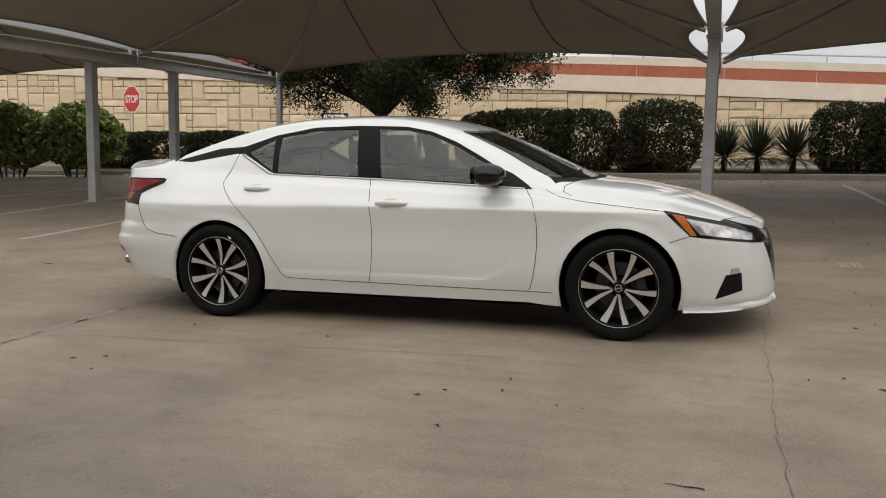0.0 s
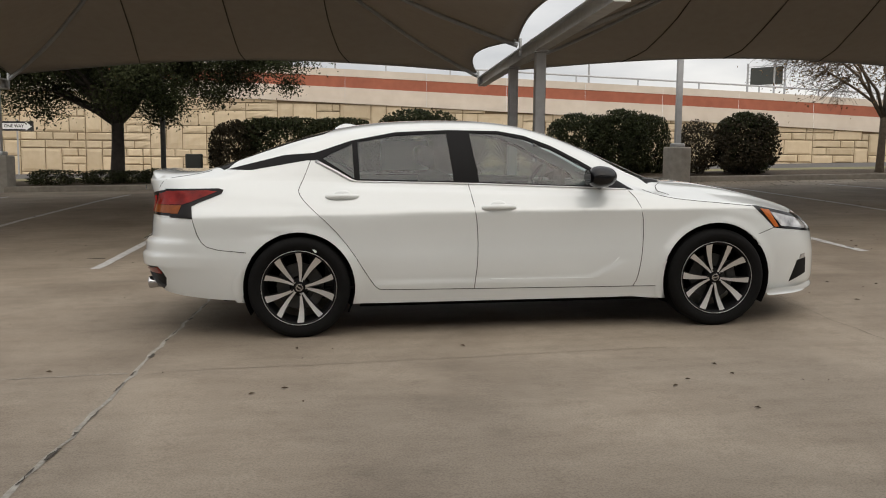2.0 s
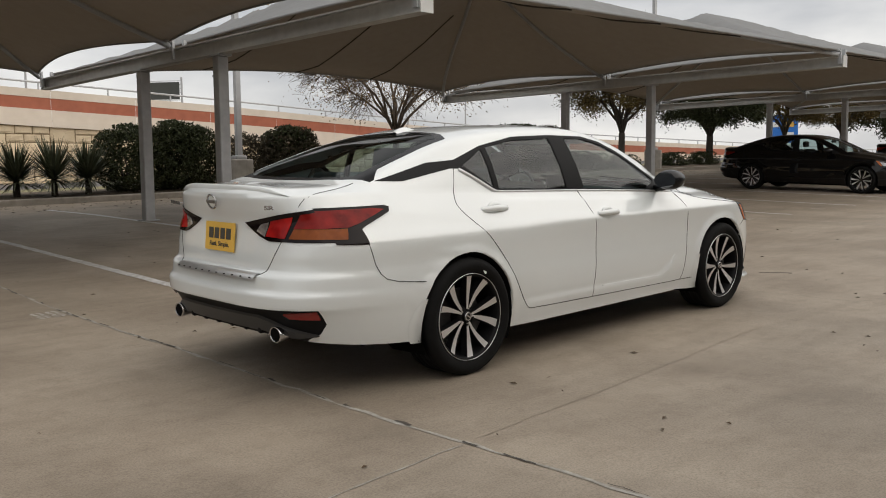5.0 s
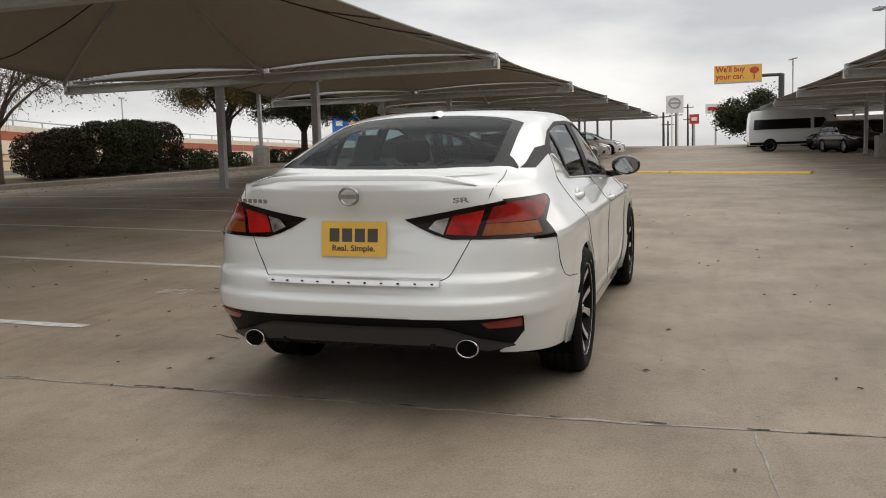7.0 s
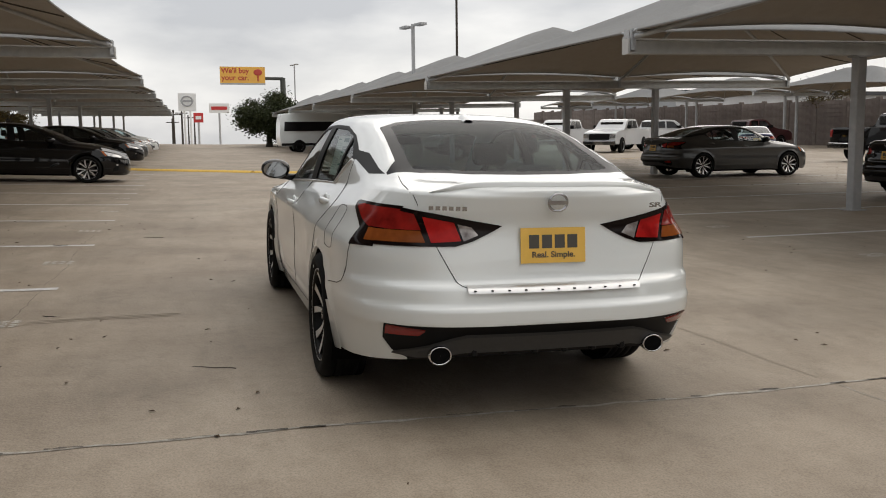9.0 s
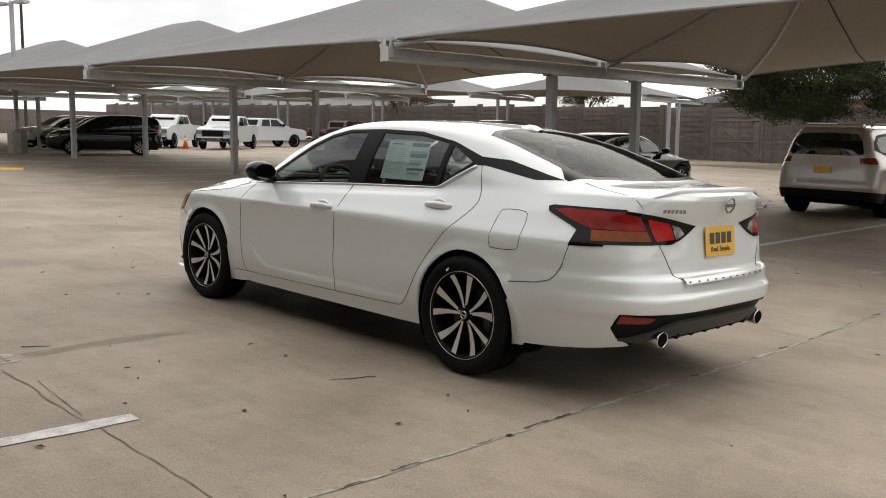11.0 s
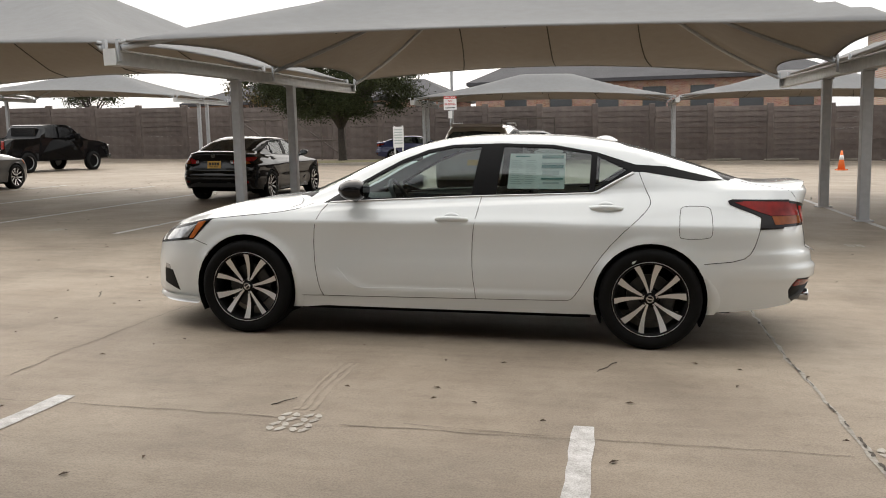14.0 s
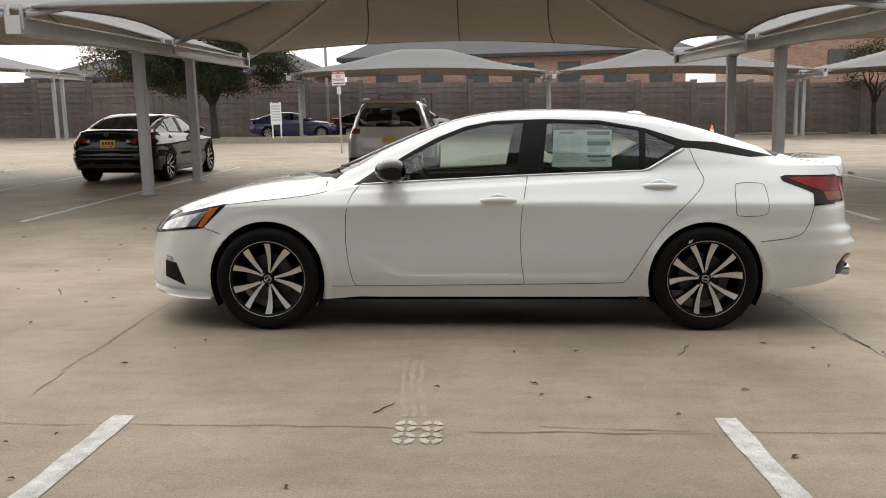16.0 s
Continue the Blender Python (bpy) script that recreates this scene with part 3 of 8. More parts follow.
UNIT = 0.38
SIZES = [(4, 2), (3, 2), (2, 2), (4, 1), (3, 1), (2, 1), (2, 3), (3, 3)]
stone_kinds = {s: [stone_mesh(s[0] * UNIT - 0.035, s[1] * UNIT - 0.035, 31 * i + j) for j in range(3)] for i, s in enumerate(SIZES)}
far_rows = bm_new()
cols, z_low = int(150 / UNIT), -1.2
taken = set()
near_count = 0
for c in range(cols):
    x = -60 + c * UNIT
    top = wall_top(x + 0.5) - 1.28
    rows_n = int((top - z_low) / UNIT) + 1
    for r_ in range(rows_n):
        if (c, r_) in taken:
            continue
        options = SIZES[:]
        rnd.shuffle(options)
        for s in options:
            if any((c + i, r_ + j) in taken for i in range(s[0]) for j in range(s[1])) or c % 8 + s[0] > 8:
                continue
            break
        else:
            s = (1, 1)
        for i in range(s[0]):
            for j in range(s[1]):
                taken.add((c + i, r_ + j))
        z = z_low + r_ * UNIT
        if z + s[1] * UNIT < -0.3:
            continue
        hmax = wall_top(x + s[0] * UNIT) - 1.28 - z
        if hmax < 0.12:
            continue
        if s in stone_kinds and hmax >= s[1] * UNIT and near_count < 300 and -14 < x < 16 and z > 1.1:
            ob = new("stone", rnd.choice(stone_kinds[s]))
            ob.location = (x, WALL_Y, z)
            ob.parent = wall_north
            near_count += 1
        else:
            w, h = s[0] * UNIT - 0.035, min(s[1] * UNIT - 0.035, hmax)
            vs = []
            for u, v, d in ((0, 0, 0), (1, 0, 0), (1, 1, 0), (0, 1, 0), (0.12, 0.14, 1), (0.88, 0.12, 1), (0.9, 0.86, 1), (0.1, 0.88, 1)):
                vs.append(far_rows.verts.new((x + w * u, WALL_Y - d * rnd.uniform(0.03, 0.07), z + h * v)))
            for q in ((0, 1, 5, 4), (1, 2, 6, 5), (2, 3, 7, 6), (3, 0, 4, 7), (4, 5, 6, 7)):
                far_rows.faces.new([vs[i] for i in q])
ob = part("stonework", far_rows, mat("cast_stone_far", (0.56, 0.45, 0.30), 0.9, 0, 0.10, 2.5, 0.5, 9, color2=(0.66, 0.55, 0.39), per_island=0.10), wall_north)
tagged(ob, kind="stuff")

# ---- south side: precast panel wall ----
S_Y = -45.0
M_PANEL = mat("precast_panel", (0.125, 0.102, 0.092), 0.9, 0, 0.12, 3, 0.4, 14, color2=(0.205, 0.172, 0.155), per_object=0.10, stain_scale=0.5)
wall_south = thing("wall_south", "grey-brown precast concrete panel boundary wall", kind="structure")
bm = bm_new()
bm_box(bm, (0, 0, 0), (2.98, 0.12, 0.6))
for k in range(2):
    vs = bm_box(bm, (0.0, 0.118, 0.012 + k * 0.30), (2.98, 0.150, 0.29 + k * 0.30))
    for v in vs:
        if v.co.y > 0.13 and v.co.z > 0.2 + k * 0.30:
            v.co.y = 0.126
panel = mesh_of("panel", bm, M_PANEL)
bm = bm_new()
bm_box(bm, (-0.17, -0.12, -1.5), (0.17, 0.2, 3.12))
bm_bevel(bm, 0.02, 1)
wpost = mesh_of("wall_post", bm, M_PANEL)
for k in range(-12, 34):
    x = k * 3.2
    g = 0.0275 * x + 0.10
    ob = new("wall_post", wpost)
    ob.location, ob.parent = (x, S_Y, g), wall_south
    for j in range(-1, 5):
        ob = new("panel", panel)
        ob.location, ob.parent = (x + 0.11, S_Y, g + j * 0.603), wall_south
for x, y0, y1 in ((105.0, S_Y, -14.0),):
    bm = bm_new()
    bm_box(bm, (x, y0, -1), (x + 0.3, y1, SX * 90 + 3.0))
    part("end_wall", bm, M_PANEL, wall_south)
for a, b in (((29.2, -15.6), (31.8, -21.4)),):
    bm = bm_new()
    lay(bm, line(a, b, 24), 0.12, 0.004, 0.25, rnd)
    solid("yellow_stripe", bm, M_YELLOW_LINE, "worn yellow painted line on the concrete", "painted line", group="yellow lines")

# ---- cars ----
from mathutils.bvhtree import BVHTree


def paint_mat(name, color, rough=0.28, coat=1.0, metal=0.0, spec=0.5):
    m = mat(name, color, rough, metal, 0.02, 300, 0, coat=coat, stain_scale=2.0, spec=spec)
    return m


M_WHITE = paint_mat("pearl_white_paint", (0.685, 0.715, 0.712), rough=0.30, spec=0.7)
M_WHITE.node_tree.nodes["Principled BSDF"].inputs["Coat IOR"].default_value = 1.75
M_BLACK_PAINT = paint_mat("black_paint", (0.003, 0.003, 0.0035), rough=0.2, coat=0.9, spec=0.0)
M_GREY_PAINT = paint_mat("gunmetal_paint", (0.035, 0.035, 0.034), metal=0.3, rough=0.35, coat=0.8, spec=0.3)
M_SILVER_PAINT = paint_mat("silver_paint", (0.40, 0.375, 0.345), metal=0.5, rough=0.35)
M_MAROON_PAINT = paint_mat("maroon_paint", (0.045, 0.006, 0.008), metal=0.2, rough=0.3)
M_FLEET_WHITE = paint_mat("fleet_white_paint", (0.52, 0.53, 0.535), rough=0.3)
M_BLUE_PAINT = paint_mat("navy_paint", (0.025, 0.03, 0.09), metal=0.3, rough=0.3)
M_GLASS = glass_mat("tinted_glass", (0.63, 0.72, 0.71), 0.015, 0.085)
M_GLASS_BACK = glass_mat("back_glass", (0.36, 0.46, 0.47), 0.015, 0.03, 8.5)
M_GLASS_BORDER = mat("printed_glass_border", (0.006, 0.006, 0.007), 0.25, 0, 0.05, 40, spec=0.08)
M_GLASS_DARK = glass_mat("privacy_glass", (0.16, 0.18, 0.18), 0.02, 0.06)
M_TRIM = mat("black_trim", (0.007, 0.007, 0.0075), 0.5, 0, 0.1, 60, spec=0.14)
M_GLOSS_BLACK = mat("gloss_black", (0.005, 0.005, 0.006), 0.16, 0, 0.05, 40, spec=0.4)
M_RUBBER = mat("tyre_rubber", (0.006, 0.006, 0.006), 0.75, 0, 0.2, 40, 0.1, 200, spec=0.14)
M_ALLOY = mat("machined_alloy", (0.72, 0.72, 0.72), 0.36, 0.85, 0.05, 200)
M_DISC = mat("brake_iron", (0.05, 0.05, 0.05), 0.5, 0.5, 0.2, 30)
M_CHROME = mat("chrome", (0.55, 0.55, 0.56), 0.08, 1.0, 0.03, 30)
M_MIRROR = mat("mirror_glass", (0.26, 0.27, 0.28), 0.03, 1.0, 0.03, 30)
M_SILVER_TRIM = mat("satin_chrome", (0.62, 0.62, 0.62), 0.28, 0.85, 0.04, 30)
M_DIFFUSER = mat("grey_bumper_insert", (0.045, 0.045, 0.045), 0.45, 0.2, 0.1, 60)
M_SEAT = mat("seat_cloth", (0.022, 0.022, 0.023), 0.85, 0, 0.2, 80, 0.2, 300)
M_CABIN = mat("cabin_trim", (0.03, 0.03, 0.031), 0.7, 0, 0.15, 60)
M_UNDER = mat("underbody", (0.005, 0.005, 0.005), 0.95, 0, 0.2, 20, spec=0.04)
M_GAP = mat("panel_gap", (0.02, 0.02, 0.02), 0.8)
M_RED_LENS = mat("red_lens", (0.22, 0.012, 0.010), 0.12, 0, 0.12, 50, coat=0.5)
M_RED_BRIGHT = mat("red_lens_inner", (0.20, 0.006, 0.006), 0.15, 0, 0.15, 18, spec=0.18, color2=(0.46, 0.016, 0.014), stain_scale=7)
M_RED_OUTER = mat("red_lens_outer", (0.11, 0.006, 0.005), 0.12, 0, 0.15, 18, spec=0.18, color2=(0.27, 0.016, 0.012), stain_scale=7)
M_AMBER = mat("amber_lens", (0.42, 0.11, 0.022), 0.2, 0, 0.15, 25, spec=0.35)
M_TAIL_AMBER = mat("dark_amber_lens", (0.19, 0.050, 0.010), 0.15, 0, 0.25, 25, spec=0.18)
M_REVERSE_LENS = mat("reversing_lens", (0.07, 0.05, 0.05), 0.1, 0.3, 0.2, 22, coat=0.8, color2=(0.42, 0.40, 0.39), stain_scale=16)
# opaque: the dark lamp interior and its highlights are mottled into the colour
M_CLEAR_LENS = mat("clear_lens", (0.10, 0.10, 0.105), 0.1, 0.5, 0.2, 14, coat=0.8, color2=(0.66, 0.66, 0.66), stain_scale=11)
M_BADGE = mat("badge_chrome", (0.38, 0.38, 0.39), 0.15, 0.9, 0.05, 60)
M_SMOKE = mat("smoked_lens", (0.006, 0.003, 0.003), 0.12, 0, 0.1, 50, spec=0.2)
M_PLATE = mat("yellow_plate", (0.72, 0.44, 0.08), 0.35, 0, 0.05, 20)
M_INK = mat("plate_ink", (0.06, 0.055, 0.045), 0.6)
M_PAPER = mat("sticker_paper", (0.70, 0.75, 0.71), 0.7, 0, 0.03, 40)
M_PRINT = mat("sticker_print", (0.10, 0.22, 0.20), 0.7, 0, 0.1, 40)
M_PRINT_GREY = mat("sticker_small_print", (0.42, 0.47, 0.45), 0.7, 0, 0.1, 40)

def ease(t):
    t = min(max(t, 0.0), 1.0)
    return t * t * (3 - 2 * t)


def sedan_relief(x, z):
    """Pressed lines of the body side: shoulder folds, a ledge under the windows, the lower door crease and the wheel arch lips."""
    def fold(d):
        return -0.017 * (1 - math.exp(d / 0.055)) * ease((d + 0.46) / 0.24) if d < 0 else 0.0

    r = ease((1.60 - x) / 0.4) * ease((x + 1.15) / 0.6) * fold(z - 0.812 - 0.016 * (0.6 - x))
    r += ease((-0.80 - x) / 0.45) * ease((x + 2.12) / 0.2) * 0.55 * fold(z - 0.85 - 0.10 * ease((-1.0 - x) / 0.95))
    ledge = 0.958 - 0.046 * (x + 0.29)
    r += 0.008 * ease((1.25 - x) / 0.3) * ease((x + 1.25) / 0.3) * ease((ledge - z) / 0.022)
    lower = 0.375 + 0.11 * ease((x - 0.50) / 0.28)
    r += 0.009 * ease((0.85 - x) / 0.2) * ease((x + 1.0) / 0.15) * ease((lower - z) / 0.035)
    for cx, a in ((1.412, 0.378), (-1.412, 0.368)):
        r += 0.013 * (1 - ease((math.hypot(x - cx, z - 0.335) - a) / 0.055))
    return r


SEDAN = dict(
    relief=sedan_relief,
    bottom=[(-2.53, 0.34), (-2.3, 0.30), (-1.9, 0.26), (-1.0, 0.215), (0.8, 0.215), (1.0, 0.20), (1.8, 0.205), (2.2, 0.185), (2.37, 0.21)],
    shoulder=[(-2.53, 1.02), (-2.4, 1.045), (-2.1, 1.055), (-1.9, 1.05), (-1.5, 1.04), (-1.0, 1.02), (-0.3, 0.992), (0.5, 0.955), (0.85, 0.93), (1.05, 0.895), (1.2, 0.872), (1.45, 0.848), (1.66, 0.824), (1.9, 0.775), (2.1, 0.725), (2.25, 0.67), (2.37, 0.62)],
    crown=[(-2.50, 1.03), (-2.44, 1.085), (-2.38, 1.098), (-2.25, 1.095), (-2.08, 1.10), (-2.0, 1.125), (-1.7, 1.228), (-1.4, 1.325), (-1.1, 1.392), (-0.8, 1.424), (-0.5, 1.432), (-0.25, 1.428), (0.0, 1.405), (0.3, 1.338), (0.6, 1.228), (0.9, 1.095), (1.08, 1.012), (1.18, 0.985), (1.42, 0.962), (1.66, 0.918), (1.9, 0.853), (2.15, 0.766), (2.28, 0.705), (2.37, 0.63)],
    rail_z=[(-2.53, 1.025), (-2.4, 1.068), (-2.1, 1.085), (-1.95, 1.105), (-1.8, 1.15), (-1.45, 1.255), (-1.1, 1.325), (-0.8, 1.362), (-0.4, 1.376), (-0.1, 1.362), (0.1, 1.325), (0.3, 1.262), (0.6, 1.115), (0.85, 0.975), (1.0, 0.93), (1.2, 0.925), (1.66, 0.873), (2.1, 0.748), (2.37, 0.625)],
    rail_y=[(-2.53, 0.60), (-1.97, 0.635), (-1.5, 0.605), (-1.0, 0.60), (-0.3, 0.615), (0.1, 0.63), (0.4, 0.66), (0.7, 0.705), (0.9, 0.735), (1.1, 0.70), (1.6, 0.66), (2.1, 0.60), (2.37, 0.55)],
    width=[(0.15, 0.84), (0.22, 0.85), (0.30, 0.868), (0.42, 0.888), (0.55, 0.901), (0.66, 0.901), (0.76, 0.9035), (0.805, 0.900), (0.835, 0.884), (0.87, 0.858), (0.96, 0.795), (1.04, 0.735), (1.12, 0.68)],
    front=[(0.15, 2.26), (0.21, 2.33), (0.28, 2.37), (0.45, 2.362), (0.55, 2.345), (0.64, 2.325), (0.72, 2.25), (0.85, 2.10), (1.1, 1.9)],
    back=[(0.2, -2.36), (0.30, -2.42), (0.40, -2.470), (0.46, -2.510), (0.48, -2.530), (0.545, -2.532), (0.572, -2.508), (0.60, -2.504), (0.64, -2.496), (0.665, -2.462), (0.75, -2.45), (0.90, -2.43), (0.98, -2.455), (1.06, -2.475), (1.12, -2.44)],
    n_front=3.0, n_back=3.8, xc_front=1.3, xc_back=-1.45,
    axle=1.412, tyre=0.335, arch_f=0.378, arch_r=0.368, track=0.80)


def in_poly(p, poly):
    x, y = p
    inside = False
    for (x0, y0), (x1, y1) in zip(poly, poly[1:] + poly[:1]):
        if (y0 > y) != (y1 > y) and x < (x1 - x0) * (y - y0) / (y1 - y0) + x0:
            inside = not inside
    return inside


def smooth_poly(pts, rounds=2, closed=True):
    for _ in range(rounds):
        res = []
        n = len(pts)
        for i in range(n if closed else n - 1):
            a, b = pts[i], pts[(i + 1) % n]
            res += [(0.75 * a[0] + 0.25 * b[0], 0.75 * a[1] + 0.25 * b[1]), (0.25 * a[0] + 0.75 * b[0], 0.25 * a[1] + 0.75 * b[1])]
        pts = res if closed else [pts[0]] + res + [pts[-1]]
    return pts


def resample(pts, step, closed=False):
    pts = [tuple(p) for p in pts] + ([tuple(pts[0])] if closed else [])
    res = []
    for a, b in zip(pts, pts[1:]):
        n = max(1, int(math.dist(a, b) / step))
        res += [tuple(a[i] + (b[i] - a[i]) * k / n for i in range(len(a))) for k in range(n)]
    return res + [pts[-1]]


class Skin:
    """Half of a car's outer skin (y > 0), front along +x: cut along outlines and shared out to panels."""

    def __init__(self, spec, fine=1.0):
        self.spec = spec
        c = {k: curve_fn(v) for k, v in spec.items() if isinstance(v, list)}
        self.c = c
        x_back, x_front = min(p[1] for p in spec["back"]), max(p[1] for p in spec["front"])

        relief = spec.get("relief", lambda x, z: 0.0)

        def width(x, z):
            w = c["width"](z) + relief(x, z)
            if x > spec["xc_front"]:
                s = (x - spec["xc_front"]) / (c["front"](z) - spec["xc_front"])
                w *= max(0.0, 1 - min(1.0, s) ** spec["n_front"]) ** (1 / spec["n_front"])
            elif x < spec["xc_back"]:
                s = (x - spec["xc_back"]) / (c["back"](z) - spec["xc_back"])
                w *= max(0.0, 1 - min(1.0, s) ** spec["n_back"]) ** (1 / spec["n_back"])
            return w

        self.width = width
        bm = self.bm = bm_new()
        # side shell: level lines from the nose to the tail
        na, nm, nl = int(34 * fine), int(70 * fine), int(46 * fine)
        us = [("f", 1 - k / na) for k in range(na)] + [("m", k / nm) for k in range(nm + 1)] + [("b", (k + 1) / na) for k in range(na)]
        rows = []
        for j in range(nl + 1):
            v = j / nl
            row = []
            for kind, a in us:
                z_guess = 0.25 + 0.75 * v
                z = z_guess
                for _ in range(3):
                    if kind == "m":
                        x = spec["xc_front"] + (spec["xc_back"] - spec["xc_front"]) * a
                        w = c["width"](z) + relief(x, z)
                    else:
                        n, xc, end = (spec["n_front"], spec["xc_front"], c["front"](z)) if kind == "f" else (spec["n_back"], spec["xc_back"], c["back"](z))
                        th = a * math.pi / 2
                        x = xc + (end - xc) * math.sin(th) ** (2 / n)
                        w = (c["width"](z) + relief(x, z)) * max(0.0, math.cos(th)) ** (2 / n)
                    zb, zs = c["bottom"](x), c["shoulder"](x)
                    z = zb + (zs - zb) * v
                row.append((x, max(w, 0.0), z))
            rows.append(row)
        shell = bm_grid(bm, rows)
        # top cap: cross sections between the shoulder lines
        ns, sections = int(22 * fine), []
        for i, (kind, a) in enumerate(us):
            x, w, zs = rows[-1][i]
            zt, zr, yr = c["crown"](x), c["rail_z"](x), c["rail_y"](x)
            yr = min(yr, w * 0.86)
            zt, zr = max(zt, zs + 0.002), max(zr, zs + 0.001)
            tall = min(1.0, max(0.0, (zr - zs) / 0.25))
            ctrl = [(w, zs)]
            bow = 0.02 * tall
            ctrl += [(w + (yr - w) * t + bow * math.sin(math.pi * t), zs + (zr - zs) * t) for t in (0.2, 0.4, 0.6, 0.8, 0.95)]
            ctrl += [(yr * math.cos(t * math.pi / 2) ** (0.72), zr + (zt - zr) * math.sin(t * math.pi / 2) ** 0.9) for t in (0.18, 0.34, 0.5, 0.66, 0.82, 0.93)]
            ctrl += [(0.0, zt)]
            pts = resample(smooth_poly(ctrl, 2, False), 0.004)
            acc = [0.0]
            for p, q in zip(pts, pts[1:]):
                acc.append(acc[-1] + math.dist(p, q))
            line_ = []
            for k in range(1, ns + 1):
                t = acc[-1] * k / ns
                m = min(int(np.searchsorted(acc, t)), len(pts) - 1)
                m = max(m, 1)
                f = (t - acc[m - 1]) / max(1e-9, acc[m] - acc[m - 1])
                line_.append((x, pts[m - 1][0] + (pts[m][0] - pts[m - 1][0]) * f, pts[m - 1][1] + (pts[m][1] - pts[m - 1][1]) * f))
            line_[-1] = (x, 0.0, zt)
            sections.append(line_)
        prev = shell[-1]
        for k in range(ns):
            cur = [bm.verts.new(s[k]) for s in sections]
            for i in range(len(us) - 1):
                bm.faces.new((prev[i], prev[i + 1], cur[i + 1], cur[i]))
            prev = cur
        bmesh.ops.remove_doubles(bm, verts=bm.verts[:], dist=0.0004)
        bmesh.ops.recalc_face_normals(bm, faces=bm.faces[:])
        up = sum((f.normal.z * f.calc_area() for f in bm.faces if f.calc_center_median().z > 0.9), 0.0)
        if up < 0:
            bmesh.ops.reverse_faces(bm, faces=bm.faces[:])
        bm.normal_update()
        self.bm.faces.ensure_lookup_table()
        from_tree = bm.copy()
        self.tree = BVHTree.FromBMesh(from_tree)
        from_tree.free()

    AX = {"side": (0, 2, 1), "top": (0, 1, 2), "end": (1, 2, 0)}

    def cut(self, view, pts, test, closed=True):
        """Cut the skin along an outline drawn in a view; test(face centre, normal) picks the faces that it concerns."""
        i, j, k = self.AX[view]
        segs = list(zip(pts, pts[1:] + pts[:1])) if closed else list(zip(pts, pts[1:]))
        axis = Vector((0, 0, 0))
        axis[k] = 1
        plo = [min(p[n] for p in pts) - 0.004 for n in (0, 1)]
        phi = [max(p[n] for p in pts) + 0.004 for n in (0, 1)]

        def meets(f, lo, hi):
            vs = [v.co for v in f.verts]
            return max(v[i] for v in vs) >= lo[0] and min(v[i] for v in vs) <= hi[0] and max(v[j] for v in vs) >= lo[1] and min(v[j] for v in vs) <= hi[1]

        pool = {f for f in self.bm.faces if test(f.calc_center_median(), f.normal) and meets(f, plo, phi)}
        for a, b in segs:
            if math.dist(a, b) < 1e-5:
                continue
            lo = [min(a[n], b[n]) - 0.002 for n in (0, 1)]
            hi = [max(a[n], b[n]) + 0.002 for n in (0, 1)]
            geom = [f for f in pool if meets(f, lo, hi)]
            if not geom:
                continue
            edges = {e for f in geom for e in f.edges}
            verts = {v for f in geom for v in f.verts}
            p, d = Vector((0, 0, 0)), Vector((0, 0, 0))
            p[i], p[j] = a
            d[i], d[j] = b[0] - a[0], b[1] - a[1]
            res = bmesh.ops.bisect_plane(self.bm, geom=geom + list(edges) + list(verts), plane_co=p, plane_no=d.cross(axis).normalized(), dist=0.00005)
            pool |= {g for g in res["geom"] if isinstance(g, bmesh.types.BMFace)}
            pool = {f for f in pool if f.is_valid}

    def share(self, rules):
        """Share out the faces: rules are (name, view, outline or None, test); the first that holds takes a face."""
        self.bm.normal_update()
        groups = {}
        for f in self.bm.faces:
            c, n = f.calc_center_median(), f.normal
            for name, view, poly, test in rules:
                if test is not None and not test(c, n):
                    continue
                if poly is not None:
                    i, j, _ = self.AX[view]
                    if not in_poly((c[i], c[j]), poly):
                        continue
                groups.setdefault(name, []).append(f)
                break
        return groups

    def normals(self):
        self.bm.normal_update()
        return {v: v.normal.copy() for v in self.bm.verts}

    def piece(self, faces, sides, lift=0.0, rim=0.0):
        """Vertices, faces and normals of some faces, for one side (1: left, -1: right) or both. rim: depth of a turned-in edge."""
        index, verts, polys, norms = {}, [], [], []
        for s in sides:
            index = {}
            edge_use = {}
            for f in faces:
                poly = []
                for v in f.verts:
                    if v not in index:
                        index[v] = len(verts)
                        co, n = v.co + v.normal * lift, v.normal
                        verts.append((co.x, co.y * s, co.z))
                        norms.append((n.x, n.y * s, n.z))
                    poly.append(index[v])
                polys.append(poly if s > 0 else poly[::-1])
                for e in f.edges:
                    edge_use.setdefault(e, []).append(f)
            if rim:
                inner = {}
                for e, fs in edge_use.items():
                    if len(fs) > 1 or max(v.co.y for v in e.verts) < 1e-3:
                        continue
                    q = []
                    loop = next(l for l in fs[0].loops if l.edge == e)
                    a, b = loop.vert, loop.link_loop_next.vert
                    for v in (a, b):
                        if v not in inner:
                            inner[v] = len(verts)
                            co, n = v.co + v.normal * (lift - rim), v.normal
                            verts.append((co.x, co.y * s, co.z))
                            norms.append((n.x, n.y * s, n.z))
                    q = [index[b], index[a], inner[a], inner[b]]
                    polys.append(q if s > 0 else q[::-1])
        return verts, polys, norms


def skin_part(name, data, material, parent, label=""):
    verts, polys, norms = data
    me = bpy.data.meshes.new(name)
    me.from_pydata(verts, [], polys)
    me.materials.append(material)
    me.polygons.foreach_set("use_smooth", [True] * len(me.polygons))
    me.update()
    me.normals_split_custom_set_from_vertices(norms)
    ob = new(name, me)
    ob.parent = parent
    return tagged(ob, label) if label else ob


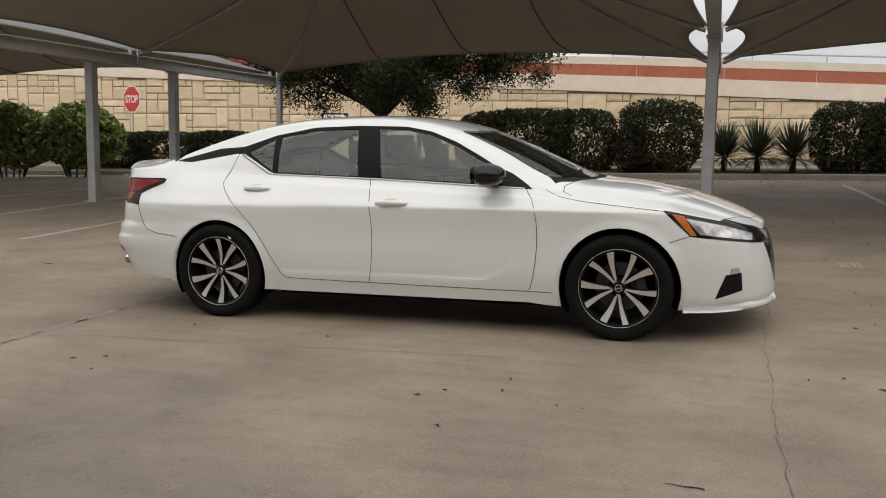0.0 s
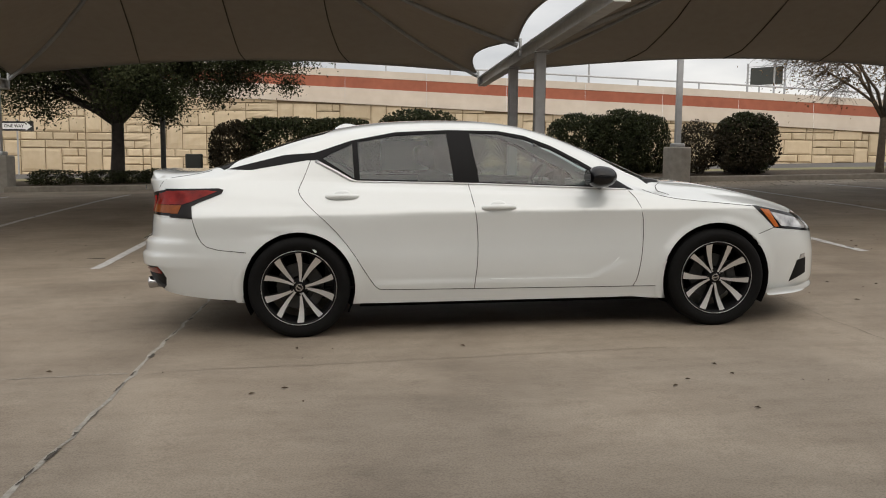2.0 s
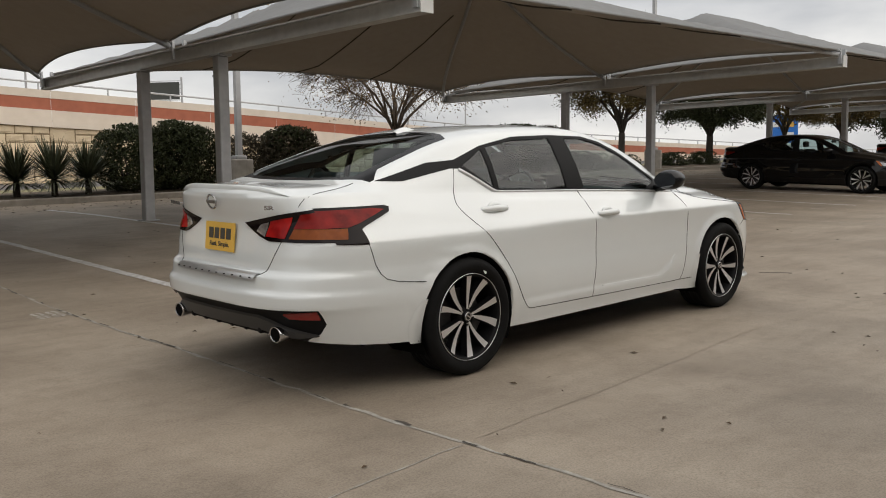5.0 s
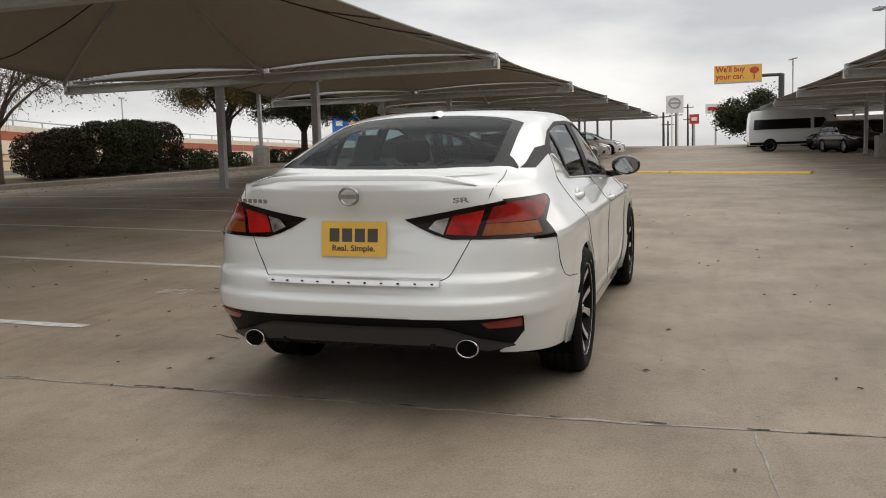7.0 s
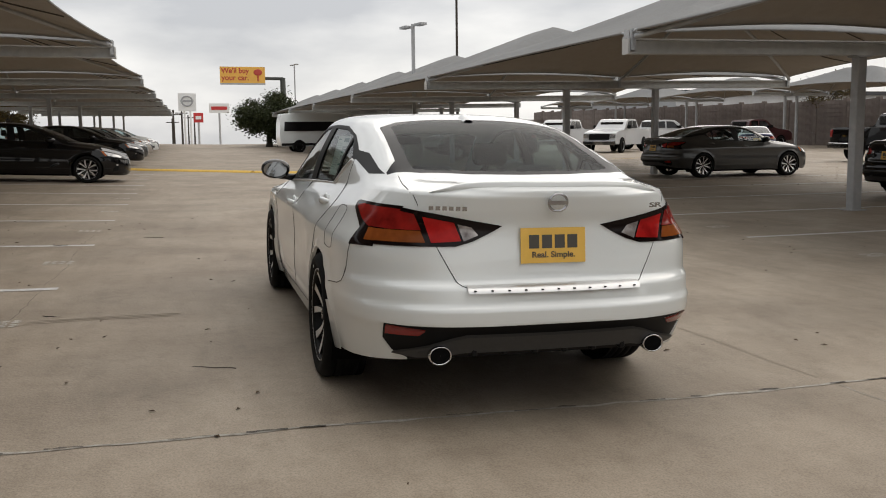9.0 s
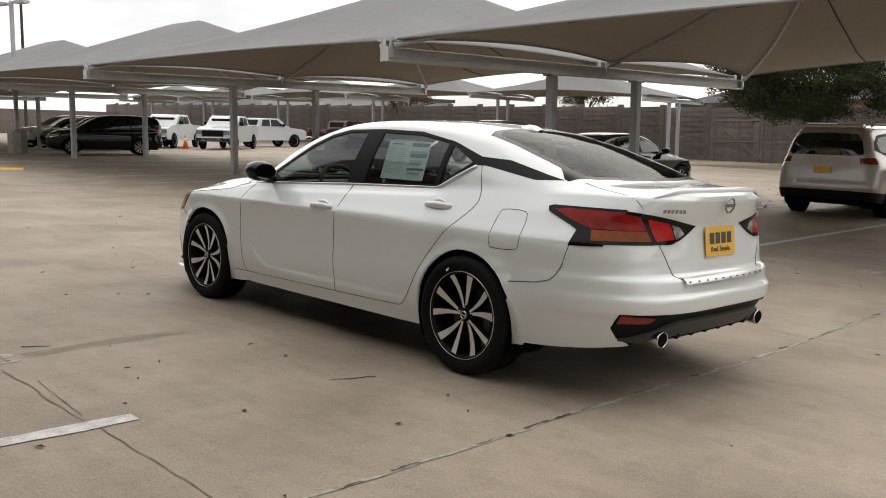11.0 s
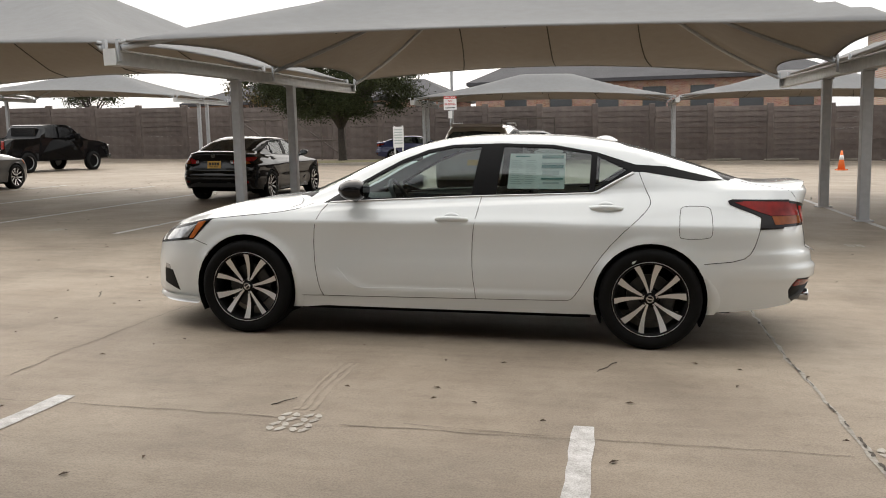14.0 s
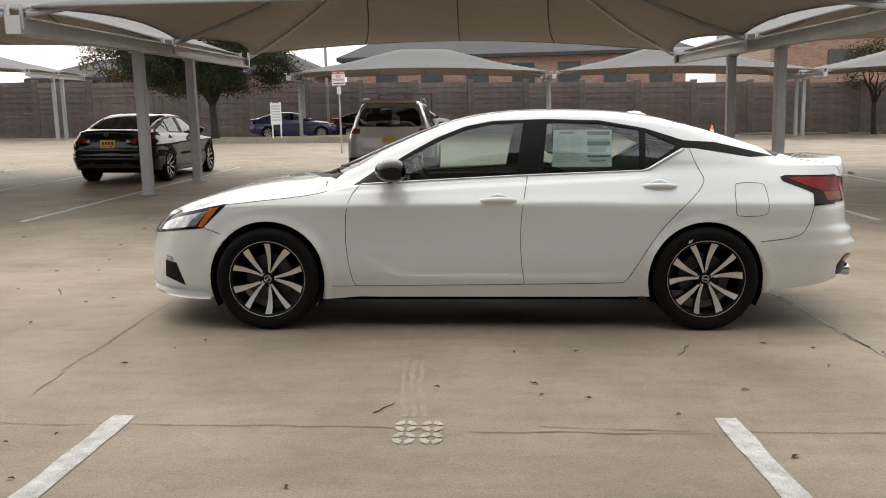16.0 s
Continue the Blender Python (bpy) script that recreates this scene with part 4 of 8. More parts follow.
def seam_points(skin, view, pts, step=0.03, closed=False, span=None):
    """An outline laid onto the skin."""
    i, j, k = Skin.AX[view]
    res = []
    for p in resample(pts, step, closed):
        o, d = Vector((0, 0, 0)), Vector((0, 0, 0))
        o[i], o[j] = p
        o[k] = {"side": 2.0, "top": 3.0, "end": -4.0 if span == "back" else 4.0}[view]
        d[k] = -1 if o[k] > 0 else 1
        hit, n, _, _ = skin.tree.ray_cast(o, d)
        if hit is not None:
            res.append(hit)
    return res


def wheel(parent, spec, detail=True, name="wheel"):
    """An alloy wheel about the y axis, its face towards +y; under an Empty-free part chain: tyre, rim, spokes."""
    R, W = spec["tyre"], 0.115
    bm = bm_new()
    prof = [(0.245, 0.095), (0.262, 0.108), (0.29, 0.118), (0.312, 0.114), (R - 0.010, 0.100), (R - 0.002, 0.088)]
    for k in range(5):
        y0 = 0.080 - k * 0.040
        prof += [(R, y0), (R, y0 - 0.026), (R - 0.007, y0 - 0.030), (R - 0.007, y0 - 0.037)]
    prof = prof[:-2] + [(R - 0.004, -0.095), (0.312, -0.114), (0.27, -0.115), (0.245, -0.095)]
    bm_lathe(bm, prof, 64)
    tyre_bm = bm
    bm = bm_new()
    bm_lathe(bm, [(0.247, 0.098), (0.243, 0.104), (0.234, 0.100), (0.229, 0.085), (0.222, 0.04), (0.215, -0.02), (0.225, -0.095), (0.247, -0.098)], 64)
    rim = part("wheel", bm, M_TRIM, parent, "gloss black alloy wheel with machined spokes", smooth=True)
    part("tyre", tyre_bm, M_RUBBER, rim, smooth=True)
    bm = bm_new()
    bm_lathe(bm, [(0.2478, 0.1000), (0.2465, 0.1050), (0.2450, 0.1050), (0.2442, 0.1010)], 64)
    part("rim_flange", bm, M_ALLOY, rim, smooth=True)
    # ten spokes: dark bodies with machined faces
    for k in range(10):
        a0 = math.radians(36 * k + 90)
        lean = 0.16 if k % 2 else -0.16
        rows_top, rows_low = [], []
        wide = 0.024 if k % 2 == 0 else 0.0195
        for t in range(6):
            f = t / 5
            r = 0.040 + (0.2405 - 0.040) * f
            a = a0 + lean * (1 - f) * 0.9
            half = 0.0065 + (wide - 0.0065) * f ** 1.1
            y = 0.070 + 0.026 * f ** 1.4 - 0.006 * math.sin(math.pi * f)
            ca, sa = math.cos(a), math.sin(a)
            rows_top.append([(r * ca - s * half * sa, y, r * sa + s * half * ca) for s in (-1, 1)])
            rows_low.append([(r * ca - s * half * 1.25 * sa, y - 0.045, r * sa + s * half * 1.25 * ca) for s in (-1, 1)])
        bm = bm_new()
        bm_grid(bm, [[p[0], q[0], q[1], p[1]] for p, q in ((lo, [(v[0], v[1] - 0.003, v[2]) for v in hi]) for lo, hi in zip(rows_low, rows_top))])
        part("spoke", bm, M_TRIM, rim)
        bm = bm_new()
        bm_grid(bm, rows_top)
        spoke_face = part("spoke_face", bm, M_ALLOY, rim)
    bm = bm_new()
    bm_lathe(bm, [(0.001, 0.083), (0.026, 0.083), (0.030, 0.080), (0.032, 0.07)], 32)
    cap = part("centre_cap", bm, M_GLOSS_BLACK, rim, smooth=True)
    bm = bm_new()
    bm_lathe(bm, [(0.017, 0.0835), (0.0185, 0.0855), (0.0235, 0.0855), (0.025, 0.0835)], 32)
    bm_box(bm, (-0.023, 0.083, -0.004), (0.023, 0.0862, 0.004))
    part("cap_ring", bm, M_CHROME, rim, smooth=False)
    bm = bm_new()
    bm_lathe(bm, [(0.030, 0.066), (0.044, 0.062), (0.054, 0.050), (0.060, 0.02)], 32)
    for k in range(5):
        a = math.radians(72 * k + 90)
        bm_tube(bm, [(0.050 * math.cos(a), 0.062, 0.050 * math.sin(a)), (0.050 * math.cos(a), 0.076, 0.050 * math.sin(a))], 0.0075, 6)
    part("hub", bm, M_TRIM, rim, smooth=False)
    bm = bm_new()
    bm_lathe(bm, [(0.07, 0.01), (0.155, 0.01), (0.155, -0.014), (0.07, -0.014)], 40)
    part("brake_disc", bm, M_DISC, rim, smooth=False)
    bm = bm_new()
    bm_box(bm, (-0.165, -0.03, -0.07), (-0.095, 0.03, 0.07))
    bm_bevel(bm, 0.012, 2)
    part("brake_caliper", bm, M_DISC, rim)
    return rim

def text_mesh(body, size, depth, material, name, bold=0.0):
    """Lettering in the built-in font as a mesh, centred, reading along +x in the xy plane."""
    cu = bpy.data.curves.new(name, "FONT")
    cu.body, cu.size, cu.extrude, cu.align_x, cu.align_y, cu.offset = body, size, depth, "CENTER", "CENTER", bold
    ob = bpy.data.objects.new(name, cu)
    scene.collection.objects.link(ob)
    me = bpy.data.meshes.new_from_object(ob.evaluated_get(bpy.context.evaluated_depsgraph_get()))
    bpy.data.objects.remove(ob)
    me.name = name
    me.materials.clear()
    me.materials.append(material)
    return me


def sedan(paint, label, m, group="", detail=True, sticker=False):
    """A four-door sedan, front along +x, standing on z = 0."""
    S = SEDAN
    skin = Skin(S, 1.3 if detail else 0.7)
    sh = skin.c["shoulder"]
    A, Z0 = S["axle"], S["tyre"]
    door_r = [(-1.326, 1.162), (-1.364, 1.063), (-1.404, 0.98), (-1.402, 0.95), (-1.36, 0.89), (-1.191, 0.736), (-1.064, 0.578), (-0.96, 0.40), (-0.915, 0.335), (-0.875, 0.308), (-0.258, 0.30), (-0.233, 0.479), (-0.23, 0.653), (-0.243, 0.808), (-0.281, 1.0), (-0.285, 1.10), (-1.0, 1.10), (-1.2, 1.10)]
    door_f = [(-0.277, 1.0), (-0.239, 0.808), (-0.226, 0.653), (-0.229, 0.479), (-0.254, 0.30), (0.835, 0.288), (0.863, 0.335), (0.895, 0.517), (0.899, 0.717), (0.87, 0.864), (0.802, 0.949), (0.5, 1.06), (-0.28, 1.1)]
    f_glass = [(-0.20, 1.005), (-0.255, 1.335), (-0.056, 1.328), (0.126, 1.290), (0.307, 1.218), (0.467, 1.134), (0.60, 1.055), (0.64, 1.028), (0.50, 0.972)]
    r_glass = [(-1.01, 1.285), (-0.75, 1.325), (-0.41, 1.335), (-0.371, 1.012), (-1.00, 1.035)]
    q_glass = [(-1.25, 1.178), (-1.05, 1.272), (-1.037, 1.04)]
    dlo = [(0.851, 0.938), (0.702, 1.035), (0.588, 1.085), (0.467, 1.155), (0.307, 1.240), (0.126, 1.310), (-0.056, 1.345), (-0.40, 1.355), (-0.75, 1.345), (-1.05, 1.292), (-1.30, 1.212), (-1.50, 1.20), (-1.88, 1.110), (-1.72, 1.104), (-1.35, 1.164), (-1.28, 1.162), (-1.03, 1.020), (-0.37, 0.998), (-0.20, 0.992), (0.5, 0.957)]
    glass_b = [(-1.12, -0.05), (-1.13, 0.2), (-1.17, 0.42), (-1.24, 0.535), (-1.5, 0.552), (-1.8, 0.575), (-1.875, 0.635), (-1.905, 0.637), (-1.945, 0.585), (-1.99, 0.5), (-2.03, 0.25), (-2.04, -0.05)]
    glass_b_clear = [(-1.155, -0.05), (-1.165, 0.2), (-1.20, 0.38), (-1.265, 0.475), (-1.5, 0.492), (-1.8, 0.512), (-1.915, 0.515), (-1.955, 0.44), (-1.985, 0.25), (-1.995, -0.05)]
    glass_w = [(0.37, -0.05), (0.35, 0.3), (0.29, 0.48), (0.32, 0.55), (0.6, 0.595), (0.93, 0.65), (1.03, 0.55), (1.13, 0.3), (1.17, -0.05)]
    cowl = [(1.17, -0.05), (1.13, 0.3), (1.03, 0.55), (0.93, 0.65), (0.98, 0.69), (1.09, 0.6), (1.19, 0.3), (1.225, -0.05)]
    hood = [(1.225, -0.05), (1.19, 0.3), (1.09, 0.6), (1.02, 0.72), (1.04, 1.0), (1.9, 1.0), (2.02, 0.68), (2.17, 0.4), (2.22, 0.2), (2.235, -0.05)]
    lid_top = [(-2.045, -0.05), (-2.03, 0.25), (-1.99, 0.52), (-1.99, 0.60), (-2.2, 0.622), (-2.42, 0.612), (-2.6, 0.61), (-2.6, -0.05)]
    lid_end = [(-0.05, 1.2), (0.612, 1.2), (0.609, 1.036), (0.575, 0.93), (0.533, 0.825), (0.455, 0.68), (0.438, 0.655), (0.40, 0.640), (-0.05, 0.632)]
    lamp_end = [(0.95, 0.815), (0.95, 0.985), (0.707, 0.988), (0.543, 0.962), (0.40, 0.935), (0.236, 0.905), (0.30, 0.87), (0.37, 0.838), (0.445, 0.817)]
    lamp_gap = [(0.605, 1.0), (0.59, 1.0), (0.543, 0.80), (0.558, 0.80)]
    lamp_red_o = [(0.95, 0.965), (0.71, 0.972), (0.61, 0.955), (0.585, 0.885), (0.95, 0.878)]
    lamp_amb_o = [(0.95, 0.876), (0.588, 0.882), (0.572, 0.832), (0.95, 0.828)]
    lamp_red_i = [(0.578, 0.945), (0.45, 0.922), (0.42, 0.84), (0.548, 0.832)]
    lamp_clr_i = [(0.435, 0.915), (0.375, 0.90), (0.345, 0.865), (0.41, 0.838)]
    lamp_side = [(-2.6, 0.985), (-1.92, 0.987), (-1.893, 0.978), (-1.905, 0.955), (-2.06, 0.895), (-2.098, 0.876), (-2.087, 0.80), (-2.6, 0.82)]
    lamp_red_s = [(-2.6, 0.968), (-2.0, 0.974), (-1.935, 0.966), (-2.10, 0.903), (-2.16, 0.885), (-2.6, 0.880)]
    lamp_amb_s = [(-2.6, 0.876), (-2.165, 0.880), (-2.185, 0.828), (-2.6, 0.828)]
    black_end = [(-0.05, 0.478), (0.30, 0.478), (0.54, 0.478), (0.75, 0.480), (0.745, 0.40), (0.705, 0.345), (0.64, 0.31), (0.62, 0.1), (-0.05, 0.1)]
    black_side = [(-2.60, 0.50), (-2.40, 0.485), (-2.36, 0.42), (-2.42, 0.34), (-2.60, 0.33)]
    refl = [(0.74, 0.470), (0.585, 0.455), (0.606, 0.432), (0.735, 0.430)]
    insert = [(-0.05, 0.425), (0.40, 0.430), (0.47, 0.412), (0.56, 0.378), (0.70, 0.340), (0.60, 0.325), (0.50, 0.335), (0.40, 0.350), (-0.05, 0.350)]
    head = [(1.666, 0.822), (1.817, 0.806), (2.034, 0.756), (2.20, 0.70), (2.29, 0.655), (2.29, 0.60), (2.151, 0.622), (1.992, 0.646), (1.832, 0.664)]
    head_amb = [(1.72, 0.800), (1.79, 0.788), (1.865, 0.672), (1.835, 0.670)]
    head_clr = [(1.80, 0.775), (2.03, 0.722), (2.19, 0.665), (2.19, 0.630), (2.0, 0.660), (1.885, 0.676)]
    grille = [(-0.05, 0.685), (0.40, 0.66), (0.52, 0.62), (0.44, 0.45), (0.34, 0.32), (-0.05, 0.31)]
    fog = [(2.045, 0.425), (2.135, 0.438), (2.145, 0.325), (1.985, 0.275), (2.01, 0.34)]
    fog_chip = [(2.075, 0.462), (2.118, 0.470), (2.128, 0.432), (2.066, 0.422)]
    f_bumper = [(1.70, 0.05), (1.71, 0.628), (1.80, 0.672), (2.0, 0.70), (2.6, 0.80), (2.6, 0.05)]
    r_bumper = [(-1.60, 0.05), (-1.72, 0.575), (-1.98, 0.60), (-2.05, 0.66), (-2.10, 0.83), (-2.7, 0.83), (-2.7, 0.05)]
    skirt = [(-1.15, 0.05), (-1.15, 0.30), (1.15, 0.278), (1.15, 0.05)]

    def circle(cx, r):
        return [(cx + r * math.cos(a), Z0 + r * math.sin(a)) for a in (2 * math.pi * k / 44 for k in range(44))]

    arch_f, arch_r = circle(A, S["arch_f"]), circle(-A, S["arch_r"])
    side_low = lambda c, n: c.z < sh(c.x) + 0.002
    top_cap = lambda c, n: c.z >= sh(c.x) - 0.002
    green = lambda c, n: c.z > 0.9 and n.y > 0.28
    surround = lambda c, n: c.z > 0.9 and (n.y > 0.28 or (c.x < -1.5 and n.y > 0.02))
    rear = lambda c, n: c.x < -2.24 and -n.x > n.y * 0.75
    rear_side = lambda c, n: c.x < -1.5 and -n.x <= n.y * 0.75
    any_rear = lambda c, n: c.x < -2.0
    nose = lambda c, n: c.x > 1.6
    side_all = lambda c, n: n.y > 0.1
    cuts = [("side", arch_f, side_low), ("side", arch_r, side_low), ("side", door_r, side_all), ("side", door_f, side_all), ("side", dlo, surround), ("side", f_glass, green), ("side", r_glass, green), ("side", q_glass, green),
            ("top", glass_b, top_cap), ("top", glass_b_clear, top_cap), ("top", glass_w, top_cap), ("top", cowl, top_cap), ("top", hood, top_cap), ("top", lid_top, lambda c, n: top_cap(c, n) and c.x < -1.8), ("end", lid_end, rear), ("end", lamp_end, rear), ("end", lamp_gap, rear),
            ("end", lamp_red_o, rear), ("end", lamp_amb_o, rear), ("end", lamp_red_i, rear), ("end", lamp_clr_i, rear), ("side", lamp_side, rear_side), ("side", lamp_red_s, rear_side), ("side", lamp_amb_s, rear_side),
            ("end", black_end, any_rear), ("end", refl, rear), ("end", insert, rear), ("side", head, nose), ("side", head_amb, nose), ("side", head_clr, nose), ("end", grille, nose), ("side", fog, nose), ("side", fog_chip, nose),
            ("side", f_bumper, side_low), ("side", r_bumper, side_low), ("side", skirt, side_low)]
    if not detail:
        cuts = [c for c in cuts if c[1] not in (lamp_gap, lamp_red_i, lamp_clr_i, refl, insert, fog_chip, lamp_amb_o, lamp_amb_s)]
    for view, pts, test in cuts:
        skin.cut(view, pts, test)
    rules = [("hole", "side", arch_f, side_low), ("hole", "side", arch_r, side_low),
             ("front_window", "side", f_glass, green), ("rear_window", "side", r_glass, green), ("quarter_window", "side", q_glass, green),
             ("back_window", "top", glass_b_clear, top_cap), ("glass_border", "top", glass_b, top_cap), ("window_surround", "side", dlo, surround), ("windscreen", "top", glass_w, top_cap), ("cowl", "top", cowl, top_cap), ("hood", "top", hood, lambda c, n: top_cap(c, n) and c.x > 0.95),
             ("lamp_smoke", "end", lamp_gap, lambda c, n: rear(c, n) and 0.815 < c.z < 0.96),
             ("lamp_red", "end", lamp_red_o, rear), ("lamp_amber", "end", lamp_amb_o, rear), ("lid_red", "end", lamp_red_i, rear), ("lid_clear", "end", lamp_clr_i, rear), ("lamp_smoke", "end", lamp_end, rear),
             ("lamp_red", "side", lamp_red_s, rear_side)] + ([("lamp_amber", "side", lamp_amb_s, rear_side)] if detail else []) + [("lamp_smoke", "side", lamp_side, rear_side),
             ("trunk_lid", "top", lid_top, lambda c, n: top_cap(c, n) and c.x < -1.8), ("trunk_lid", "end", lid_end, rear),
             ("reflector", "end", refl, rear), ("bumper_insert", "end", insert, rear), ("bumper_black", "end", black_end, lambda c, n: rear(c, n)), ("bumper_black", "side", black_side, rear_side),
             ("head_amber", "side", head_amb, nose), ("head_clear", "side", head_clr, nose), ("head_smoke", "side", head, nose), ("grille", "end", grille, nose), ("fog_vent", "side", fog, nose), ("fog_lamp", "side", fog_chip, nose),
             ("rear_door", "side", door_r, side_all), ("front_door", "side", door_f, side_all), ("side_skirt", "side", skirt, side_low), ("front_bumper", "side", f_bumper, side_low), ("rear_bumper", "side", r_bumper, side_low),
             ("roof", "top", None, lambda c, n: c.z > 1.0 and top_cap(c, n) and c.x > -1.98), ("quarter_panel", "side", None, lambda c, n: c.x < -0.5), ("fender", "side", None, None)]
    groups = skin.share(rules)
    car = thing("car", label, "car", None, group)
    both = (1, -1)
    for name, material, lbl in (("roof", paint, ""), ("hood", paint, ""), ("front_bumper", paint, ""), ("rear_bumper", paint, ""), ("trunk_lid", paint, "")):
        if name in groups:
            ob = skin_part(name, skin.piece(groups[name], both, 0, 0.02), material, car, lbl)
            if name == "trunk_lid":
                lid = ob
            if name == "rear_bumper":
                rb = ob
            if name == "front_bumper":
                fb = ob
    doors = {}
    for s, side in ((1, "left"), (-1, "right")):
        for name in ("front_door", "rear_door", "fender", "quarter_panel", "side_skirt"):
            ob = skin_part(name, skin.piece(groups[name], (s,), 0, 0.018), paint, car)
            doors[name, s] = ob
        skin_part("window_surround", skin.piece(groups["window_surround"], (s,), 0.002, 0.02), M_TRIM, car, "satin black window surround")
        skin_part("window", skin.piece(groups["front_window"], (s,), -0.004), M_GLASS, doors["front_door", s], "tinted front door glass")
        skin_part("window", skin.piece(groups["rear_window"], (s,), -0.004), M_GLASS, doors["rear_door", s], "tinted rear door glass")
        skin_part("quarter_window", skin.piece(groups["quarter_window"], (s,), -0.004), M_GLASS, car, "small tinted quarter glass")
        lamp = skin_part("tail_lamp", skin.piece(groups["lamp_smoke"], (s,), 0.006, 0.02), M_SMOKE, car, "smoked wrap-round tail lamp")
        skin_part("lens", skin.piece(groups["lamp_red"], (s,), 0.009, 0.004), M_RED_OUTER, lamp, "dark red lens")
        if "lamp_amber" in groups:
            skin_part("lens", skin.piece(groups["lamp_amber"], (s,), 0.009, 0.004), M_TAIL_AMBER, lamp, "amber lens")
        if "lid_red" in groups:
            skin_part("lens", skin.piece(groups["lid_red"], (s,), 0.009, 0.004), M_RED_BRIGHT, lamp, "red lens")
            skin_part("lens", skin.piece(groups["lid_clear"], (s,), 0.009, 0.004), M_REVERSE_LENS, lamp, "clear reversing lens")
        hl = skin_part("headlamp", skin.piece(groups["head_smoke"], (s,), 0.003, 0.02), M_GLOSS_BLACK, car, "dark headlamp housing")
        skin_part("lens", skin.piece(groups["head_clear"], (s,), 0.006, 0.004), M_CLEAR_LENS, hl, "clear headlamp lens")
        skin_part("lens", skin.piece(groups["head_amber"], (s,), 0.006, 0.004), M_AMBER, hl, "amber side lens")
        skin_part("fog_vent", skin.piece(groups["fog_vent"], (s,), 0.002, 0.01), M_TRIM, fb, "black fog vent")
        if "fog_lamp" in groups:
            skin_part("fog_lamp", skin.piece(groups["fog_lamp"], (s,), 0.003, 0.01), M_CLEAR_LENS, fb, "clear fog lamp")
        if "reflector" in groups:
            skin_part("reflector", skin.piece(groups["reflector"], (s,), 0.005, 0.01), M_RED_LENS, rb, "red bumper reflector")
    skin_part("bumper_black", skin.piece(groups["bumper_black"], both, -0.006, 0.01), M_TRIM, rb, "black lower bumper")
    if "bumper_insert" in groups:
        skin_part("bumper_insert", skin.piece(groups["bumper_insert"], both, 0.012, 0.03), M_DIFFUSER, rb, "dark grey diffuser strip")
    skin_part("grille", skin.piece(groups["grille"], both, -0.004, 0.01), M_GLOSS_BLACK, fb, "gloss black grille")
    skin_part("cowl", skin.piece(groups["cowl"], both, -0.006), M_TRIM, car, "black cowl panel")
    skin_part("windscreen", skin.piece(groups["windscreen"], both, -0.003), M_GLASS, car, "clear windscreen")
    skin_part("back_window", skin.piece(groups["back_window"], both, -0.003), M_GLASS_DARK if not detail else M_GLASS_BACK, car, "tinted back window")
    skin_part("glass_border", skin.piece(groups["glass_border"], both, -0.0025), M_GLASS_BORDER, car, "black printed border of the back window")

    # panel gaps
    gaps = [("side", door_r[:9], False, None), ("side", [(-0.915, 0.335), (-0.895, 0.316), (-0.87, 0.308), (-0.258, 0.30), (0.835, 0.288)], False, None), ("side", door_f[:5], False, None), ("side", door_f[5:11], False, None), ("side", [(0.836, 0.288), (0.9, 0.286), (1.02, 0.285)], False, None), ("side", [(1.71, 0.628), (1.832, 0.668)], False, None), ("side", [(-1.745, 0.575), (-1.98, 0.60), (-2.05, 0.66), (-2.09, 0.80)], False, None),
            ("end", lid_end[2:-1] + [(0.0, 0.632)], False, "back"), ("top", [(-1.99, 0.60), (-2.2, 0.622), (-2.42, 0.612)], False, None), ("top", [(1.09, 0.62), (1.02, 0.72), (1.10, 0.80)], False, None), ("side", [(0.93, 0.935), (1.0, 0.905), (1.10, 0.882), (1.21, 0.866), (1.45, 0.842), (1.68, 0.817)], False, None),
            ("top", [(2.02, 0.68), (2.17, 0.4), (2.22, 0.2), (2.235, 0.0)], False, None)]
    if detail:
        for view, pts, closed, span in gaps:
            p3 = seam_points(skin, view, smooth_poly(pts, 1, False), 0.03, closed, span)
            if view == "top":
                p3 = [p for p in p3 if p.x > 0 or p.z > 0.98]
            for s in both:
                bm = bm_new()
                bm_tube(bm, [(p.x, p.y * s, p.z) for p in p3], 0.0023, 5)
                part("panel_gap", bm, M_GAP, car)
        fuel = smooth_poly([(-1.585, 0.76), (-1.59, 0.92), (-1.61, 0.945), (-1.76, 0.945), (-1.79, 0.92), (-1.795, 0.775), (-1.775, 0.74), (-1.60, 0.735)], 1)
        p3 = seam_points(skin, "side", fuel, 0.02, True)
        bm = bm_new()
        bm_tube(bm, [tuple(p) for p in p3], 0.0019, 5, caps=False)
        part("fuel_flap_gap", bm, M_GAP, doors["quarter_panel", 1])
        # bright strip along the window sills
        for s in both:
            p3 = seam_points(skin, "side", [(-1.290, 1.158), (-1.16, 1.088), (-1.06, 1.030), (-1.02, 1.021), (-0.37, 0.999), (-0.2, 0.993), (0.5, 0.959), (0.80, 0.943)], 0.04)
            bm = bm_new()
            bm_tube(bm, [(p.x, (p.y + 0.002) * s, p.z) for p in p3], [0.011 if p.x < -1.05 else 0.0062 for p in p3], 8)
            part("sill_strip", bm, M_SILVER_TRIM, car, "bright satin strip along the window sills", smooth=True)
            p3 = seam_points(skin, "side", [(-0.15, 0.362), (0.25, 0.357), (0.54, 0.352), (0.60, 0.362), (0.66, 0.41), (0.73, 0.49)], 0.03)
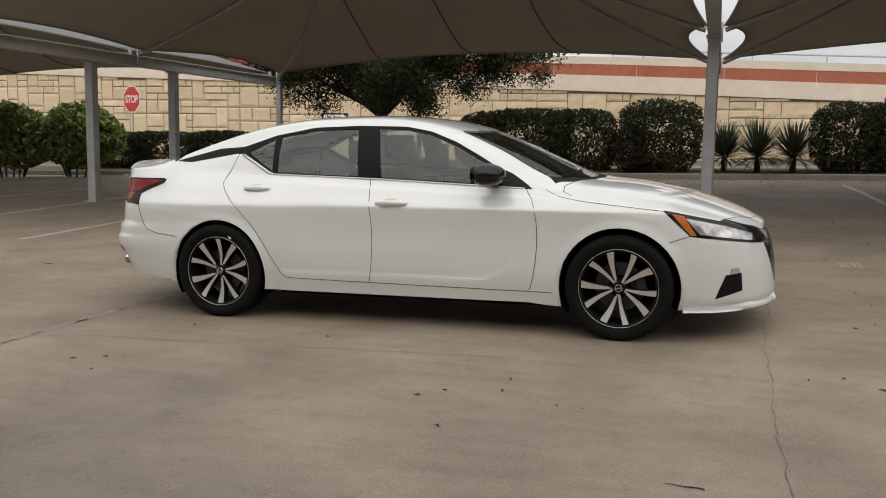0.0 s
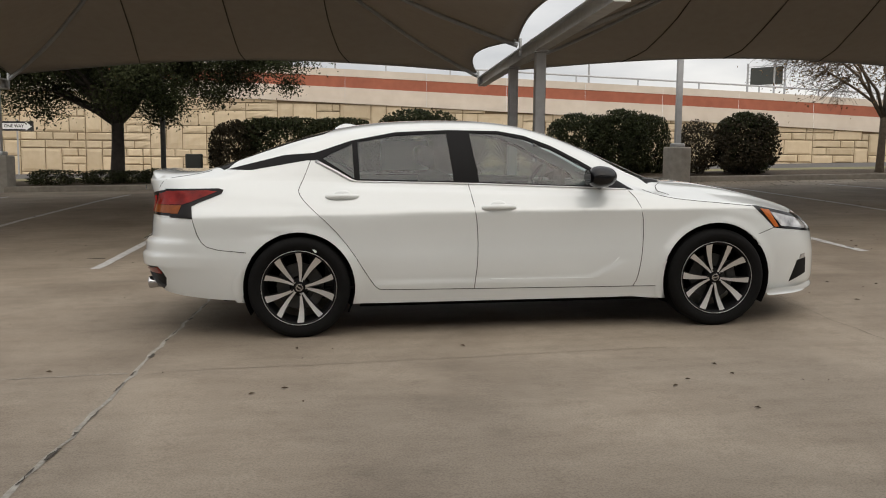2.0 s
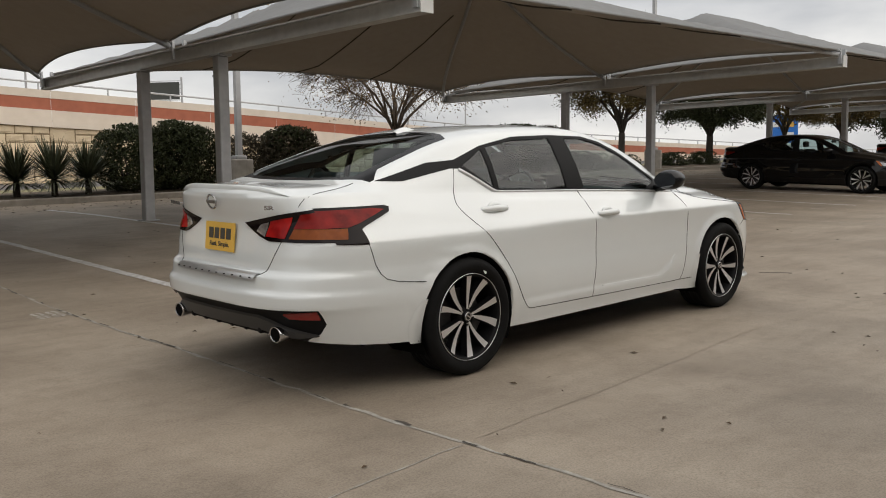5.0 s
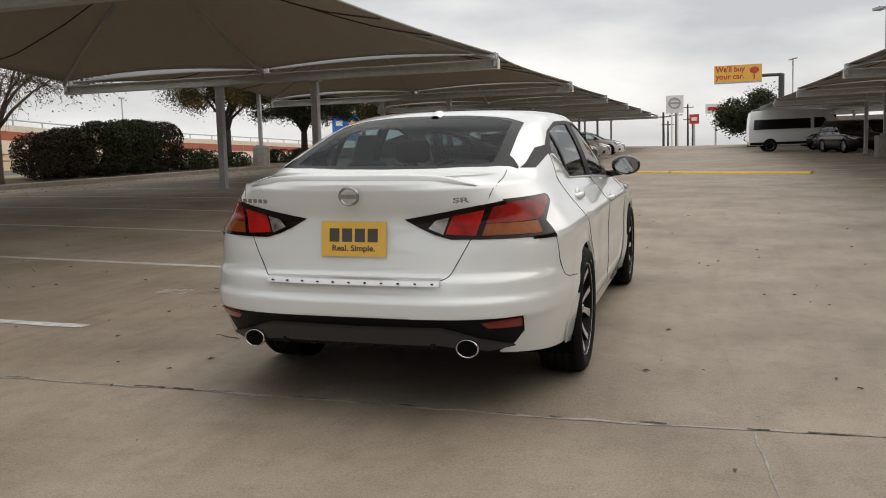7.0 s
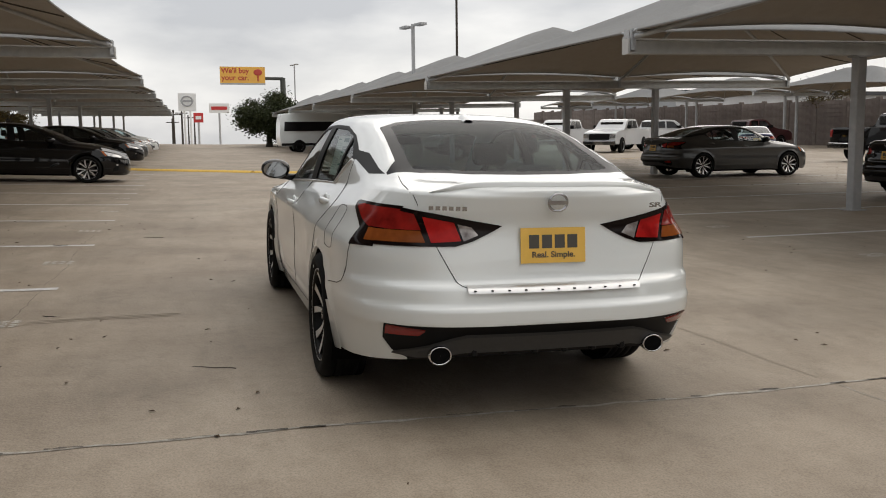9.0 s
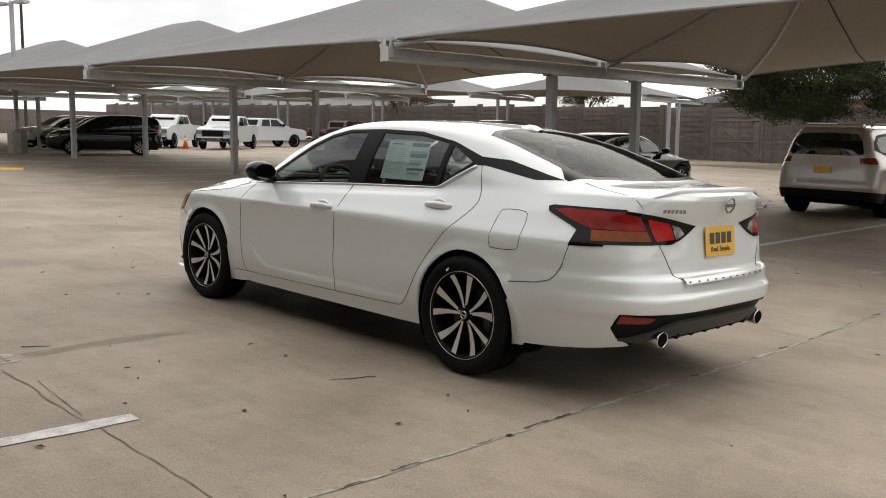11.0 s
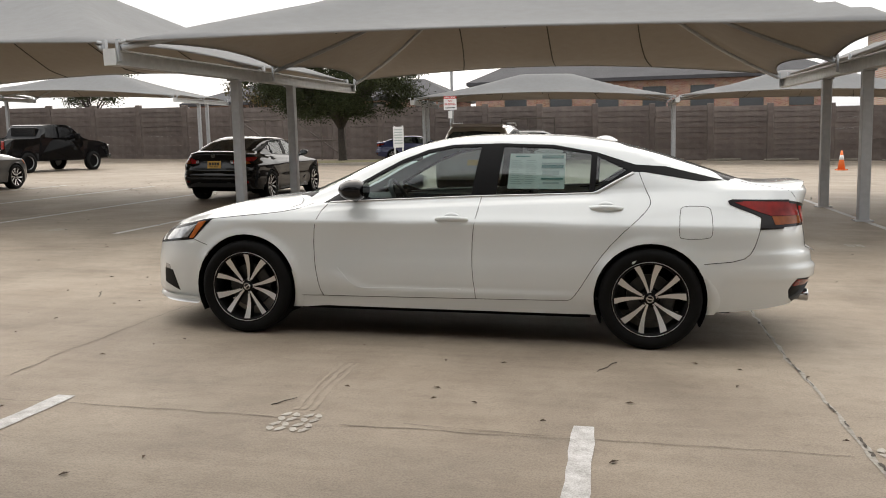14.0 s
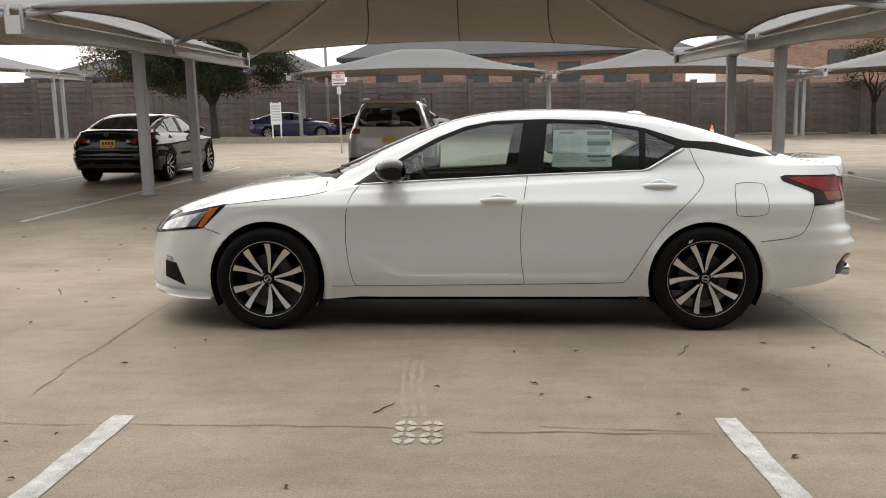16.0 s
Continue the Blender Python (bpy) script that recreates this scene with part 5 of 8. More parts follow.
            for dz, r in ((0.0, 0.005),):
                bm = bm_new()
                bm_tube(bm, [(p.x, (p.y - 0.0035) * s, p.z + dz) for p in p3], r, 6)
                part("door_crease", bm, paint, doors["front_door", s], smooth=True)

    # handles, with their finger cups
    for s in both:
        for key, hx, hz, rise in (("rear_door", -1.115, 0.925, 0.004), ("front_door", -0.085, 0.842, 0.004)):
            y0 = skin.width(hx, hz)
            rows = []
            for k in range(13):
                f = k / 12
                x = hx - 0.115 + 0.23 * f
                out_ = 0.012 + 0.030 * math.sin(math.pi * f) ** 0.45
                hh = 0.010 + 0.008 * math.sin(math.pi * f) ** 0.5
                yy = y0 + out_ - (0.10 * (hz - 0.80))
                z = hz + rise * math.sin(math.pi * f)
                rows.append([(x, s * (yy - 0.016), z - hh), (x, s * (yy - 0.004), z - hh), (x, s * yy, z), (x, s * (yy - 0.006), z + hh), (x, s * (yy - 0.02), z + hh)])
            bm = bm_new()
            bm_grid(bm, rows)
            handle = part("handle", bm, paint, doors[key, s], smooth=True)
            bm = bm_new()
            bmesh.ops.create_uvsphere(bm, u_segments=20, v_segments=10, radius=1, matrix=Matrix.Translation((hx, s * (y0 - 0.012), hz + 0.004)) @ Matrix.Diagonal((0.060, 0.016, 0.040, 1)))
            part("handle_cup", bm, paint, doors[key, s], smooth=True)

    # door mirrors
    for s in both:
        mir = bm_new()
        bmesh.ops.create_uvsphere(mir, u_segments=24, v_segments=14, radius=1)
        for v in mir.verts:
            x, y, z = v.co
            fx = 0.115 * math.copysign(abs(x) ** 0.8, x)
            v.co = Vector((0.585 + fx * (1.0 if x > 0 else 0.75), s * (0.935 + 0.105 * y + 0.02 * (-x)), 1.035 + 0.072 * math.copysign(abs(z) ** 0.85, z) * (1 - 0.15 * max(0, x))))
        body = part("door_mirror", mir, M_GLOSS_BLACK, car, "gloss black door mirror", smooth=True)
        bm = bm_new()
        bm_tube(bm, [(0.62, s * 0.76, 0.965), (0.61, s * 0.84, 0.975), (0.60, s * 0.90, 0.99)], [0.03, 0.024, 0.03], 8)
        part("mirror_arm", bm, M_GLOSS_BLACK, body, smooth=True)
        bm = bm_new()
        bmesh.ops.create_circle(bm, cap_ends=True, segments=24, radius=1, matrix=Matrix.Translation((0.496, s * 0.945, 1.035)) @ Matrix.Rotation(math.pi / 2, 4, "Y") @ Matrix.Diagonal((0.055, 0.085, 1, 1)))
        part("mirror_glass", bm, M_MIRROR, body, "silvered mirror glass")

    # wheel wells and the underside
    for s in both:
        for cx, r in ((A, S["arch_f"]), (-A, S["arch_r"])):
            bm = bm_new()
            rows = [[(cx + rr * math.cos(a), s * y, Z0 + rr * math.sin(a)) for a in (math.pi * (-0.16 + 1.32 * k / 22) for k in range(23))] for y, rr in ((0.885, r - 0.001), (0.86, r - 0.012), (0.60, r + 0.0), (0.52, r - 0.03), (0.52, 0.001))]
            bm_grid(bm, rows)
            part("wheel_well", bm, M_UNDER, car)
    bm = bm_new()
    bm_box(bm, (-1.95, -0.60, 0.21), (2.1, 0.60, 0.285))
    bm_box(bm, (-1.02, -0.70, 0.165), (1.02, 0.70, 0.27))
    part("floor_pan", bm, M_UNDER, car)
    for s in both:
        # black strip added behind the rear wheel for the shadow in the arch gap
        bm = bm_new()
        bm_box(bm, (-A - 0.372, s * 0.80 - 0.07, 0.25), (-A - 0.366, s * 0.80 + 0.06, 0.42))
        part("mud_flap", bm, M_UNDER, car)
        bm = bm_new()
        rows = []
        for k in range(8):
            f = k / 7
            z = 0.46 - 0.26 * f
            x1 = A - math.sqrt(max(0.0, S["arch_f"] ** 2 - (z - Z0) ** 2)) + 0.004
            x0 = x1 - 0.035 - 0.03 * f
            rows.append([(x0, s * (skin.width(x0, z) + 0.002), z), (x1, s * (skin.width(x1, z) + 0.008), z), (x1, s * (skin.width(x1, z) - 0.03), z)])
        bm_grid(bm, rows)
        part("splash_guard", bm, paint, car, smooth=True)
        bm = bm_new()
        rows = []
        for k in range(8):
            f = k / 7
            z = 0.48 - 0.24 * f
            x1 = -A - math.sqrt(max(0.0, S["arch_r"] ** 2 - (z - Z0) ** 2)) + 0.004
            x0 = x1 - 0.03 - 0.05 * math.sin(math.pi * f * 0.8)
            rows.append([(x0, s * (skin.width(x0, z) + 0.002), z), (x1, s * (skin.width(x1, z) + 0.008), z), (x1, s * (skin.width(x1, z) - 0.03), z)])
        bm_grid(bm, rows)
        part("splash_guard", bm, paint, car, smooth=True)

    # wheels
    w0 = wheel(car, S)
    first = True
    for cx in (A, -A):
        for s in both:
            turn = Matrix.Rotation(0.0 if s > 0 else math.pi, 4, "Z") @ Matrix.Rotation(0.3 * cx + 0.2 * s, 4, "Y")
            place = Matrix.Translation((cx, s * S["track"], Z0)) @ turn
            if first:
                w0.matrix_local, first = place, False
                continue
            w = w0.copy()
            scene.collection.objects.link(w)
            w.matrix_local = place
            for o in w0.children:
                c = o.copy()
                scene.collection.objects.link(c)
                c.parent = w

    if detail:
        for s in both:
            bm = bm_new()
            bmesh.ops.create_circle(bm, cap_ends=True, segments=16, radius=1, matrix=Matrix.Translation((-A + 0.108, s * (S["track"] + 0.1125), Z0 + 0.252)) @ Matrix.Rotation(math.pi / 2, 4, "X") @ Matrix.Rotation(0.5, 4, "Z") @ Matrix.Diagonal((0.010, 0.022, 1, 1)))
            part("tyre_sticker", bm, M_PAPER, car, "small white sticker on the tyre")

    # cabin
    for x, y in ((-0.05, 0.36), (-0.05, -0.36), (-1.02, 0.30), (-1.02, -0.30)):
        bm = bm_new()
        wseat = 0.25 if x > -0.5 else 0.28
        bm_box(bm, (x - 0.22, y - wseat, 0.42), (x + 0.30, y + wseat, 0.60))
        bm_box(bm, (x - 0.36, y - wseat, 0.50), (x - 0.16, y + wseat, 1.06), Matrix.Translation((x - 0.26, 0, 0.5)) @ Matrix.Rotation(-0.28, 4, "Y") @ Matrix.Translation((-x + 0.26, 0, -0.5)))
        bm_bevel(bm, 0.05, 3)
        seat = part("seat", bm, M_SEAT, car, "dark cloth seat", smooth=True)
        bm = bm_new()
        top_ = 1.25 if x > -0.5 else 1.14
        bm_box(bm, (x - 0.53, y - 0.12, top_ - 0.15), (x - 0.43, y + 0.12, top_))
        bm_bevel(bm, 0.045, 3)
        part("headrest", bm, M_SEAT, seat, smooth=True)
    bm = bm_new()
    rows = [[(x, y, z - 0.02 * (y / 0.7) ** 2) for y in np.linspace(-0.70, 0.70, 9)] for x, z in ((0.62, 0.55), (0.52, 0.80), (0.55, 0.92), (0.70, 0.97), (0.95, 0.955), (1.1, 0.93))]
    bm_grid(bm, rows)
    part("dashboard", bm, M_CABIN, car, smooth=True)
    bm = bm_new()
    bm_box(bm, (0.50, -0.13, 0.93), (0.53, 0.13, 1.06))
    part("screen", bm, M_GLOSS_BLACK, car)
    bm = bm_new()
    ring = [(0.185 * math.cos(a), 0.185 * math.sin(a), 0) for a in (2 * math.pi * k / 28 for k in range(29))]
    bm_tube(bm, ring, 0.016, 8, caps=False)
    bm_box(bm, (-0.17, -0.03, -0.02), (0.17, 0.03, 0.015))
    bm_box(bm, (-0.035, -0.17, -0.02), (0.035, 0.0, 0.012))
    bmesh.ops.transform(bm, matrix=Matrix.Translation((0.38, 0.36, 0.92)) @ Matrix.Rotation(-math.pi / 2, 4, "Z") @ Matrix.Rotation(math.radians(62), 4, "X"), verts=bm.verts[:])
    part("steering_wheel", bm, M_CABIN, car, smooth=True)
    bm = bm_new()
    bm_box(bm, (0.33, -0.115, 1.225), (0.37, 0.115, 1.285))
    bm_bevel(bm, 0.012, 2)
    part("cabin_mirror", bm, M_CABIN, car)
    bm = bm_new()
    bm_grid(bm, [[(x, y, z) for y in (-0.62, -0.3, 0, 0.3, 0.62)] for x, z in ((-1.30, 1.0), (-1.55, 1.03), (-1.95, 1.07))])
    part("parcel_shelf", bm, M_CABIN, car)
    bm = bm_new()
    for s in both:
        bm_box(bm, (-1.25, s * 0.70 - 0.02, 0.30), (0.80, s * 0.70 + 0.02, 0.94))
    bm_box(bm, (-1.25, -0.78, 0.30), (0.8, 0.78, 0.32))
    bm_box(bm, (-1.36, -0.66, 0.30), (-1.33, 0.66, 0.99))
    bm_box(bm, (0.95, -0.68, 0.30), (0.98, 0.68, 0.88))
    part("cabin_lining", bm, M_CABIN, car)

    # tail details
    bm = bm_new()
    rows = []
    for k in range(17):
        y = -0.155 + 0.31 * k / 16
        rows.append([(0.0, y, 0.0), (0.0, y, 0.155)])
    bm_prism(bm, smooth_poly([(-0.155, -0.0785), (0.155, -0.0785), (0.155, 0.0785), (-0.155, 0.0785)], 0), 0, 0.004)
    plate_m = Matrix.Translation((-2.450, 0, 0.8175)) @ Matrix.Rotation(math.radians(6), 4, "Y") @ Matrix(((0, 0, -1, 0), (-1, 0, 0, 0), (0, 1, 0, 0), (0, 0, 0, 1)))
    bmesh.ops.transform(bm, matrix=plate_m, verts=bm.verts[:])
    plate = part("dealer_plate", bm, M_PLATE, car, "yellow dealer plate with black lettering")
    bm = bm_new()
    for k in range(4):
        bm_box(bm, (-0.116 + 0.0613 * k, -0.013, 0.0042), (-0.116 + 0.0613 * k + 0.048, 0.047, 0.0054))
    bmesh.ops.transform(bm, matrix=plate_m, verts=bm.verts[:])
    part("name_bar", bm, M_INK, plate)
    for body, size, dy, bold in (("Real. Simple.", 0.037, -0.042, 0.0008),):
        me = text_mesh(body, size, 0.0004, M_INK, "lettering", bold)
        w = max(v.co.x for v in me.vertices) - min(v.co.x for v in me.vertices)
        me.transform(plate_m @ Matrix.Translation((0, dy, 0.0052)) @ Matrix.Diagonal((0.205 / w, 1, 1, 1)))
        ob = new("lettering", me)
        ob.parent = plate
    badge_m = Matrix.Translation((-2.489, 0, 1.011)) @ Matrix.Rotation(math.radians(-8), 4, "Y") @ Matrix(((0, 0, -1, 0), (-1, 0, 0, 0), (0, 1, 0, 0), (0, 0, 0, 1)))
    bm = bm_new()
    ring = [(0.044 * math.cos(a), 0.038 * math.sin(a), 0.004) for a in (2 * math.pi * k / 36 for k in range(37))]
    bm_tube(bm, ring, 0.0055, 8, caps=False)
    bm_box(bm, (-0.046, -0.0085, 0.003), (0.046, 0.0085, 0.011))
    bmesh.ops.transform(bm, matrix=badge_m, verts=bm.verts[:])
    part("badge", bm, M_BADGE, lid, "plain chrome ring badge", smooth=False)
    if detail:
        for body, y, want in (("SR", -0.50, 0.072),):
            me = text_mesh(body, 0.04, 0.002, M_BADGE, "trim_lettering", 0.001)
            w = max(v.co.x for v in me.vertices) - min(v.co.x for v in me.vertices)
            me.transform(Matrix.Translation((-2.452, y, 0.992)) @ Matrix.Rotation(math.radians(-8), 4, "Y") @ Matrix.Rotation(math.radians(10), 4, "Z") @ Matrix(((0, 0, -1, 0), (-1, 0, 0, 0), (0, 1, 0, 0), (0, 0, 0, 1))) @ Matrix.Diagonal((want / w, 0.75, 1, 1)))
            ob = new("trim_lettering", me)
            ob.parent = lid
            tagged(ob, "chrome SR lettering")
        # the model name, as a plain chrome bar
        for k in range(6):
            bm = bm_new()
            bm_box(bm, (-0.085 + 0.029 * k, -0.009, 0.002), (-0.065 + 0.029 * k, 0.009, 0.005))
            bmesh.ops.transform(bm, matrix=Matrix.Translation((-2.455, 0.49, 0.988)) @ Matrix.Rotation(math.radians(-8), 4, "Y") @ Matrix.Rotation(math.radians(-10), 4, "Z") @ Matrix(((0, 0, -1, 0), (-1, 0, 0, 0), (0, 1, 0, 0), (0, 0, 0, 1))), verts=bm.verts[:])
            part("badge_bar", bm, M_BADGE, lid)
        # scuff plate on the bumper with its row of studs
        bm = bm_new()
        bm_grid(bm, [[(x + 0.022 * (y / 0.41) ** 2, y, z) for y in np.linspace(-0.41, 0.41, 17)] for x, z in ((-2.478, 0.655), (-2.500, 0.652), (-2.524, 0.636), (-2.530, 0.622))])
        sp = part("scuff_plate", bm, M_SILVER_TRIM, rb, "bright satin scuff plate", smooth=True)
        for k in range(11):
            y = -0.38 + 0.076 * k
            bm = bm_new()
            bm_box(bm, (-2.531 + 0.022 * (y / 0.41) ** 2, y - 0.005, 0.631), (-2.521 + 0.022 * (y / 0.41) ** 2, y + 0.005, 0.636))
            part("stud", bm, M_TRIM, rb)
        # spoiler lip along the lid
        bm = bm_new()
        rows = []
        for y in np.linspace(-0.55, 0.55, 31):
            e = abs(y) / 0.55
            x = -2.446 + 0.085 * e ** 3
            h = 0.015 * (1 - e ** 4)
            row = []
            for dx, up in ((0.26, -0.004), (0.17, 0.02), (0.09, 0.32), (0.03, 0.82), (0.0, 1.0), (-0.012, 0.6), (-0.006, -1.6)):
                hit, _, _, _ = skin.tree.ray_cast(Vector((max(x + dx, -2.425 + 0.075 * e ** 2), abs(y), 2.0)), Vector((0, 0, -1)))
                row.append((x + dx, y, (hit.z if hit is not None else 1.08) + h * up - 0.002))
            rows.append(row)
        bm_grid(bm, rows)
        part("spoiler", bm, paint, lid, smooth=True)
        for y in (-0.66, -0.26, 0.26, 0.66):
            bm = bm_new()
            bmesh.ops.create_uvsphere(bm, u_segments=12, v_segments=6, radius=0.011, matrix=Matrix.Translation((-2.512 + 0.13 * (abs(y) / 0.66) ** 3.2, y, 0.520 - 0.02 * (abs(y) < 0.5))))
            part("parking_sensor", bm, M_SILVER_PAINT, rb, smooth=True)
        for y in np.linspace(-0.36, 0.36, 6):
            bm = bm_new()
            bm_box(bm, (-2.452, y - 0.016, 0.326), (-2.36, y + 0.016, 0.368))
            bm_bevel(bm, 0.008, 1)
            part("diffuser_fin", bm, M_TRIM, rb)
        bm = bm_new()
        bm_grid(bm, [[(x, y, z) for y in (-0.60, 0.60)] for x, z in ((-2.40, 0.350), (-2.34, 0.325), (-1.9, 0.285))])
        part("diffuser_floor", bm, M_TRIM, rb)
        for y in (-0.518, 0.518):
            bm = bm_new()
            prof = [(0.030, -0.14), (0.043, -0.03), (0.0465, -0.004), (0.0455, 0.004), (0.0415, 0.006), (0.0375, 0.0), (0.035, -0.08)]
            bm_lathe(bm, prof, 32)
            bmesh.ops.transform(bm, matrix=Matrix.Translation((-2.451, y, 0.342)) @ Matrix.Rotation(math.pi / 2, 4, "Z") @ Matrix.Diagonal((1.15, 1, 0.92, 1)), verts=bm.verts[:])
            part("exhaust_tip", bm, M_CHROME, car, "oval chrome exhaust tip", smooth=True)
            # black disc across the mouth stands in for the shade inside the tip
            bm = bm_new()
            bm_lathe(bm, [(0.001, 0.003), (0.0372, 0.003), (0.0372, -0.12)], 24)
            bmesh.ops.transform(bm, matrix=Matrix.Translation((-2.451, y, 0.342)) @ Matrix.Rotation(math.pi / 2, 4, "Z") @ Matrix.Diagonal((1.15, 1, 0.92, 1)), verts=bm.verts[:])
            part("exhaust_pipe", bm, M_UNDER, car)
        # lower lip of the front bumper
        bm = bm_new()
        rows = []
        for k in range(41):
            f = k / 20 - 1
            x = 1.80 + 0.545 * (1 - abs(f) ** 2.2)
            w = math.copysign(skin.width(min(x, 2.335), 0.24), f) if abs(f) > 0.02 else 0.0
            kx = max(0.0, (x - 1.9) / 0.45) ** 2
            put = lambda o, z: (x + o * kx, w + math.copysign(o * (1 - kx), f), z)
            rows.append([put(-0.03, 0.245), put(0.012, 0.232), put(0.024, 0.215), put(0.012, 0.200), put(-0.06, 0.200)])
        bm_grid(bm, rows)
        part("front_lip", bm, paint, fb, smooth=True)
        # roof fin and wipers
        bm = bm_new()
        rows = []
        for k in range(9):
            f = k / 8
            x = -1.02 - 0.16 * f
            h = 0.03 * math.sin(math.pi * min(1, f * 0.8 + 0.05)) ** 1.2
            zb = skin.c["crown"](x) - 0.004
            rows.append([(x, -0.03, zb), (x, -0.012, zb + h), (x, 0.012, zb + h), (x, 0.03, zb)])
        bm_grid(bm, rows)
        part("roof_fin", bm, paint, car, smooth=True)
        for y0, y1 in ((0.58, 0.02), (0.0, -0.52)):
            bm = bm_new()
            bm_tube(bm, [(1.02 - 0.18 * abs(y0 + (y1 - y0) * k / 6) ** 2 + 0.02, y0 + (y1 - y0) * k / 6, 1.03 - 0.03 * k / 6) for k in range(7)], 0.008, 6)
            part("wiper", bm, M_TRIM, car)
    if sticker:
        # price sheet inside the left rear door glass
        y = 0.655
        bm = bm_new()
        bm_grid(bm, [[(-0.44, y + 0.040, 1.045), (-0.455, y - 0.028, 1.285)], [(-0.83, y + 0.036, 1.045), (-0.835, y - 0.036, 1.285)]])
        sh_ = part("price_sheet", bm, M_PAPER, car, "pale green printed price sheet behind the glass")
        r = random.Random(3)
        strip = lambda u0, u1, v0, v1, mt: part("print_bar", sheet_bar(u0, u1, v0, v1, y), mt, sh_)
        strip(0.10, 0.36, 0.90, 0.93, M_PRINT)
        for u0, u1 in ((0.04, 0.28), (0.30, 0.52)):
            for k in range(13):
                strip(u0, u0 + (u1 - u0) * r.uniform(0.55, 1.0), 0.80 - 0.055 * k, 0.815 - 0.055 * k, M_PRINT_GREY)
        strip(0.58, 0.97, 0.86, 0.95, M_PRINT)
        strip(0.58, 0.97, 0.70, 0.745, M_PRINT_GREY)
        strip(0.58, 0.97, 0.58, 0.68, M_PRINT)
        strip(0.60, 0.90, 0.40, 0.52, M_PRINT_GREY)
        strip(0.58, 0.97, 0.26, 0.31, M_PRINT)
        strip(0.62, 0.9, 0.14, 0.20, M_PRINT_GREY)
    skin.bm.free()
    car.matrix_world = m
    return car


def sheet_bar(u0, u1, v0, v1, y):
    bm = bm_new()
    row = []
    for u in (u0, u1):
        r_ = []
        for v in (v0, v1):
            x = -0.44 - 0.39 * u + (-0.015 + 0.01 * u) * v
            r_.append((x, y + 0.040 - 0.004 * u - 0.068 * v - 0.004 * u * v + 0.003, 1.045 + 0.24 * v))
        row.append(r_)
    bm_grid(bm, row)
    return bm


def on_lot(x, y, heading, lift=0.0):
    """A pose on the lot that follows its slope."""
    e = 0.5
    n = Vector((-(gz(x + e, y) - gz(x - e, y)) / (2 * e), -(gz(x, y + e) - gz(x, y - e)) / (2 * e), 1)).normalized()
    fwd = Vector((math.cos(heading), math.sin(heading), 0))
    side = n.cross(fwd).normalized()
    fwd = side.cross(n)
    return Matrix.Translation((x, y, gz(x, y) + lift)) @ Matrix((fwd, side, n)).transposed().to_4x4()


LOT_TILT = Matrix(((0.99977, -0.00019, -0.02149, 0), (-0.00019, 0.99984, -0.01799, 0), (0.02149, 0.01799, 0.99961, 0), (0, 0, 0, 1)))
hero = sedan(M_WHITE, "pearl white sedan with black alloy wheels parked on concrete", LOT_TILT, sticker=True)

# ---- plants ----
M_LEAF_DARK = mat("hedge_leaf", (0.018, 0.026, 0.010), 0.65, 0, 0.3, 20, per_island=0.45, color2=(0.040, 0.042, 0.018), spec=0.15)
M_LEAF_BROWN = mat("bronze_leaf", (0.026, 0.022, 0.013), 0.65, 0, 0.3, 20, per_island=0.45, color2=(0.050, 0.040, 0.024), spec=0.15)
M_LEAF_GREEN = mat("laurel_leaf", (0.12, 0.18, 0.040), 0.5, 0, 0.3, 20, per_island=0.5, color2=(0.27, 0.32, 0.095), spec=0.3)
M_LEAF_OAK = mat("oak_leaf", (0.022, 0.031, 0.012), 0.65, 0, 0.3, 20, per_island=0.5, color2=(0.050, 0.056, 0.024), spec=0.15)
M_LEAF_OLIVE = mat("browning_leaf", (0.045, 0.045, 0.016), 0.7, 0, 0.3, 20, per_island=0.5, color2=(0.13, 0.085, 0.030), spec=0.15)
M_LEAF_DRY = mat("dry_leaf", (0.16, 0.10, 0.045), 0.8, 0, 0.3, 20, per_island=0.5, color2=(0.22, 0.15, 0.07), spec=0.2)
M_BARK = mat("bark", (0.050, 0.042, 0.035), 0.95, 0, 0.35, 10, 0.8, 24)
M_TWIG = mat("young_bark", (0.115, 0.088, 0.064), 0.95, 0, 0.35, 10, 0.6, 24)
M_AGAVE = mat("yucca_blade", (0.05, 0.065, 0.035), 0.6, 0, 0.25, 12, per_island=0.35, color2=(0.07, 0.07, 0.04))


def leaf(bm, p, size, r):
    d = Vector((r.gauss(0, 1), r.gauss(0, 1), r.gauss(0, 0.8))).normalized()
    s = d.cross(Vector((r.gauss(0, 1), r.gauss(0, 1), r.gauss(0, 1)))).normalized()
    a = p - d * size
    b = p + s * size * 0.42
    c = p + d * size
    e = p - s * size * 0.42
    bm.faces.new([bm.verts.new(q) for q in (a, b, c, e)])


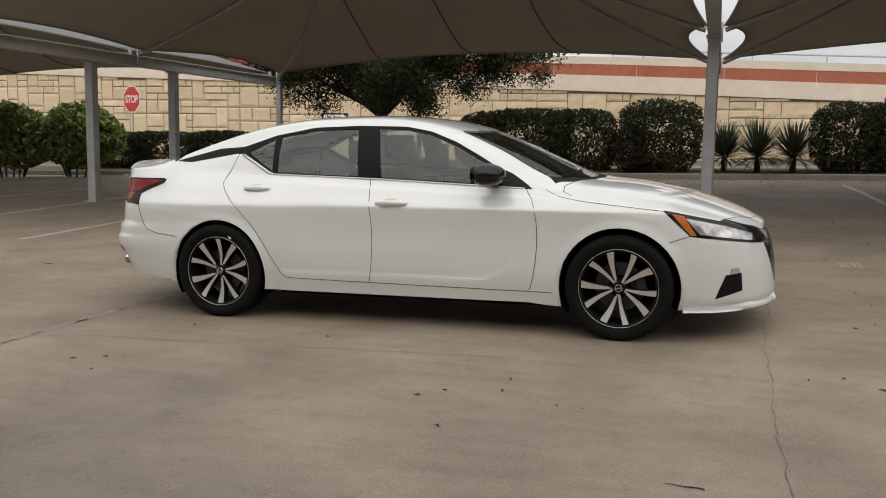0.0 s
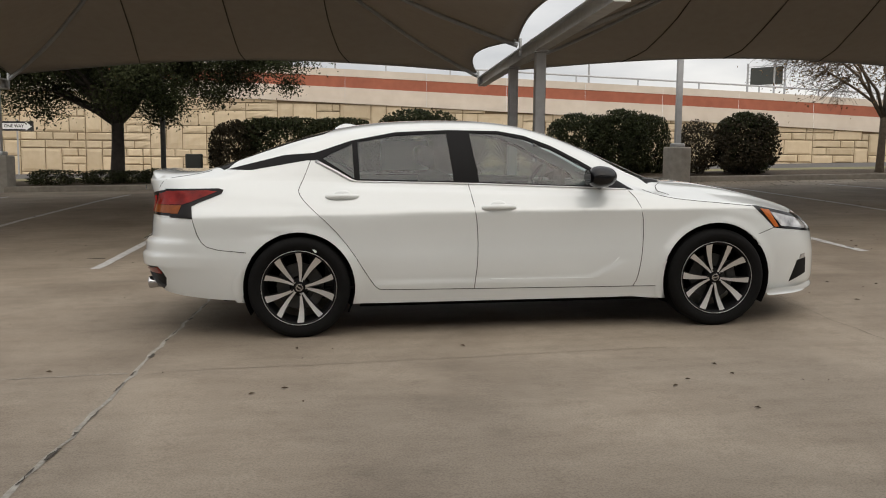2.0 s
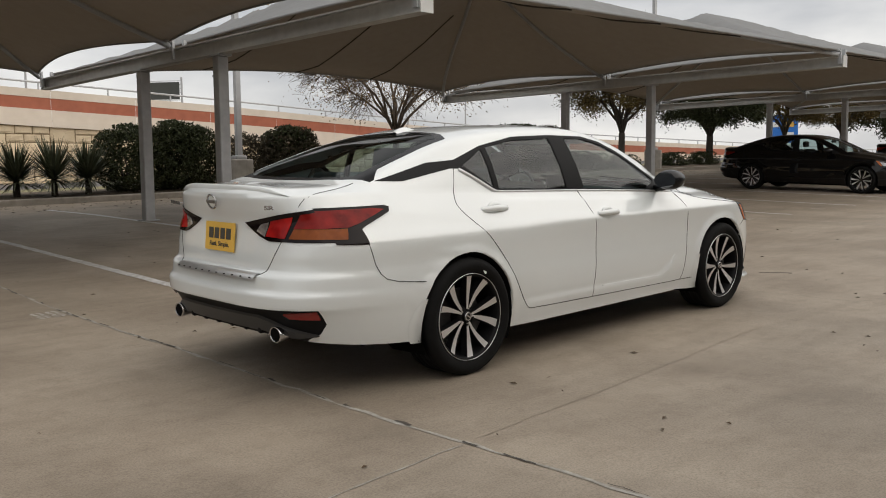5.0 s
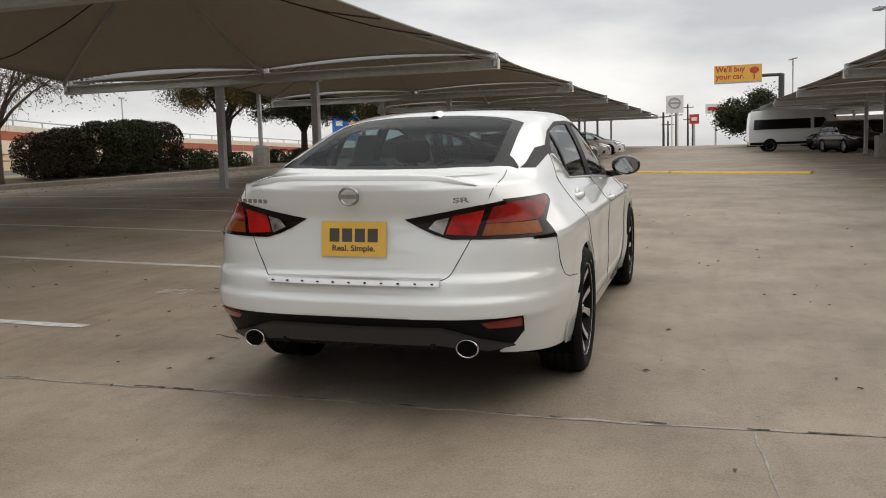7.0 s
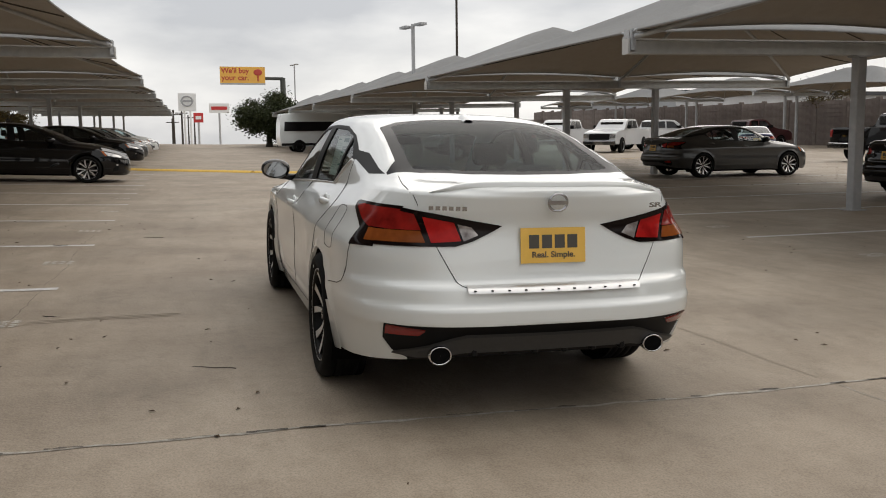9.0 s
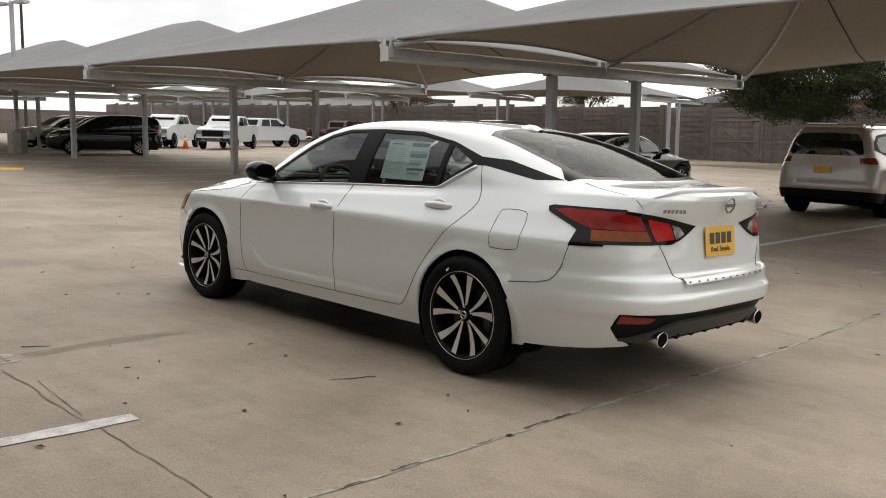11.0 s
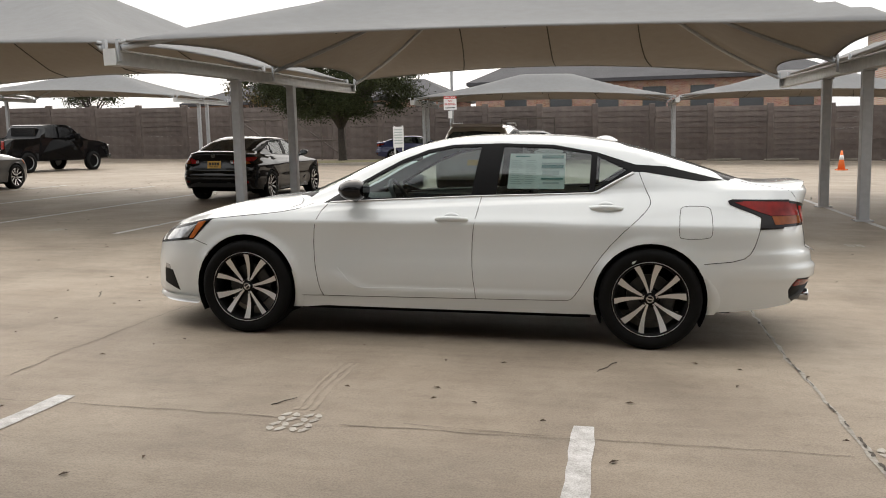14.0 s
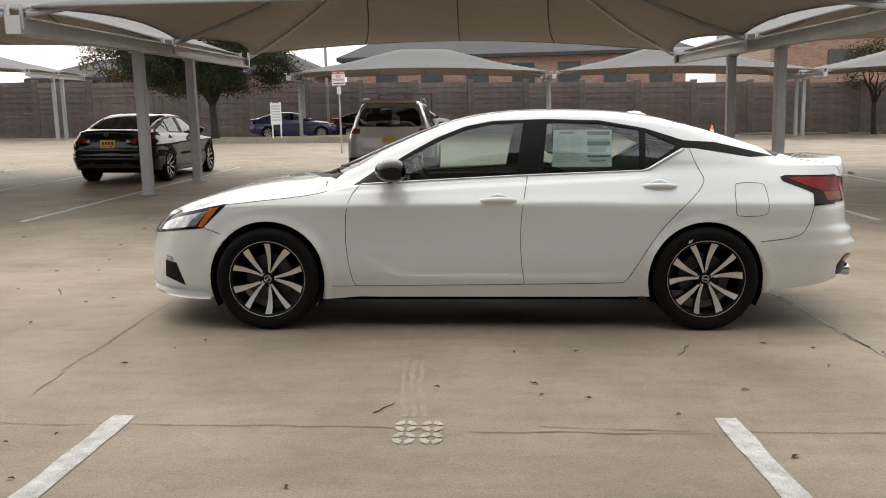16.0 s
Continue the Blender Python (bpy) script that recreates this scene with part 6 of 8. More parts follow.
def shrub_parts(seed, rx, ry, h, n, leaf_size, material, loose=0.0, box=2.6):
    """Stems and a leaf mass on z = 0. box: how square its outline is; loose: share of gaps and stray shoots."""
    r = random.Random(seed)
    stems = bm_new()
    for k in range(9):
        a = r.uniform(0, 6.28)
        x0, y0 = 0.25 * rx * math.cos(a), 0.25 * ry * math.sin(a)
        x1, y1 = rx * r.uniform(0.3, 0.8) * math.cos(a), ry * r.uniform(0.3, 0.8) * math.sin(a)
        bm_tube(stems, [(x0, y0, -0.1), ((x0 + x1) / 2, (y0 + y1) / 2, h * 0.3), (x1, y1, h * 0.62)], [0.028, 0.020, 0.010], 5)
    leaves = bm_new()
    bumps = [(r.uniform(0, 6.28), r.uniform(-0.9, 0.9), r.uniform(0.06, 0.16)) for _ in range(12)]
    made = 0
    while made < n:
        u, v, w = r.uniform(-1, 1), r.uniform(-1, 1), r.uniform(-1, 1)
        d = (abs(u) ** box + abs(v) ** box + abs(w if w > 0 else 0.62 * w) ** box) ** (1 / box)
        a = math.atan2(v, u)
        lim = 1 - loose * 0.16 + sum(g * math.exp(-((math.sin((a - b) / 2)) ** 2 * 9 + (w - c) ** 2 * 6)) for b, c, g in bumps) * (0.35 + loose)
        lim *= 1.0 if w > -0.6 else 1 - (0.08 + 0.28 * loose) * min(1.0, (-0.6 - w) / 0.4)
        if d > lim or d < lim * 0.5:
            continue
        if loose and noise.noise(Vector((u * 2.2 * rx, v * 2.2, w * 2.2 * h))) < -0.28 + 0.12 * (1 - loose):
            continue
        leaf(leaves, Vector((u * rx, v * ry, h * 0.53 + w * h * 0.49)), leaf_size * r.uniform(0.7, 1.3), r)
        made += 1
    return mesh_of("trunk", stems, M_BARK), mesh_of("crown", leaves, material)


SHRUBS = {}


def shrub(kind, x, y, scale, turn, label):
    if kind not in SHRUBS:
        SHRUBS[kind] = shrub_parts(*SHRUB_KINDS[kind])
    t = thing("shrub", label, "shrub", Matrix.Translation((x, y, gz(x, y) + 0.12)) @ Matrix.Rotation(turn, 4, "Z") @ Matrix.Diagonal((*scale, 1)), "shrubs along the kerb")
    for name, me in zip(("trunk", "crown"), SHRUBS[kind]):
        ob = new(name, me)
        ob.parent = t


SHRUB_KINDS = {
    "round": (3, 1.1, 0.9, 1.8, 11000, 0.05, M_LEAF_DARK, 0.25, 2.6),
    "hedge": (4, 1.3, 0.75, 1.45, 11000, 0.05, M_LEAF_DARK, 0.1, 4.0),
    "bronze": (5, 1.0, 0.8, 1.7, 8500, 0.05, M_LEAF_BROWN, 0.6, 2.4),
    "open": (6, 1.0, 0.85, 1.75, 5600, 0.05, M_LEAF_BROWN, 1.0, 2.1),
    "laurel": (7, 1.3, 1.1, 2.2, 6500, 0.10, M_LEAF_GREEN, 1.0, 2.0),
    "low": (8, 0.9, 0.55, 0.5, 2600, 0.04, M_LEAF_DARK, 0.2, 3.0)}
DARK, BRONZE = "dense clipped dark green shrub in the mulch bed", "bronze-leaved open shrub in the mulch bed"
# x, kind, width scale, height scale
for x, kind, sx, sz, y in ((-3.2, "hedge", 1.0, 1.20, 17.7), (-1.7, "hedge", 0.75, 1.18, 17.8), (-4.6, "bronze", 0.7, 1.0, 17.7), (0.45, "round", 1.02, 1.06, 17.6), (-0.2, "open", 0.6, 0.75, 17.4), (5.0, "round", 0.80, 0.98, 17.7), (6.2, "round", 0.75, 1.04, 17.8), (7.1, "hedge", 0.5, 1.2, 18.4),
                             (8.5, "open", 0.65, 0.92, 17.7), (9.9, "open", 1.05, 1.02, 17.5), (9.9, "round", 0.72, 0.98, 17.8), (15.6, "open", 0.7, 0.85, 17.6), (16.6, "bronze", 1.0, 0.95, 17.6), (18.4, "round", 1.0, 1.0, 17.7), (20.2, "hedge", 0.9, 1.3, 17.7), (21.8, "bronze", 0.9, 1.1, 17.7), (23.4, "low", 1.1, 1.7, 17.5), (24.8, "low", 1.1, 1.5, 17.6),
                             (-13.0, "hedge", 0.9, 0.85, 18.1), (-15.2, "hedge", 0.95, 0.85, 18.1), (-17.0, "hedge", 0.9, 0.85, 18.1), (-9.2, "low", 0.8, 0.85, 17.5), (-7.9, "low", 0.65, 0.8, 17.5), (-7.2, "low", 0.5, 0.75, 17.6), (-6.3, "low", 0.8, 0.85, 17.5), (-5.6, "low", 0.5, 0.7, 17.5),
                             (27.0, "low", 1.0, 1.3, 17.6), (31.5, "low", 0.9, 1.4, 17.9), (34.0, "low", 1.0, 1.4, 17.8), (37.5, "low", 0.9, 1.3, 17.8), (39.5, "low", 0.8, 1.2, 17.8), (42.0, "low", 1.0, 1.3, 17.8)):
    shrub(kind, x, y, (sx, 1.0, sz), random.Random(int(x * 10)).uniform(-0.3, 0.3), BRONZE if kind in ("bronze", "open") else ("glossy bright green laurel shrub" if kind == "laurel" else DARK))
for x, y, sx, sz in ((-16.2, 15.2, 0.9, 1.0), (-18.0, 14.6, 1.0, 1.0), (-20.2, 15.2, 1.1, 1.05)):
    shrub("laurel", x, y, (sx, 1.0, sz), x, "glossy bright green laurel shrub by the kerb")


def yucca(x, y, size, seed):
    t = thing("yucca", "spiky dark green yucca clump in the mulch bed", "yucca", Matrix.Translation((x, y, gz(x, y) + 0.12)), "yuccas in the bed")
    r = random.Random(seed)
    bm = bm_new()
    for k in range(300):
        a, e = r.uniform(0, 6.28), r.uniform(-0.25, 1.35)
        ln = size * r.uniform(0.75, 1.0)
        d = Vector((math.cos(a) * math.cos(e), math.sin(a) * math.cos(e), math.sin(e)))
        s = d.cross(Vector((0, 0, 1))).normalized() * 0.022
        base = Vector((0, 0, 0.35 * size))
        q = [base - s * 0.5, base + s * 0.5, base + d * ln * 0.5 + s, base + d * ln * 0.5 - s]
        vs = [bm.verts.new(p) for p in q]
        tip = bm.verts.new(base + d * ln - Vector((0, 0, 0.12 * ln * math.cos(e))))
        bm.faces.new(vs)
        bm.faces.new((vs[3], vs[2], tip))
    tagged(part("blade", bm, M_AGAVE, t), kind="stuff")
    bm = bm_new()
    bm_tube(bm, [(0, 0, -0.1), (0, 0, 0.45 * size)], [0.09, 0.07], 8)
    part("stem", bm, M_BARK, t)


yucca(2.1, 17.5, 1.15, 1)
yucca(2.9, 17.3, 1.25, 2)
yucca(3.75, 17.4, 1.2, 3)


def leaf_mesh(p, size, rng, material):
    """Many small pointed leaves, each one quad turned at random."""
    d = rng.normal(0, 1, p.shape) * (1, 1, 0.8)
    d /= np.linalg.norm(d, axis=1, keepdims=True)
    s = np.cross(d, rng.normal(0, 1, p.shape))
    s /= np.linalg.norm(s, axis=1, keepdims=True)
    verts = np.stack([p - d * size, p + s * size * 0.42, p + d * size, p - s * size * 0.42], 1).reshape(-1, 3)
    me = bpy.data.meshes.new("crown")
    me.from_pydata(verts.tolist(), [], np.arange(len(verts)).reshape(-1, 4).tolist())
    me.materials.append(material)
    return me


def tree(x, y, fork, trunk, crown, clumps, per, leaf_size, material, label, seed, twigs=0, z0=0.12, puff=0.42, low=0.5, bark=None):
    """Tapered trunk, limbs that fork towards leaf clumps, and the clumps of an uneven crown. crown: middle x, z and half sizes x, y, z."""
    r = random.Random(seed)
    t = thing("tree", label, "tree", Matrix.Translation((x, y, gz(x, y) + z0)))
    cx, cz, rx, ry, rz = crown
    wood = bm_new()
    top = Vector((0.04, 0.0, fork))
    bm_tube(wood, [Vector((0, 0, -0.15)), Vector((0, 0, 0.15)), Vector((0.03, 0.01, fork * 0.55)), top], [trunk * 1.5, trunk * 1.08, trunk * 0.92, trunk * 0.85], 10)
    limbs = []
    n_limb = 6 + clumps // 24
    for k in range(n_limb):
        a = 6.283 * k / n_limb + r.uniform(-0.35, 0.35)
        f, h = r.uniform(0.5, 0.85), r.uniform(-0.35, 0.8)
        end = Vector((cx + rx * f * math.cos(a), ry * f * math.sin(a), cz + rz * h * 0.8))
        pts = []
        for i in range(8):
            u = i / 7
            p = top.lerp(end, u)
            p.z = top.z - 0.1 + (end.z - top.z + 0.1) * (u ** 0.72) + 0.06 * r.uniform(-1, 1) * (i > 0)
            p.x += 0.10 * r.uniform(-1, 1) * (i > 0)
            p.y += 0.10 * r.uniform(-1, 1) * (i > 0)
            pts.append(p)
        bm_tube(wood, pts, [trunk * (0.46 - 0.40 * i / 7) for i in range(8)], 7)
        limbs += pts[3:]
    spots, sizes = [], []
    rng = np.random.default_rng(seed)
    made = 0
    while made < clumps:
        u, v, w = r.uniform(-1, 1), r.uniform(-1, 1), r.uniform(-1, 1)
        d = math.sqrt(u * u + v * v + w * w)
        edge = 1.0 + 0.22 * noise.noise(Vector((u * 2.1 + seed, v * 2.1, w * 2.1)))
        if d > edge or d < 0.42 or w < -low - 0.25 * r.random():
            continue
        c = Vector((cx + u * rx, v * ry, cz + w * rz))
        made += 1
        near = min(limbs, key=lambda q: (q - c).length + 0.6 * max(0.0, q.z - c.z))
        mid = near.lerp(c, 0.5) + Vector((r.uniform(-0.1, 0.1), r.uniform(-0.1, 0.1), 0.08))
        bm_tube(wood, [near, mid, c], [trunk * 0.10, trunk * 0.07, 0.006], 5)
        out_ = Vector((u * rx, v * ry, w * rz + 0.25)).normalized()
        for _ in range(twigs):
            dirn = (out_ * r.uniform(0.4, 1.0) + Vector((r.gauss(0, 0.5), r.gauss(0, 0.5), r.gauss(0.1, 0.4)))).normalized()
            s0 = mid.lerp(c, r.random())
            ln = r.uniform(0.4, 1.0)
            tip = s0 + dirn * ln + Vector((0, 0, -0.10 * ln))
            bm_tube(wood, [s0, s0 + dirn * ln * 0.5, tip], [0.008, 0.006, 0.004], 3, caps=False)
            for _ in range(2):
                sd = s0 + dirn * ln * r.uniform(0.3, 0.8)
                bm_tube(wood, [sd, sd + (dirn + Vector((r.gauss(0, 0.7), r.gauss(0, 0.7), r.gauss(0, 0.5)))).normalized() * ln * 0.45], [0.006, 0.004], 3, caps=False)
        size = puff * r.uniform(0.7, 1.35)
        count = int(per * size / puff)
        spots.append(np.array(c) + rng.normal(0, 1, (count, 3)) * (size * 0.6, size * 0.6, size * 0.42))
        sizes.append(leaf_size * rng.uniform(0.7, 1.3, (count, 1)))
    part("trunk", wood, bark or M_BARK, t, smooth=True)
    crown_ob = new("crown", leaf_mesh(np.concatenate(spots), np.concatenate(sizes), rng, material))
    crown_ob.parent = t
    return t


tree(-8.0, 18.9, 1.7, 0.19, (-0.1, 4.15, 5.4, 3.6, 2.4), 300, 800, 0.045, M_LEAF_OAK, "broad live oak with dense dark crown", 5, puff=0.5, low=0.75)
tree(13.7, 17.3, 1.6, 0.11, (0.0, 4.1, 3.7, 2.8, 2.2), 170, 55, 0.045, M_LEAF_DRY, "nearly bare young tree with few dry leaves", 9, twigs=16, puff=0.8, bark=M_TWIG)
tree(28.2, 18.6, 1.6, 0.16, (0.0, 4.2, 3.0, 2.6, 2.3), 140, 420, 0.05, M_LEAF_OLIVE, "slender tree with thin olive-brown crown", 12, twigs=2)
tree(36.3, 18.8, 1.5, 0.19, (0.0, 3.9, 4.0, 3.2, 2.3), 190, 480, 0.06, M_LEAF_OAK, "spreading tree with dark green crown", 14, low=0.7)
tree(45.0, 18.9, 1.5, 0.17, (0.0, 3.8, 3.6, 2.8, 2.2), 130, 300, 0.06, M_LEAF_OLIVE, "thin tree with browning leaves", 15, twigs=2)
tree(53.5, 19.0, 1.5, 0.17, (0.0, 3.8, 3.4, 2.8, 2.1), 110, 250, 0.07, M_LEAF_OLIVE, "thin tree with browning leaves", 16, twigs=2)
tree(62.0, 19.0, 1.5, 0.17, (0.0, 3.6, 3.6, 2.8, 2.2), 90, 150, 0.10, M_LEAF_OAK, "spreading tree with dark green crown", 31, low=0.8)
tree(72.0, 19.5, 1.5, 0.17, (0.0, 3.4, 3.8, 2.8, 2.4), 90, 150, 0.11, M_LEAF_OAK, "spreading tree with dark green crown", 32, low=0.8)
tree(86.0, 18.0, 1.5, 0.2, (0.0, 3.4, 4.6, 3.0, 2.4), 90, 150, 0.12, M_LEAF_OLIVE, "thin tree with browning leaves", 33, low=0.8)
tree(13.0, -37.8, 1.7, 0.20, (0.3, 4.7, 4.9, 3.6, 2.5), 220, 520, 0.06, M_LEAF_OAK, "oak with olive-green crown in a grass island", 21, z0=0.1, puff=0.5, low=0.8)
tree(22.0, -48.5, 2.2, 0.18, (0.0, 4.6, 2.4, 2.2, 1.8), 60, 70, 0.09, M_LEAF_OLIVE, "small browning tree behind the wall", 22, twigs=3)
tree(34.0, -48.0, 2.2, 0.18, (0.0, 4.8, 2.6, 2.4, 2.0), 70, 100, 0.09, M_LEAF_OAK, "small green tree behind the wall", 23)
tree(72.0, -5.2, 1.2, 0.25, (0.0, 2.4, 2.5, 2.5, 1.9), 80, 190, 0.12, M_LEAF_OAK, "rounded dark green tree beyond the aisle", 24, puff=0.55, low=0.9)
tree(-22.5, -43.6, 1.6, 0.14, (0.0, 3.6, 1.8, 1.8, 1.6), 50, 110, 0.06, M_LEAF_OAK, "young green tree before the wall", 27)
tree(52.0, -46.5, 1.8, 0.18, (0.0, 4.0, 2.2, 2.2, 1.6), 50, 70, 0.09, M_LEAF_OLIVE, "small browning tree by the wall", 28, twigs=3)

# fallen leaves on the lot
r_ = random.Random(8)
litter = bm_new()
for k in range(3400):
    if k < 420:
        x, y = r_.uniform(-8, 8), r_.uniform(-7, 9)
    else:
        x, y = r_.uniform(-4, 45), r_.gauss(-15.5, 2.2) if k % 2 else r_.gauss(15.6, 1.2)
    if -2.7 < x < 2.6 and -1.1 < y < 1.1:
        continue
    s = r_.uniform(0.006, 0.019) if k < 420 else r_.uniform(0.012, 0.036)
    a = r_.uniform(0, 6.28)
    g = gz(x, y)
    q = [(x + s * math.cos(a + b) * w, y + s * math.sin(a + b) * w, g + h) for b, w, h in ((0, 1.5, 0.004), (1.3, 0.6, 0.012), (3.1, 1.5, 0.005), (4.6, 0.6, 0.010))]
    litter.faces.new([litter.verts.new(p) for p in q])
solid("leaf_litter", litter, mat("fallen_leaf", (0.07, 0.045, 0.025), 0.9, 0, 0.3, 30, per_island=0.4), "scattered dry brown leaves on the concrete", "leaves", "stuff")
r_ = random.Random(18)
for x, y, ln in ((-1.15, 1.45, 0.26), (0.5, 2.5, 0.16), (3.4, -0.4, 0.3), (5.2, 2.0, 0.25), (-4.0, 3.4, 0.2), (1.9, -3.2, 0.14), (-4.9, -0.9, 0.2), (-4.6, 0.95, 0.22), (4.6, 3.0, 0.2)):
    bm = bm_new()
    a = r_.uniform(0, 6.28)
    bm_tube(bm, [(x + math.cos(a + 0.2 * math.sin(k)) * ln * (k / 6 - 0.5), y + math.sin(a + 0.2 * math.sin(k)) * ln * (k / 6 - 0.5), gz(x, y) + 0.006) for k in range(7)], [0.003, 0.003, 0.003, 0.003, 0.0025, 0.002, 0.0015], 5)
    solid("twig", bm, M_BARK, "thin brown twig lying on the concrete", "twig", group="twigs")

# ---- other vehicles ----
def sedan_twin(source, paint, label, m, group):
    """The same kind of sedan in another colour."""
    t = copy_thing(source, m)
    tagged(t, label, "car", group)
    for o in t.children_recursive:
        if o.type == "MESH" and o.data.materials and o.data.materials[0] == M_BLACK_PAINT:
            key = (o.data.name, paint.name)
            if key not in TWINS:
                me = o.data.copy()
                me.materials[0] = paint
                TWINS[key] = me
            o.data = TWINS[key]
    return t


TWINS = {}
DOWN = math.radians(-90)
far_cars = "cars parked under the canopies"
black_sedan = sedan(M_BLACK_PAINT, "glossy black sedan parked under a canopy", on_lot(7.35, -13.4, DOWN), far_cars, detail=False)
copy_thing(black_sedan, on_lot(18.0, 5.4, DOWN))
copy_thing(black_sedan, on_lot(29.6, 5.6, DOWN))
sedan_twin(black_sedan, M_GREY_PAINT, "dark grey sedan parked under a canopy", on_lot(15.9, -13.3, DOWN + 0.04), far_cars)
sedan_twin(black_sedan, M_GREY_PAINT, "dark grey sedan parked under a canopy", on_lot(35.6, 5.7, DOWN), far_cars)
sedan_twin(black_sedan, M_SILVER_PAINT, "silver sedan parked under a canopy", on_lot(41.4, 5.7, DOWN), far_cars)
sedan_twin(black_sedan, M_WHITE, "white sedan parked under a canopy", on_lot(50.2, 5.7, DOWN), far_cars)
sedan_twin(black_sedan, M_BLUE_PAINT, "navy blue sedan parked by the wall", on_lot(9.6, -41.5, math.radians(186)), far_cars)
copy_thing(black_sedan, on_lot(5.4, -42.6, math.radians(190)))
sedan_twin(black_sedan, M_BLUE_PAINT, "navy blue sedan beyond the aisle", on_lot(30.5, -24.5, math.radians(-30)), far_cars)

SUV = dict(
    bottom=[(-2.32, 0.36), (-2.0, 0.30), (-1.0, 0.24), (1.0, 0.24), (2.0, 0.24), (2.33, 0.32)],
    shoulder=[(-2.32, 1.06), (-1.8, 1.08), (-0.5, 1.06), (0.6, 1.02), (1.0, 0.99), (1.4, 0.97), (1.9, 0.90), (2.2, 0.82), (2.33, 0.76)],
    crown=[(-2.32, 1.09), (-2.28, 1.25), (-2.15, 1.50), (-2.02, 1.62), (-1.8, 1.655), (-0.8, 1.685), (-0.2, 1.675), (0.2, 1.62), (0.6, 1.46), (0.95, 1.25), (1.15, 1.12), (1.3, 1.08), (1.8, 1.02), (2.15, 0.90), (2.33, 0.78)],
    rail_z=[(-2.32, 1.07), (-2.25, 1.22), (-2.1, 1.45), (-1.9, 1.55), (-0.8, 1.61), (-0.1, 1.59), (0.25, 1.50), (0.6, 1.30), (0.95, 1.08), (1.1, 1.02), (1.6, 0.99), (2.1, 0.86), (2.33, 0.77)],
    rail_y=[(-2.32, 0.62), (-1.9, 0.62), (0.1, 0.65), (0.6, 0.70), (0.95, 0.76), (1.6, 0.70), (2.33, 0.6)],
    width=[(0.2, 0.86), (0.4, 0.905), (0.6, 0.92), (0.85, 0.915), (0.98, 0.88), (1.06, 0.84), (1.12, 0.80)],
    front=[(0.2, 2.22), (0.4, 2.31), (0.6, 2.33), (0.75, 2.30), (0.9, 2.12), (1.1, 1.9)],
    back=[(0.2, -2.2), (0.4, -2.30), (0.55, -2.34), (0.7, -2.31), (0.95, -2.28), (1.1, -2.28)],
    n_front=3.0, n_back=4.5, xc_front=1.25, xc_back=-1.5,
    axle=1.352, tyre=0.35, arch_f=0.395, arch_r=0.395, track=0.80)


